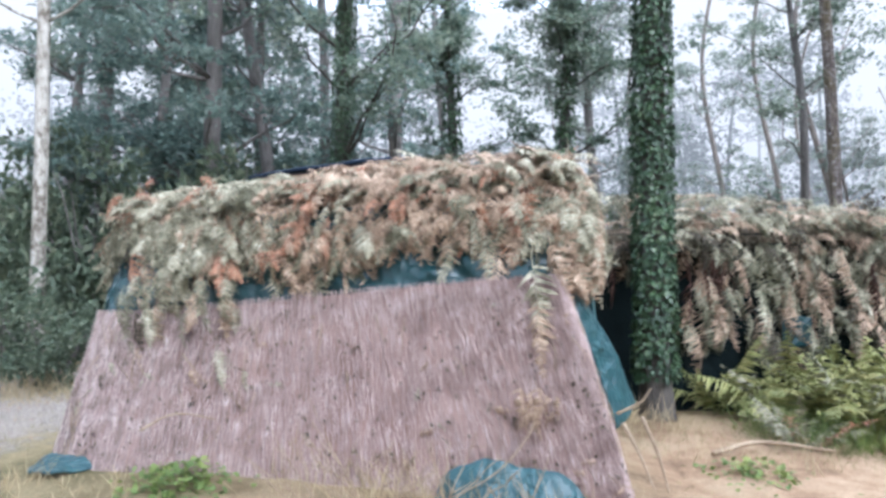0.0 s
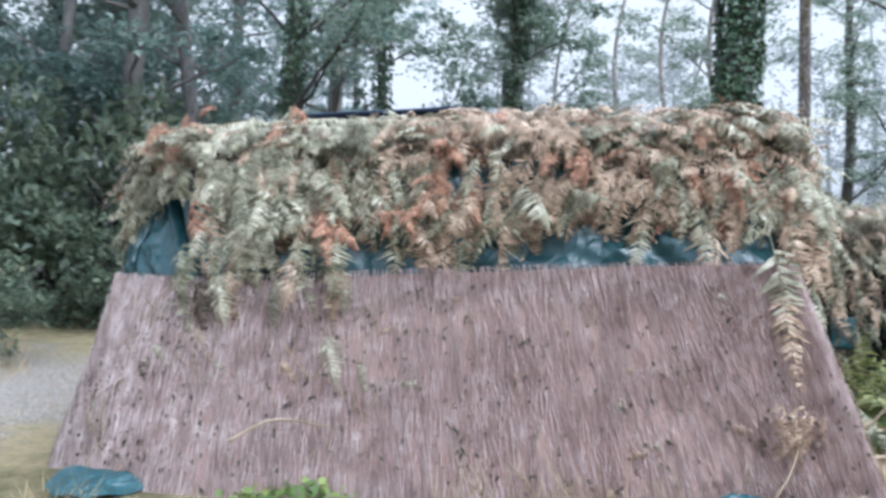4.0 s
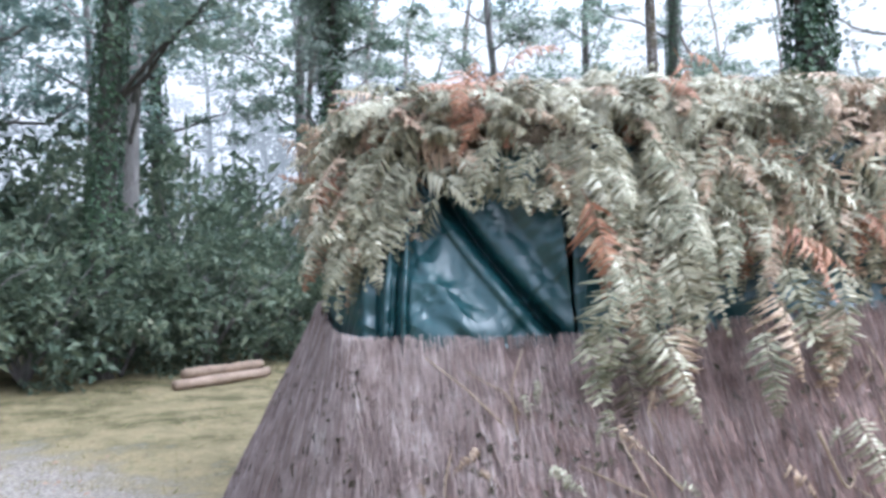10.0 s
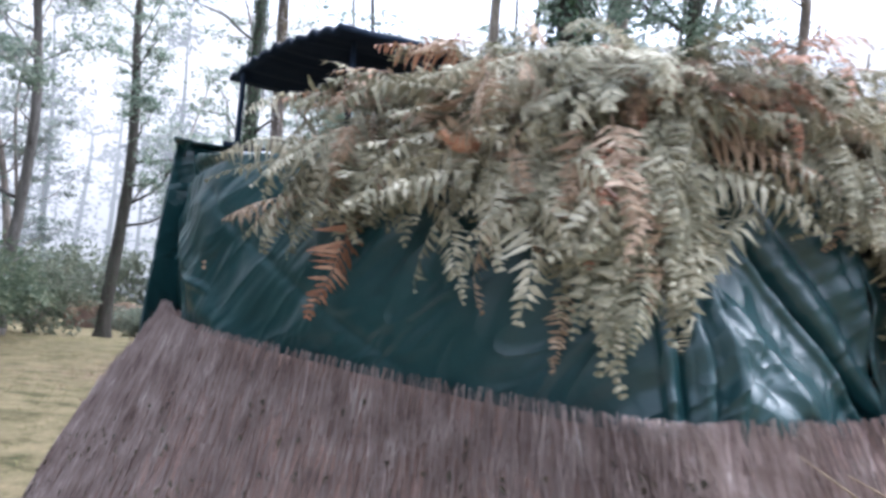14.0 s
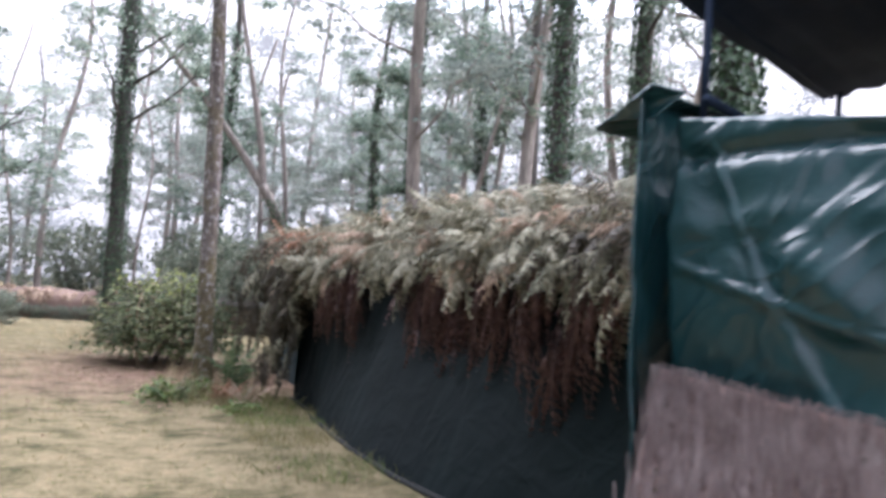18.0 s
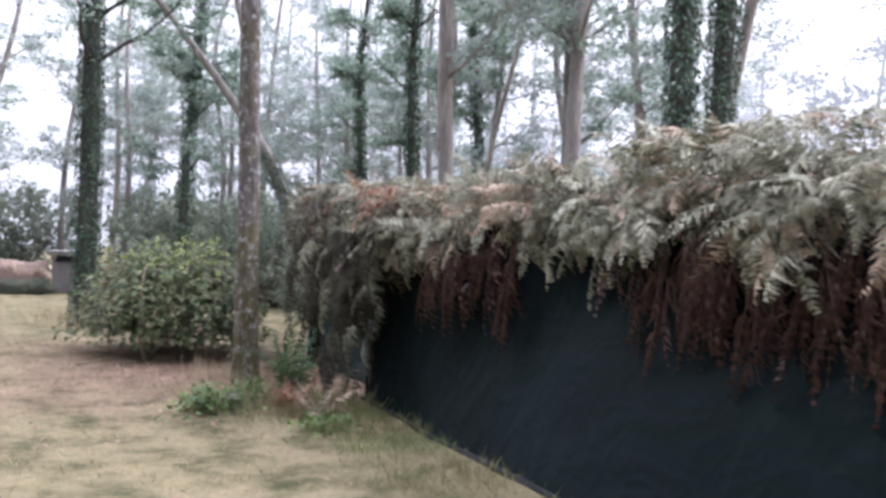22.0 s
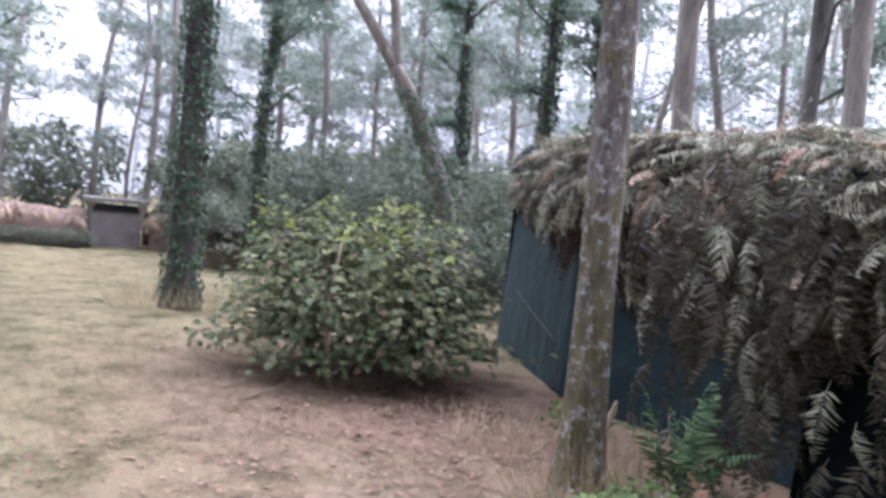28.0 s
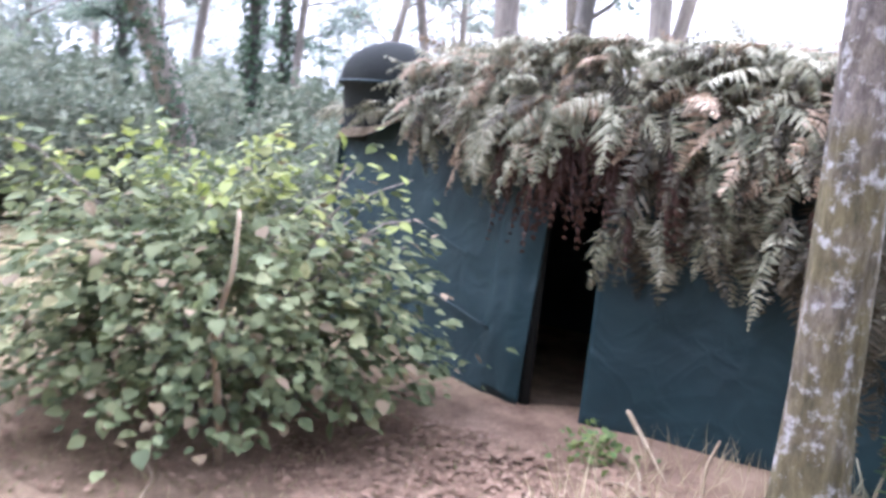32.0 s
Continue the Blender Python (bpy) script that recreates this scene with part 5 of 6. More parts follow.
def trunk_bag(h, r, lean=(0, 0), crook=0.15, sides=12, flare=0.5, limbs=0, limb_z=(3, 8), limb_len=(1.2, 2.8), wob=0.05):
    """A tapered trunk with a flared foot and limbs, standing at the origin; returns also the limb ends."""
    n = 22
    t = np.linspace(0, 1, n) ** 1.4
    ph = RNG.uniform(0, 6.28, 4)
    x = lean[0] * t * h + crook * (np.sin(t * 7 + ph[0]) - math.sin(ph[0])) * t
    y = lean[1] * t * h + crook * (np.sin(t * 6 + ph[1]) - math.sin(ph[1])) * t
    p = np.stack([x, y, t * h - 0.12], 1)
    rad = r * (1 - 0.6 * t) * (1 + flare * np.exp(-t * h / 0.28))
    b = Bag().add(*tube(p, rad, sides, wob))
    ends = []
    for k in range(limbs):
        z = RNG.uniform(*limb_z)
        i = min(int(np.searchsorted(p[:, 2], z)), n - 2)
        a = RNG.uniform(0, 6.28)
        L = RNG.uniform(*limb_len)
        d = np.array([math.cos(a), math.sin(a), RNG.uniform(0.15, 0.8)])
        q = [p[i] + d * L * s + np.array([0, 0, 0.25 * L * s * s]) + RNG.normal(0, 0.06 * L, 3) * s for s in np.linspace(0, 1, 7)]
        b.add(*tube(q, np.linspace(rad[i] * 0.3, 0.008, 7), 5, 0.08))
        ends.append(q)
        for j in range(3):
            s = int(RNG.integers(2, 6))
            dd = unit((d + RNG.normal(0, 0.7, 3))[None])[0]
            w = [q[s] + dd * L * 0.45 * u + np.array([0, 0, 0.05 * u]) for u in np.linspace(0, 1, 4)]
            b.add(*tube(w, np.linspace(rad[i] * 0.1, 0.004, 4), 3, 0.1, False))
            ends.append(w)
    return b, p, rad, ends


def crown_bag(ends, per, size, clump, flat=0.5):
    """Leaves in small flat uneven sprays along the outer half of the limbs."""
    c = []
    for q in ends:
        c += [np.asarray(k) + RNG.normal(0, clump * 0.25, 3) for k in (q[-1], q[-3]) if RNG.random() < 0.78]
    c = np.array(c)
    cen = np.repeat(c, per, 0)
    n = len(cen)
    off = rand_dirs(n) * (RNG.random(n) ** 0.6)[:, None] * (clump * np.repeat(RNG.uniform(0.45, 1.25, len(c)), per))[:, None]
    off[:, 2] = off[:, 2] * 0.38 - 0.12 * (off[:, 0] ** 2 + off[:, 1] ** 2) / clump
    return Bag().add(*leaves(cen + off, rand_dirs(n, flat), np.array([0, 0, 1.0]) + RNG.normal(0, 0.5, (n, 3)), RNG.uniform(0.7, 1.5, n) * size, RNG.uniform(0.5, 0.9, n) * size))


def ivy_on(p, rad, n, z0, z1, spread=0.05, size=0.048):
    """Ivy leaves shingled over a trunk."""
    z = RNG.uniform(z0, z1, n)
    c = np.stack([np.interp(z, p[:, 2], p[:, k]) for k in range(3)], 1)
    r = np.interp(z, p[:, 2], rad)
    a = RNG.uniform(0, 2 * math.pi, n)
    o = np.stack([np.cos(a), np.sin(a), 0 * a], 1)
    thick = spread * (0.6 + 0.6 * fbm(np.stack([np.cos(a), np.sin(a), z * 0.6], 1), 2.0)) + RNG.uniform(0, 0.04, n)
    c = c + o * (r + np.maximum(thick, 0.005))[:, None]
    d = o * 0.55 + np.array([0, 0, -1.0]) + RNG.normal(0, 0.35, (n, 3))
    s = RNG.uniform(0.6, 1.3, n) * size
    return Bag().add(*leaves(c, d, o + RNG.normal(0, 0.25, (n, 3)), s, s * 0.95, 0.12))


def tree_kind(h, r, bark, leaf, limbs, limb_z, limb_len, per, size, clump, lean=(0, 0), crook=0.2, sides=9, ivy=0):
    b, p, rad, ends = trunk_bag(h, r, lean, crook, sides, 0.45, limbs, limb_z, limb_len)
    made = [("trunk", b.mesh("trunk", bark, True)), ("crown", crown_bag(ends, per, size, clump).mesh("crown", leaf))]
    if ivy:
        made.append(("ivy", ivy_on(p, rad, ivy, 0.1, 9.0, 0.07, 0.085).mesh("ivy", IVY)))
    return made


KINDS = {
    "oak": [tree_kind(13, 0.15, BARK_DARK, LEAF, 14, (2.3, 9.5), (1.0, 2.8), 62, 0.125, 0.66, crook=0.4) for _ in range(3)],
    "pale": [tree_kind(14, 0.12, BARK, LEAF_FOGGED, 8, (3.0, 10), (0.8, 2.4), 44, 0.115, 0.6, crook=0.6) for _ in range(3)],
    "pine": [tree_kind(15, 0.16, BARK_DARK, NEEDLE, 17, (1.8, 10), (1.2, 3.0), 64, 0.125, 0.62, crook=0.3) for _ in range(3)],
    "slim": [tree_kind(10, 0.07, BARK, LEAF_FOGGED, 9, (1.6, 7), (0.6, 1.6), 50, 0.09, 0.5, crook=0.5) for _ in range(3)],
    "grey": [tree_kind(13, 0.14, BARK, LEAF_FOGGED, 12, (2.5, 9.5), (1.0, 2.6), 44, 0.12, 0.62, crook=0.5) for _ in range(2)],
    "ivied": [tree_kind(14, 0.13, BARK_DEEP, LEAF, 14, (2.8, 10), (0.5, 2.0), 64, 0.115, 0.55, crook=0.3, ivy=2600) for _ in range(2)],
}
LABELS = {"grey": "tree with sprays of leaves, bark and leaves paled for fog", "oak": "dark-barked oak with thin leafy limbs", "pale": "slender sparse-leaved tree, its colours paled for fog", "pine": "tall dark pine with drooping needles", "slim": "slim young tree with small leaves", "ivied": "dark tree with its trunk sleeved in ivy"}


def plant(kind, x, y, scale=1.0):
    made = KINDS[kind][int(RNG.integers(len(KINDS[kind])))]
    e = thing("tree", (x, y, gz(x, y)), LABELS[kind], "tree", "forest trees")
    e.rotation_euler = (RNG.normal(0, 0.025), RNG.normal(0, 0.025), RNG.uniform(0, 6.28))
    e.scale = (scale, scale, scale)
    for name, me in made:
        part(name, me, None, e, local=True, kind="stuff" if name == "ivy" else "")
    return e


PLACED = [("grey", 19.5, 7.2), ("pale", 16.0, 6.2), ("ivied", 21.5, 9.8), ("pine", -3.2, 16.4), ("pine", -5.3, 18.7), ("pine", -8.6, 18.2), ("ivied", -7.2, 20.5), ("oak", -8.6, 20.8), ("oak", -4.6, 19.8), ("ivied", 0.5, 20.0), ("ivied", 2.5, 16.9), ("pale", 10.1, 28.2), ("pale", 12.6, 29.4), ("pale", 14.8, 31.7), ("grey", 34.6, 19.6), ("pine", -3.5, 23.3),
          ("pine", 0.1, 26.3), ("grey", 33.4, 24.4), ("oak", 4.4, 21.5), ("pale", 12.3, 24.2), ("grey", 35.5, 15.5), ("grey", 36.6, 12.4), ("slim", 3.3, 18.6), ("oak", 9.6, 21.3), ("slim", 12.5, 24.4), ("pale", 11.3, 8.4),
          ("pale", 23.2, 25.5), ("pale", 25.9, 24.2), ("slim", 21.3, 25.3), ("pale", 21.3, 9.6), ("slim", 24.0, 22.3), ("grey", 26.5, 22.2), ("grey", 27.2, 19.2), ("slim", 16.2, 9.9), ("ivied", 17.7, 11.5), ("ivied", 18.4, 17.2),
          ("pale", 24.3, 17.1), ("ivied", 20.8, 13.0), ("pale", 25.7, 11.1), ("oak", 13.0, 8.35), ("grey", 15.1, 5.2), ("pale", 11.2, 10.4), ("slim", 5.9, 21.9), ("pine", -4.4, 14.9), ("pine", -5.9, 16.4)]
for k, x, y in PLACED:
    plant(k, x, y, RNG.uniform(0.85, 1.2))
# the wood all round, thicker away from the lawn
n_far = 0
while n_far < 14:
    a, d = RNG.uniform(0, 2 * math.pi), RNG.uniform(20, 46)
    x, y = 3 + d * math.cos(a), 9 + d * math.sin(a)
    if y < 0 and RNG.random() < 0.55 or (x > 4 and y > 12 and d < 24):
        continue
    plant(("oak", "pale", "pine", "pale", "slim")[n_far % 5], x, y, RNG.uniform(0.85, 1.3))
    n_far += 1


def special(label, x, y, h, r, bark, lean=(0, 0), crook=0.1, limbs=10, ivy=0, leaf=LEAF, limb_z=(4, 8.5), flare=0.5, ivy_z=(0.1, 9), spread=0.05, per=11, sides=20, wob=0.035, group=""):
    b, p, rad, ends = trunk_bag(h, r, lean, crook, sides, flare, limbs, limb_z, (1.0, 2.6), wob)
    e = thing("tree", (x, y, gz(x, y)), label, "tree", group)
    part("trunk", b, bark, e, "", True, local=True)
    if limbs:
        part("crown", crown_bag(ends, int(per * 5), 0.115, 0.62), leaf, e, local=True)
    if ivy:
        part("ivy", ivy_on(p, rad, ivy, *ivy_z, spread), IVY, e, "dense climbing ivy", kind="stuff", local=True)
    return e


special("tall tree wrapped in dense glossy ivy beside the hut", 1.9, 7.05, 13, 0.125, BARK_DEEP, (0.0, 0.004), 0.06, 10, 13000, LEAF, (4.5, 10), 0.6, (0.35, 9.0), 0.045)
special("ivy-clad tree standing at the edge of the lawn", 11.1, 16.15, 14, 0.16, BARK_DEEP, (0.012, 0.0), 0.08, 14, 7000, LEAF, (3.5, 11), 0.9, (0.1, 9.0), 0.05)
special("rough tree with lichen and moss beside the long hut", 6.1, 12.17, 13, 0.108, BARK_MOSS, (0.0, 0.018), 0.06, 8, 0, LEAF, (4.5, 10), 0.75, sides=30, wob=0.045)
# a tree that leans and forks over the bush, with ivy on its foot
lean_tree = thing("tree", (13.2, 12.75, gz(13.2, 12.75)), "pale leaning tree that forks above the bush, ivy on its foot", "tree")
stem = curve_pts([(13.2, 12.72, -0.4), (13.2, 12.98, 0.6), (13.2, 13.25, 1.6), (13.2, 13.72, 2.7), (13.2, 14.08, 3.3)], 22)
b = Bag().add(*tube(stem, 0.15 - 0.05 * np.linspace(0, 1, 22) + 0.06 * np.exp(-np.linspace(0, 9, 22)), 14, 0.04))
ends = []
for pts, r in (([(13.2, 14.02, 3.2), (13.1, 14.75, 4.25), (13.0, 15.75, 5.5), (12.9, 17.2, 7.2), (12.9, 18.0, 9.0)], 0.088), ([(13.2, 14.05, 3.2), (13.25, 14.18, 4.2), (13.3, 14.45, 5.4), (13.4, 14.9, 7.4), (13.4, 15.2, 10.0)], 0.085)):
    q = curve_pts(pts, 18)
    b.add(*tube(q, np.linspace(r, 0.03, 18), 10, 0.04))
    for k in range(9):
        i = int(RNG.integers(8, 18))
        d = unit(RNG.normal(0, 1, (1, 3)) * [1, 1, 0.5] + [0, 0, 0.3])[0]
        w = [q[i] + d * t * RNG.uniform(0.9, 1.1) for t in np.linspace(0, 1.3, 5)]
        b.add(*tube(w, np.linspace(0.02, 0.005, 5), 5, 0.05))
        ends.append(w)
part("trunk", b, BARK, lean_tree, "grey forked trunk", True)
part("crown", crown_bag(ends, 70, 0.1, 0.55), LEAF, lean_tree)
part("ivy", ivy_on(stem, np.full(22, 0.12), 1900, 0.0, 3.0, 0.02), IVY, lean_tree, "climbing ivy", kind="stuff")
special("straight ivy-clad tree behind the long hut", 6.72, 8.0, 13, 0.13, BARK_DEEP, (0, 0), 0.05, 10, 8000, LEAF, (5, 10), 0.4, (0.3, 9.0), 0.05)
special("straight ivy-clad tree in the wood", 9.8, 6.64, 14, 0.17, BARK_DEEP, (0, 0), 0.05, 12, 8500, LEAF, (4.5, 11), 0.4, (0.3, 9.0), 0.07)
special("dark tree with a fork of thin leafy limbs by the lawn", 14.6, 22.9, 13, 0.2, BARK_DEEP, (0.03, 0.0), 0.25, 14, 900, LEAF, (3, 11), 0.6)
special("pale birch trunk with mottled bark", -6.05, 12.0, 13, 0.12, BARK_BIRCH, (0.025, 0.0), 0.06, 8, 0, LEAF, (4.5, 10), 0.3)
special("ivy-clad tree above the dark undergrowth", -1.77, 13.9, 13, 0.15, BARK_DEEP, (0.02, 0.0), 0.1, 14, 8500, LEAF, (3, 10), 0.5, (0.1, 8.0), 0.05)
special("tall dark pine behind the reed hut", -0.9, 16.5, 15, 0.17, BARK_DARK, (0, 0), 0.1, 9, 0, NEEDLE, (2.5, 11), 0.4, per=7)
special("tall dark pine in the wood", -7.4, 17.5, 15, 0.2, BARK_DARK, (0.01, 0), 0.1, 20, 0, NEEDLE, (2.5, 11), 0.4, per=10)

# broad crowns low over the far edge of the lawn
BEFORE = RNG.bit_generator.state
KINDS["broad"] = [tree_kind(11, 0.13, BARK, LEAF_FOGGED, 17, (1.8, 8.5), (1.4, 3.0), 60, 0.13, 0.7) for _ in range(2)]
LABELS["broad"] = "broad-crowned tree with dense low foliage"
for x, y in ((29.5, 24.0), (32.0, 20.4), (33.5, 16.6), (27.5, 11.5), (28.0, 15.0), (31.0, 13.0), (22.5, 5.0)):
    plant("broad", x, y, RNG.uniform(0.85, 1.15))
RNG.bit_generator.state = BEFORE

# ---- shrubs ----


def shrub_kind(rx, ry, h, n, size, mat, stems=9):
    b = Bag()
    for k in range(stems):
        a, L = RNG.uniform(0, 6.28), RNG.uniform(0.6, 0.95)
        d = np.array([math.cos(a) * rx * L, math.sin(a) * ry * L, h * RNG.uniform(0.6, 0.9)])
        q = [d * s * np.array([1, 1, 1.5 - 0.5 * s]) + RNG.normal(0, 0.03, 3) * s for s in np.linspace(0, 1, 6)]
        b.add(*tube(q, np.linspace(0.02, 0.005, 6), 5))
    m = 46
    c = rand_dirs(m) * (RNG.random(m) ** 0.4)[:, None] * np.array([rx, ry, h * 0.5])
    c[:, 2] += h * 0.5
    cen = np.repeat(c, n // m, 0)
    k = len(cen)
    cen = cen + rand_dirs(k) * (RNG.random(k) ** 0.5)[:, None] * np.array([rx, ry, h * 0.5]) * 0.3
    cen[:, 2] = np.maximum(cen[:, 2], 0.04)
    d = rand_dirs(k, 0.4) + 0.5 * unit(cen - np.array([0, 0, h * 0.4]))
    lv = Bag().add(*leaves(cen, d, np.array([0, 0, 1.0]) + RNG.normal(0, 0.4, (k, 3)), RNG.uniform(0.7, 1.35, k) * size, RNG.uniform(0.4, 0.7, k) * size))
    return b.mesh("stem", BARK_DARK, True), lv.mesh("foliage", mat)


SHRUBS = [shrub_kind(1.1, 1.0, 1.5, 2100, 0.12, SHRUB) for _ in range(3)] + [shrub_kind(1.1, 1.0, 1.5, 2100, 0.12, SHRUB_FOGGED) for _ in range(2)]


def shrub(x, y, sx, sz, label=""):
    label = label or ("dense dark green shrub of the undergrowth" if x < 12 else "undergrowth shrub with leaves paled for fog")
    st, lv = SHRUBS[int(RNG.integers(3)) if x < 12 else 3 + int(RNG.integers(2))]
    e = thing("shrub", (x, y, gz(x, y)), label, "shrub", "undergrowth")
    e.scale = (sx, sx, sz)
    e.rotation_euler = (0, 0, RNG.uniform(0, 6.28))
    part("woody_base", st, None, e, local=True)
    part("foliage", lv, None, e, local=True)


for x, y, sx, sz in [(-5.8, 13.4, 1.5, 2.3), (-4.0, 14.8, 1.5, 2.3), (-7.6, 15.6, 1.7, 2.7), (-4.6, 9.6, 0.75, 0.75), (-5.6, 10.2, 0.8, 0.8), (-3.6, 12.8, 1.1, 1.1), (-2.6, 13.4, 1.1, 1.2), (-1.5, 13.9, 1.1, 1.2), (-0.4, 14.2, 1.1, 1.15), (0.6, 14.9, 1.1, 1.1), (1.6, 15.6, 1.1, 1.2), (-4.8, 13.4, 1.3, 1.6), (-6.5, 14.5, 1.5, 1.9), (-8.5, 16.0, 1.7, 2.0),
                     (-2.2, 16.5, 1.6, 2.2), (0.3, 17.2, 1.6, 2.3), (-5.0, 17.0, 1.7, 2.3), (3.2, 16.6, 1.4, 1.8), (5.6, 18.6, 1.3, 1.25), (6.7, 19.3, 1.3, 1.3), (4.4, 17.7, 1.2, 1.3), (8.2, 21.0, 1.5, 1.5), (10.8, 23.2, 1.5, 1.3), (13.2, 24.2, 1.5, 1.3),
                     (16.8, 23.2, 1.1, 0.7), (18.0, 23.9, 1.1, 0.7), (19.6, 18.0, 1.3, 1.2), (18.5, 14.4, 1.5, 1.5), (13.5, 10.8, 1.2, 1.2), (16.5, 11.6, 1.5, 1.7), (14.2, 8.6, 1.4, 1.6), (11.2, 7.0, 1.3, 1.5),
                     (8.8, 5.6, 1.3, 1.5), (6.2, 5.4, 1.1, 1.2), (18.0, 8.4, 1.7, 2.0), (22.0, 13.6, 1.8, 2.1), (23.8, 19.5, 1.7, 2.0), (26.5, 21.0, 1.9, 2.2), (22.5, 27.5, 1.9, 2.2), (19.5, 29.0, 1.9, 2.2), (26.0, 25.5, 2.0, 2.4), (14.0, 28.5, 1.9, 2.0), (7.5, 25.5, 1.9, 2.2), (3.0, 22.0, 1.8, 2.3), (-1.0, 21.0, 1.8, 2.3), (26.0, 9.0, 2, 2.3), (21, 4.5, 2, 2.3), (20.0, 12.6, 2.0, 2.0), (19.0, 10.4, 2.0, 2.0), (22.2, 10.9, 2.2, 2.2), (24.2, 13.8, 2.2, 2.3), (17.3, 13.0, 1.5, 1.5), (16.2, 9.8, 1.6, 1.7), (25.5, 16.5, 2.2, 2.2), (21.5, 14.6, 2.0, 2.4), (23.0, 17.6, 2.0, 2.4), (20.8, 17.2, 1.2, 1.6), (13.0, 12.6, 0.9, 0.95), (-10.5, 12.0, 1.6, 1.8), (-11.5, 18.5, 2, 2.4)]:
    shrub(x, y, sx, sz)
for k in range(14):
    a = RNG.uniform(-0.6, 3.3)
    d = RNG.uniform(27, 44)
    shrub(3 + d * math.cos(a), 9 + d * math.sin(a), RNG.uniform(1.6, 2.6), RNG.uniform(1.6, 3.2))

# ---- the broad-leaved bush by the doorway ----
bush = thing("hazel_bush", (8.5, 13.7, gz(8.5, 13.7)), "broad-leaved green bush with some dry leaves by the hut", "bush")
for k in range(16):
    a = RNG.uniform(0, 6.28)
    e = np.array([8.5 + 0.75 * math.cos(a), 13.72 + 1.0 * math.sin(a), RNG.uniform(0.8, 1.35)])
    s = np.array([8.4 + RNG.normal(0, 0.15), 13.7 + RNG.normal(0, 0.22), gz(8.4, 13.7) - 0.03])
    q = [s + (e - s) * t + np.array([0, 0, 0.25 * math.sin(t * math.pi)]) + RNG.normal(0, 0.02, 3) * t for t in np.linspace(0, 1, 8)]
    part("stem", Bag().add(*tube(q, np.linspace(0.016, 0.004, 8), 6, 0.05)), BARK, bush, smooth=True)
part("stem", Bag().add(*tube(curve_pts([(7.72, 13.80, -0.02), (7.66, 13.84, 0.35), (7.68, 13.86, 0.6), (7.62, 13.82, 0.85), (7.66, 13.80, 1.1)], 12), np.linspace(0.02, 0.009, 12), 8, 0.1)), TWIG, bush, "pale bare stem at the front", True)


def broad_leaf():
    """A rounded toothed leaf with a midrib fold and a drooping tip, length 1 along x."""
    xs = np.linspace(0, 1, 6)
    w = 0.36 * np.sin(np.pi * np.clip(xs, 0, 1) ** 0.8) ** 0.9
    z = -0.18 * xs ** 2
    mid = np.stack([xs, 0 * xs, z], 1)
    l, r = mid + np.stack([0 * xs, w, 0.18 * w], 1), mid + np.stack([0 * xs, -w, 0.18 * w], 1)
    l[1::2, 0] += 0.02
    r[1::2, 0] += 0.02
    return np.stack([l, mid, r], 1).reshape(-1, 3), grid_faces(6, 3)


LEAF_P = [broad_leaf()]


def bush_places(n, front=False):
    a = RNG.uniform(0, 2 * math.pi, n)
    if front:
        a = math.pi + RNG.uniform(-1.5, 1.5, n)
    el = RNG.uniform(-0.1, 1.0, n)
    rr = RNG.uniform(0.45, 1.0, n) if not front else RNG.uniform(0.88, 1.06, n)
    o = np.stack([np.cos(a) * np.sqrt(1 - np.clip(el, 0, 1) ** 2.2), np.sin(a) * np.sqrt(1 - np.clip(el, 0, 1) ** 2.2), el], 1)
    lump = 1 + 0.27 * fbm(o, 3.1, 4.0) + 0.13 * fbm(o, 7.0, 1.0)
    p = np.array([8.4, 13.72, 0.26]) + o * np.array([1.0, 1.2, 1.17]) * (rr * lump)[:, None]
    p[:, 2] = np.maximum(p[:, 2], 0.06 + RNG.uniform(0, 0.3, n))
    keep = ~((np.abs(p[:, 1] - 13.83) < 0.07) & (p[:, 0] < 7.85) & (np.abs(p[:, 2] - 0.85) < 0.18)) & (fbm(p, 6.5, 2.0) > -0.42)
    p, o = p[keep], o[keep]
    d = o * [1, 1, 0.2] + RNG.normal(0, 0.6, p.shape) * [1, 1, 0.5] + [0, 0, -0.2]
    return p, d, np.array([0, 0, 1.0]) + o * 0.3 + RNG.normal(0, 0.3, p.shape), RNG.uniform(0.035, 0.095, len(p)), np.where(RNG.random(len(p)) < 0.06 + 0.1 * (p[:, 2] < 0.4) * (p[:, 1] > 13.8), 1, np.where(RNG.random(len(p)) < 0.6 * ss(0.9, 1.4, p[:, 2]), 2, 0))


part("foliage", scatter(Bag(), LEAF_P, *bush_places(9600)), [HAZEL, HAZEL_DRY, HAZEL_NEW], bush, "mass of broad green leaves", True, kind="stuff")
frond_parts(bush, "leaf", LEAF_P, *bush_places(330, True), [HAZEL, HAZEL_DRY, HAZEL_NEW])

# ---- grasses, weeds and litter ----


def tuft(name, x, y, n, h, rad, mat, label, cat="grass", w=0.0042, lay=0.5):
    a, r = RNG.uniform(0, 6.28, n), rad * np.sqrt(RNG.random(n))
    c = np.stack([x + r * np.cos(a), y + r * np.sin(a)], 1)
    c = np.concatenate([c, gh(c[:, 0], c[:, 1])[:, None] - 0.01], 1)
    d = np.array([0, 0, 1.0]) + RNG.normal(0, lay, (n, 3)) * [1, 1, 0.2]
    L = RNG.uniform(0.4, 1.1, n) * h
    v, f = leaves(c, d, RNG.normal(0, 1, (n, 3)), L, np.full(n, w) * RNG.uniform(0.6, 1.6, n), 0.2, 0.004)
    return tagged(part(name, Bag().add(v, f), mat, None, kind="stuff"), label, cat)


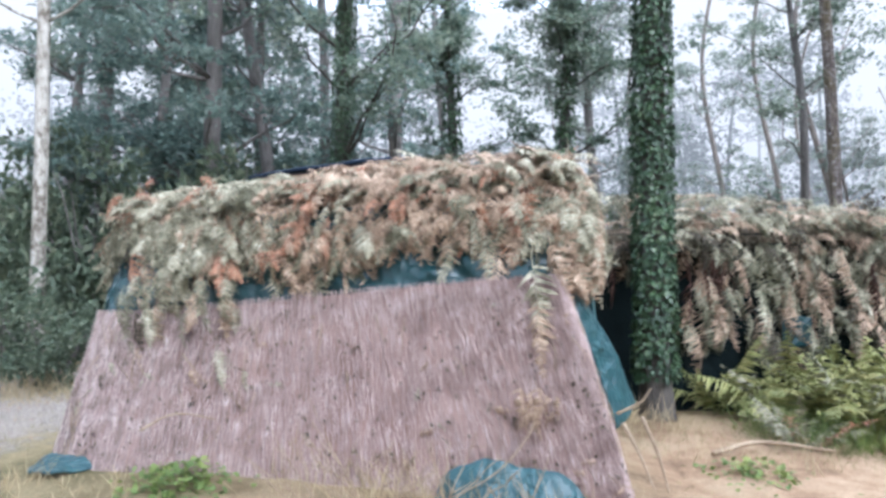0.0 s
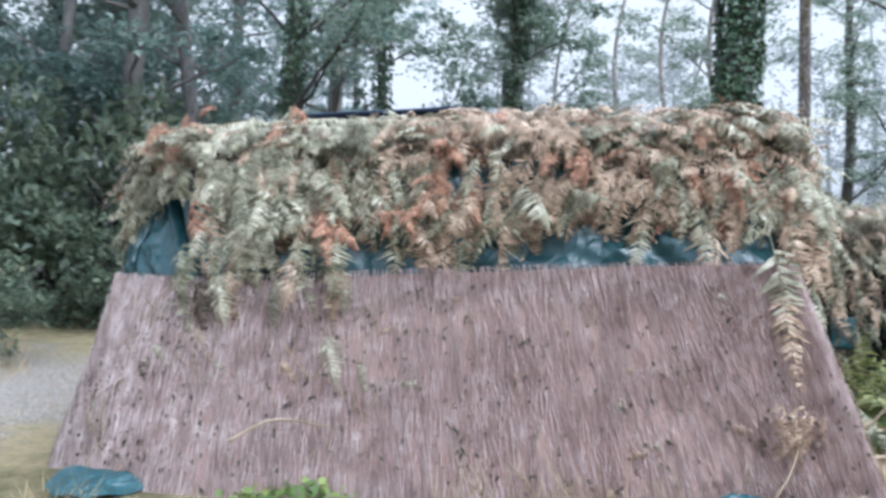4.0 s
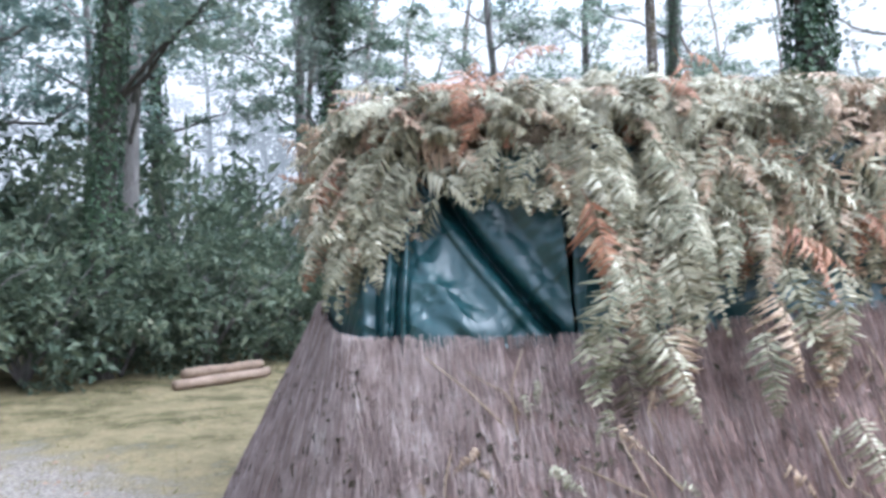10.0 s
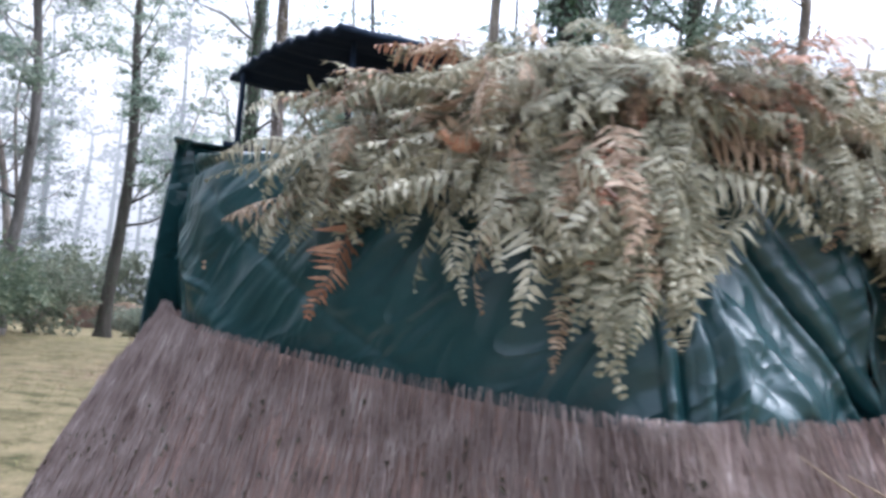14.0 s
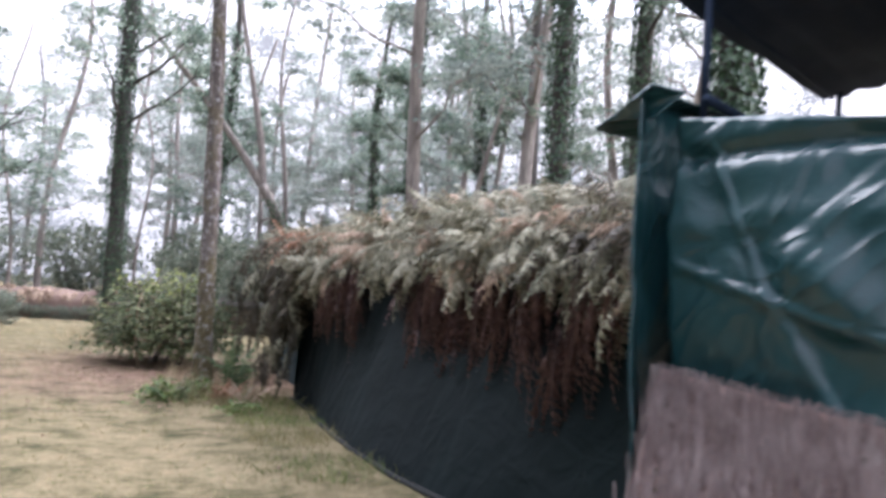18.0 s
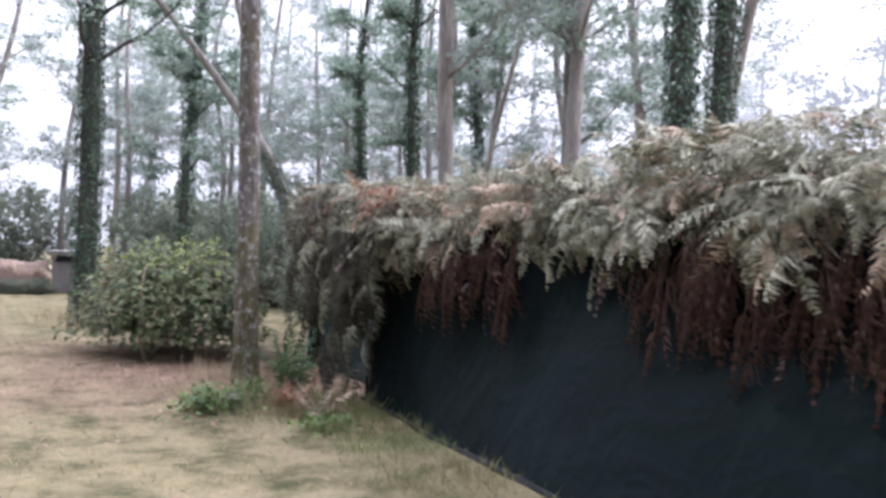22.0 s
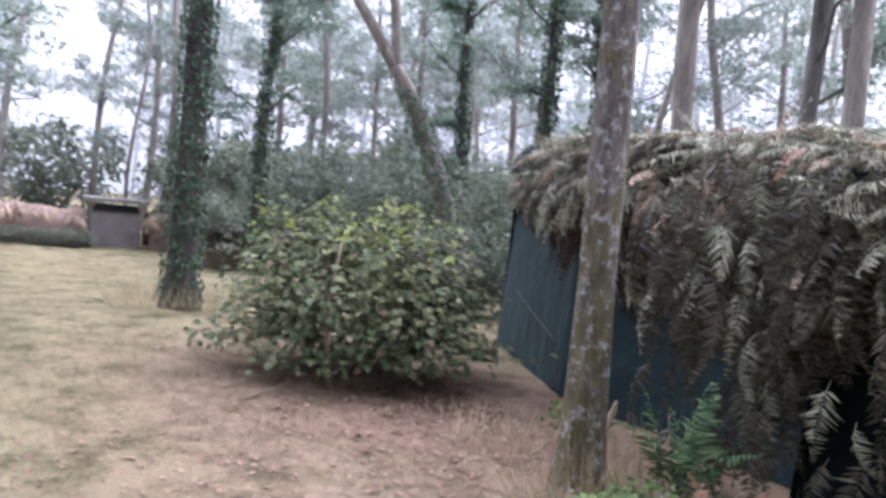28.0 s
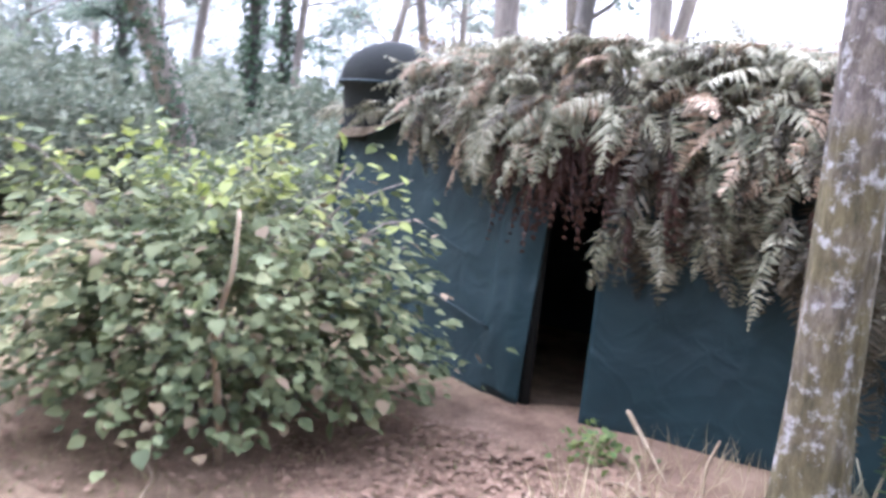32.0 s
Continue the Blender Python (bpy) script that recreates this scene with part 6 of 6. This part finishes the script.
def blades(x0, x1, y0, y1, n, keep, h=(0.025, 0.07)):
    c = np.stack([RNG.uniform(x0, x1, n), RNG.uniform(y0, y1, n)], 1)
    c = c[keep(c[:, 0], c[:, 1])]
    n = len(c)
    c = np.concatenate([c, gh(c[:, 0], c[:, 1])[:, None] - 0.008], 1)
    d = np.array([0, 0, 0.8]) + RNG.normal(0, 0.8, (n, 3)) * [1, 1, 0.2]
    return leaves(c, d, RNG.normal(0, 1, (n, 3)), RNG.uniform(*h, n), RNG.uniform(0.003, 0.006, n), 0.1, 0.03)


def off_huts(x, y):
    """Open ground: outside both huts."""
    a = (x > -3.1) & (x < 1.4) & (y > 3.8 + np.maximum(0, -x) * 0.3) & (y < 8.3)
    s = (x - 0.62) * -0.535 + (y - 7.62) * 0.845
    b = (s < 0.24) & (y > 7.6) & (x < 9.8) & (x > 0.4)
    return ~(a | b)


lawn = Bag().add(*blades(-7, 9, 2, 17, 42000, lambda x, y: off_huts(x, y) & (fbm(np.stack([x, y, 0 * x], 1), 1.1, 1.0) > -0.35)))
lawn.add(*blades(6, 18, 12, 22, 16000, off_huts, (0.03, 0.08)))
tagged(part("lawn_grass", lawn, GRASS, kind="stuff"), "short dry grass of the lawn", "grass")
n = 3600
c = np.concatenate([RNG.normal(0, 1, (n, 2)) * [1.7, 1.3] + [7.0, 13.6], RNG.normal(0, 1, (2000, 2)) * [0.75, 0.45] + [7.7, 12.75], RNG.uniform(0, 1, (350, 2)) * [14, 10] + [-5, 7], RNG.normal(0, 1, (500, 2)) * [1.2, 1.2] + [-4.6, 8.0]])
c = c[off_huts(c[:, 0], c[:, 1])]
n = len(c)
c = np.concatenate([c, gh(c[:, 0], c[:, 1])[:, None] + 0.02], 1)
tagged(part("fallen_leaves", scatter(Bag(), LEAF_P, c, rand_dirs(n, 0.95), np.array([0, 0, 1.0]) + RNG.normal(0, 0.12, (n, 3)), RNG.uniform(0.02, 0.048, n), np.zeros(n, int)), LITTER, kind="stuff"), "fallen brown leaves scattered on the ground", "leaf litter")

for x, y, n, h, r, m, lab, lay in [(0.2, 3.75, 160, 0.3, 0.4, STRAW, "pale straw stems at the foot of the heather mat", 0.8), (-0.25, 3.95, 160, 0.32, 0.35, STRAW, "pale straw stems at the foot of the heather mat", 0.8), (0.75, 3.6, 140, 0.24, 0.35, STRAW, "pale straw stems by the tarpaulin hem", 0.9), (-0.55, 4.12, 80, 0.42, 0.42, STRAW, "dry straw stems at the foot of the heather mat", 0.55), (0.05, 3.88, 70, 0.45, 0.45, STRAW, "dry straw stems at the foot of the heather mat", 0.55), (-2.0, 4.5, 90, 0.16, 0.3, STRAW, "short dry grass by the mat", 0.7),
                                 (-2.6, 4.75, 120, 0.2, 0.3, STRAW, "short dry grass by the tarpaulin hem", 0.5), (3.0, 6.3, 900, 0.4, 0.6, WEED, "yellow-green grass growing by the huts", 0.6), (3.9, 6.6, 1200, 0.4, 0.8, WEED, "yellow-green grass growing by the huts", 0.6), (2.2, 5.9, 420, 0.2, 0.8, STRAW, "dry straw tussock", 0.6), (1.5, 6.6, 300, 0.35, 0.5, STRAW, "dry debris at the foot of the ivy tree", 0.9),
                                 (5.8, 11.7, 240, 0.24, 0.45, WEED, "rank green grass at the hut corner", 0.6), (5.4, 11.2, 220, 0.3, 0.4, GRASS, "rough grass along the tarpaulin wall", 0.6), (6.0, 11.98, 160, 0.5, 0.3, STRAW, "dry grass at the foot of the tree", 0.5), (6.9, 11.75, 70, 0.26, 0.4, STRAW, "dry stems by the tarpaulin wall", 0.6), (6.9, 11.95, 50, 0.3, 0.35, STRAW, "yellowing weeds by the tree", 0.6), (6.55, 12.6, 120, 0.36, 0.3, STRAW, "dry straw grass beside the mossy tree", 0.5), (5.6, 12.3, 200, 0.34, 0.35, STRAW, "dry straw grass at the foot of the mossy tree", 0.6), (5.5, 11.6, 200, 0.3, 0.4, STRAW, "dry grass under the hanging thatch", 0.7), (5.1, 11.75, 200, 0.22, 0.35, GRASS, "tufty grass at the hut corner", 0.7), (-4.3, 8.6, 260, 0.4, 0.6, STRAW, "dry tan undergrowth beside the gravel", 0.7), (-4.9, 9.0, 260, 0.4, 0.6, STRAW, "dry tan undergrowth beside the gravel", 0.7),
                                 (10.9, 16.2, 420, 0.5, 0.7, STRAW, "dry grass round the ivy tree", 0.5), (3.4, 10.25, 260, 0.16, 0.6, GRASS, "tufty grass along the tarpaulin wall", 0.7), (2.1, 9.65, 260, 0.16, 0.6, GRASS, "tufty grass along the tarpaulin wall", 0.7), (4.7, 10.8, 420, 0.2, 0.5, GRASS, "tufty grass along the tarpaulin wall", 0.7), (3.1, 10.15, 420, 0.13, 0.4, GRASS, "green grass at the foot of the tarpaulin wall", 0.8), (2.1, 9.55, 320, 0.12, 0.4, WEED, "green grass at the foot of the tarpaulin wall", 0.8), (4.1, 10.55, 420, 0.14, 0.45, WEED, "green grass at the foot of the tarpaulin wall", 0.8), (5.2, 11.1, 300, 0.18, 0.4, WEED, "green grass at the foot of the tarpaulin wall", 0.8)]:
    tuft("grass_tuft", x, y, n, h, r, m, lab, lay=lay)


def weed_clump(x, y, rad, h, n, label, mat=None):
    c = np.stack([x + rad * RNG.normal(0, 0.5, n), y + rad * RNG.normal(0, 0.5, n)], 1)
    z = gh(c[:, 0], c[:, 1]) + RNG.uniform(0.02, 1.0, n) * h * np.exp(-((c[:, 0] - x) ** 2 + (c[:, 1] - y) ** 2) / rad ** 2)
    c = np.concatenate([c, z[:, None]], 1)
    e = thing("weed_clump", (x, y, gz(x, y)), label, "weed")
    part("foliage", scatter(Bag(), LEAF_P, c, rand_dirs(n, 0.5), np.array([0, 0, 1.0]) + RNG.normal(0, 0.4, (n, 3)), RNG.uniform(0.03, 0.06, n), np.zeros(n, int)), mat or WEED, e, "small green leaves", kind="stuff")
    for k in range(5):
        a = RNG.uniform(0, 6.28)
        part("stem", Bag().add(*tube([(x, y, gz(x, y) - 0.01), (x + 0.5 * rad * math.cos(a), y + 0.5 * rad * math.sin(a), gz(x, y) + 0.6 * h)], [0.004, 0.002], 5)), TWIG, e, smooth=True)


weed_clump(-1.45, 4.5, 0.34, 0.14, 420, "low green weed at the foot of the heather mat")
weed_clump(3.4, 6.9, 0.8, 0.75, 1500, "mound of yellow-green weed among the bracken", FERN_YELLOW)
weed_clump(4.2, 7.1, 0.7, 0.7, 900, "mound of yellow-green weed beside the long hut", FERN_YELLOW)
weed_clump(2.0, 5.2, 0.3, 0.1, 160, "low green weed on the bare ground")
weed_clump(5.25, 12.25, 0.3, 0.26, 420, "low green weed at the foot of the mossy tree")
weed_clump(5.5, 11.98, 0.26, 0.3, 260, "green weed among dying fern by the mossy tree")
weed_clump(4.75, 11.15, 0.3, 0.12, 220, "patch of low green weed by the tarpaulin wall")
weed_clump(7.35, 12.08, 0.18, 0.2, 120, "yellow-green weed beside the mossy tree")


def dry_plant(x, y, n, h):
    """A fan of thin bare stems with short side twigs."""
    e = thing("dry_plant", (x, y, gz(x, y)), "fan of thin dry bare stems in front of the mat", "dry plant", "dry plants by the hut")
    for k in range(n):
        a = RNG.uniform(-1.0, 1.0)
        L = h * RNG.uniform(0.55, 1.1)
        p0 = np.array([x + RNG.normal(0, 0.06), y + RNG.normal(0, 0.06), gz(x, y) - 0.01])
        d = np.array([math.sin(a) * 0.9, RNG.normal(0, 0.15), math.cos(a)])
        q = [p0 + d * L * t + np.array([0, 0, -0.12 * L * abs(a) * t * t]) + RNG.normal(0, 0.008, 3) * t for t in np.linspace(0, 1, 7)]
        b = Bag().add(*tube(q, np.linspace(0.0042, 0.0018, 7), 5))
        for j in range(3):
            m = int(RNG.integers(2, 6))
            b.add(*tube([q[m], q[m] + (d + RNG.normal(0, 0.5, 3)) * L * 0.22], [0.0024, 0.0012], 4))
        part("stem", b, TWIG, e, smooth=True)


dry_plant(-0.32, 4.02, 9, 0.55)
dry_plant(0.05, 3.86, 9, 0.6)
dry_plant(-0.62, 4.12, 6, 0.45)
dry_plant(0.42, 3.72, 5, 0.4)


def fern_plant(x, y, n, size, mats, label, spread=0.9):
    a = np.linspace(0, 2 * math.pi, n, endpoint=False) + RNG.uniform(0, 1, n)
    base = np.tile([x, y, gz(x, y)], (n, 1)) + RNG.normal(0, 0.05, (n, 3)) * [1, 1, 0]
    d = np.stack([np.cos(a) * spread, np.sin(a) * spread, RNG.uniform(0.7, 1.3, n)], 1)
    e = thing("fern_plant", (x, y, gz(x, y)), label, "fern", "living ferns")
    frond_parts(e, "frond", FRONDS, base, d, np.array([0, 0, 1.0]) + d * [-0.3, -0.3, 0], RNG.uniform(0.7, 1.1, n) * size, RNG.integers(0, len(mats), n), mats)


fern_plant(3.1, 7.20, 12, 1.08, [FERN_YELLOW, FERN_OLIVE], "green bracken growing between the two huts")
fern_plant(3.8, 7.60, 11, 1.10, [FERN_OLIVE, FERN_YELLOW], "green bracken growing between the two huts")
fern_plant(3.4, 6.60, 13, 0.79, [FERN_YELLOW, FERN_OLIVE], "yellow-green bracken in front of the long hut")
fern_plant(4.3, 7.00, 13, 0.86, [FERN_YELLOW, FERN_YELLOW, FERN_TAN], "yellow-green bracken in front of the long hut")
fern_plant(2.7, 6.0, 11, 0.56, [FERN_OLIVE, FERN_RUST], "small browning fern by the reed hut")
fern_plant(5.2, 11.3, 8, 0.45, [FERN_OLIVE, FERN_TAN], "drooping fern against the tarpaulin wall")
fern_plant(5.89, 11.72, 7, 0.72, [FERN_LIVE], "upright green fern by the mossy tree", 0.3)
fern_plant(5.3, 12.2, 9, 0.4, [FERN_LIVE, FERN_OLIVE], "small green fern at the foot of the mossy tree")
fern_plant(3.5, 6.40, 15, 1.08, [FERN_YELLOW, FERN_YELLOW, FERN_OLIVE], "yellow-green bracken in front of the long hut")
fern_plant(4.0, 6.65, 15, 1.10, [FERN_YELLOW, FERN_YELLOW, FERN_TAN], "yellow-green bracken in front of the long hut")
fern_plant(3.2, 6.90, 13, 1.01, [FERN_YELLOW], "yellow-green bracken in front of the long hut")
fern_plant(2.6, 7.50, 10, 0.86, [FERN_YELLOW], "green bracken growing between the two huts")
fern_plant(5.42, 11.62, 11, 0.36, [FERN_RUST, FERN_RUST, FERN_TAN], "rusty dying fern at the corner of the long hut")

# ---- loose things ----
for x, y, dz, a, L in ((-0.62, 12.75, 0.0, 24, 1.35), (-0.5, 12.92, 0.0, 22, 1.25), (-0.58, 12.83, 0.10, 26, 1.2)):
    m = pose(x, y, gz(x, y) + dz, 0, 0, a)
    q = [np.array(m @ Vector((L * (t - 0.5), 0.01 * math.sin(9 * t), 0.062))) for t in np.linspace(0, 1, 7)]
    tagged(part("log", Bag().add(*tube(q, 0.06, 9, 0.05)), WOOD, smooth=True), "cut pale log lying stacked on the grass", "log", "logs on the grass")
for pts, r in (([(7.55, 11.7, 0.16), (7.3, 11.8, 0.1), (7.0, 11.92, 0.02)], 0.016), ([(6.75, 11.95, 0.03), (6.8, 11.9, 0.16), (6.78, 11.86, 0.3)], 0.012), ([(6.9, 12.15, 0.02), (7.2, 11.95, 0.05), (7.6, 11.9, 0.03)], 0.009), ([(6.5, 12.4, 0.02), (6.9, 12.2, 0.06), (7.1, 12.25, 0.02)], 0.008), ([(1.9, 5.6, 0.24), (2.3, 5.75, 0.28), (2.8, 5.7, 0.22)], 0.02), ([(7.1, 14.3, 0.02), (7.5, 14.1, 0.05), (7.9, 14.15, 0.03)], 0.008)):
    t = part("stick", Bag().add(*tube(curve_pts(pts, 14), np.linspace(r, r * 0.5, 14), 6, 0.08)), TWIG, None, "", True)
    tagged(t, "dry fallen stick on the ground", "stick", "fallen sticks")

# ---- the far low hut across the lawn ----
far = thing("far_hut", (22.75, 22.0, gz(22.75, 22.0)), "low distant hut of dry bracken with a grey box", "hut")
ux, uy = np.array([0.46, -0.888]), np.array([-0.888, -0.46])
for s0, s1, hgt in ((-7.5, -0.7, 1.0), (0.9, 4.5, 0.95)):
    n = 60
    uu, vv = np.meshgrid(np.linspace(s0, s1, n), np.linspace(0, math.pi, 12), indexing="ij")
    xy = np.array([22.95, 22.25]) + ux * uu[..., None] - uy * (0.9 * np.cos(vv))[..., None]
    z = gh(xy[..., 0], xy[..., 1]) - 0.05 + hgt * np.sin(vv) ** 0.5 * (1 + 0.08 * fbm(np.concatenate([xy, xy[..., :1] * 0], -1), 2.5))
    part("bracken_bank", Bag().add(np.concatenate([xy, z[..., None]], -1).reshape(-1, 3), grid_faces(n, 12)), HEAP_PINK, far, "long heap of pinkish dry bracken", True)
    m = 90
    u = RNG.uniform(s0, s1, m)
    b0 = np.array([22.95, 22.25]) + ux * u[:, None] + uy * RNG.uniform(0.2, 0.8, m)[:, None]
    b0 = np.concatenate([b0, (gh(b0[:, 0], b0[:, 1]) + hgt * RNG.uniform(0.7, 1.0, m))[:, None]], 1)
    part("thatch", scatter(Bag(), DRY, b0, np.array([*uy, -0.3]) + RNG.normal(0, 0.4, (m, 3)), np.array([*uy, 1.0]) + RNG.normal(0, 0.2, (m, 3)), RNG.uniform(0.6, 0.9, m), np.zeros(m, int)), FERN_TAN, far, "dry bracken fringe", kind="stuff")
# a second low bank with a slab on it, nearer
low_bank = thing("low_shelter", (19.0, 16.7, gz(19.0, 16.7)), "low distant shelter of brown bracken under a dark slab", "shelter")
n = 40
uu, vv = np.meshgrid(np.linspace(-1.9, 1.9, n), np.linspace(0, math.pi, 10), indexing="ij")
xy = np.array([19.3, 16.7]) + np.array([0.26, 0.966]) * uu[..., None] + np.array([0.966, -0.26]) * (-0.6 * np.cos(vv))[..., None]
z = gh(xy[..., 0], xy[..., 1]) - 0.05 + 0.85 * np.sin(vv) ** 0.5 * (1 + 0.1 * fbm(np.concatenate([xy, xy[..., :1] * 0], -1), 2.5))
part("bracken_bank", Bag().add(np.concatenate([xy, z[..., None]], -1).reshape(-1, 3), grid_faces(n, 10)), LITTER_ROOF, low_bank, "bank of brown bracken", True)
part("roof_slab", Bag().add(*box((4.0, 1.3, 0.07), pose(19.2, 16.7, 0.40, 0, 1.5, 75))), BARK_DARK, low_bank, "thin dark slab")
bx = pose(22.7, 22.05, gz(22.7, 22.05) - 0.03, 0, 0, math.degrees(math.atan2(ux[1], ux[0])))
part("box_wall", Bag().add(*box((1.25, 0.9, 1.12), bx)), surf("grey_brown_boards", [(0.0, (0.12, 0.1, 0.095)), (1.0, (0.27, 0.24, 0.23))], 3, 30, 0.9, 0.3), far, "grey-brown box front")
part("box_roof", Bag().add(*box((1.6, 1.2, 0.09), bx @ pose(0, 0, 1.20))), BARK_DARK, far, "flat dark roof slab")
# A solid dark strip on the box front, nothing is cut out.
part("box_opening", Bag().add(*box((1.1, 0.05, 0.18), bx @ pose(0, -0.47, 0.96))), SHADE_CLOTH, far, "dark strip under the roof")
for sx in (-0.55, 0.55):
    part("roof_post", Bag().add(*tube([np.array(bx @ Vector((sx, -0.5, 1.05))), np.array(bx @ Vector((sx, -0.5, 1.22)))], 0.04, 6)), WOOD, far, "short roof post", True)
for k in range(9):
    q = np.array([22.75, 21.65]) + ux * (-6.5 + k * 0.75 if k < 8 else 2.0) + uy * 0.8
    shrub(float(q[0]), float(q[1]), 0.42, 0.32, "low grey-green weeds in front of the far hut")

# ---- pale misty wood in the far distance, its fog put in as glow ----
def fog_glow(name, stops, z1, grain=0.0):
    """Glow in place of fog: haze as emitted colour by height, with a faint unevenness."""
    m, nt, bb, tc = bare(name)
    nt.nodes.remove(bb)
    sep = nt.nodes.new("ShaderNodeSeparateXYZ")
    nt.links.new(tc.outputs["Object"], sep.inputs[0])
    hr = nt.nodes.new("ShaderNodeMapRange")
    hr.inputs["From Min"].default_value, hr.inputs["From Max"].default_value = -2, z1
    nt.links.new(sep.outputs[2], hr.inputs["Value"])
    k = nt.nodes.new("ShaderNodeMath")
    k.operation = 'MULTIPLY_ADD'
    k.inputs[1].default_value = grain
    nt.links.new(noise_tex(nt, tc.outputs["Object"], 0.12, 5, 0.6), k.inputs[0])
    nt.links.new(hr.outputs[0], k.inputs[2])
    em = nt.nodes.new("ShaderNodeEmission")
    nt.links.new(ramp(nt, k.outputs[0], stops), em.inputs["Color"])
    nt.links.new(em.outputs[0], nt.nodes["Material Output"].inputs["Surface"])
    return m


# The wall and the far trees emit their haze tones themselves.
FOG = fog_glow("glowing_fog_wall", [(0.1, (0.15, 0.15, 0.147)), (0.35, (0.225, 0.222, 0.216)), (0.65, (0.3, 0.293, 0.283)), (1.0, (0.32, 0.312, 0.3))], 30, 0.25)
MISTS = [fog_glow("fog_glow_tree_near", [(0.0, (0.05, 0.054, 0.052)), (1.0, (0.125, 0.127, 0.125))], 18), fog_glow("fog_glow_tree_far", [(0.0, (0.085, 0.089, 0.087)), (1.0, (0.19, 0.19, 0.187))], 22)]


def far_tree(bag, x, y, m):
    """A tree that shows only as a shape in the fog: trunk, limbs and ragged foliage."""
    h, r = RNG.uniform(13, 22), RNG.uniform(0.16, 0.34)
    lean, ph = RNG.normal(0, 0.05, 2), RNG.uniform(0, 6)
    t = np.linspace(0, 1, 8)
    p = np.stack([x + lean[0] * h * t + 0.5 * np.sin(4 * t + ph) * t, y + lean[1] * h * t, -1.5 + h * t], 1)
    bag.add(*tube(p, r * (1 - 0.75 * t), 5), m)
    c = []
    for k in range(int(RNG.integers(7, 14))):
        i = int(RNG.integers(2, 8))
        d = unit(RNG.normal(0, 1, (1, 3)) * [1, 1, 0.4] + [0, 0, 0.4])[0]
        w = np.array([p[i] + d * s for s in np.linspace(0, RNG.uniform(1.5, 4.0), 4)])
        bag.add(*tube(w, [r * 0.3, r * 0.22, r * 0.14, 0.03], 4), m)
        c += [*w[1:]]
    c = np.repeat(np.array(c), 16, 0)
    n = len(c)
    c = c + RNG.normal(0, 1, (n, 3)) * [0.75, 0.75, 0.3]
    bag.add(*leaves(c, rand_dirs(n, 0.4), np.array([0, 0, 1.0]) + RNG.normal(0, 0.6, (n, 3)), RNG.uniform(0.3, 0.65, n), RNG.uniform(0.2, 0.4, n)), m)


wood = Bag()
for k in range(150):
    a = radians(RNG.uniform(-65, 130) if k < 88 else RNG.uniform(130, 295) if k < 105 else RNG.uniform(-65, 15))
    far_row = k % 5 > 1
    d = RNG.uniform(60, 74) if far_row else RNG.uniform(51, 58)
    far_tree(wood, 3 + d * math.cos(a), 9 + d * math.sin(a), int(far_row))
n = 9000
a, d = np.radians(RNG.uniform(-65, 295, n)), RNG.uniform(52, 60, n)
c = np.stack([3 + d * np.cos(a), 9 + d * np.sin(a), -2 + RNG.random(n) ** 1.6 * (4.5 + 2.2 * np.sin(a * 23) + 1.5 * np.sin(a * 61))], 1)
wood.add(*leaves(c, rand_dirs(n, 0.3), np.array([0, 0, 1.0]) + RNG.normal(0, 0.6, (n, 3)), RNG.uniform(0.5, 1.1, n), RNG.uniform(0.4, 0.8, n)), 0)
tagged(part("backdrop", wood, MISTS, kind="structure"), "far trees with fog haze in their glowing colour", "backdrop")
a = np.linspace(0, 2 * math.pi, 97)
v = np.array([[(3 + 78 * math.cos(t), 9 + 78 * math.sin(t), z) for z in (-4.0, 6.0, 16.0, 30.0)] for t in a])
tagged(part("backdrop", Bag().add(v.reshape(-1, 3), grid_faces(97, 4)), FOG, kind="structure"), "glowing wall in place of the fog behind the wood", "backdrop")
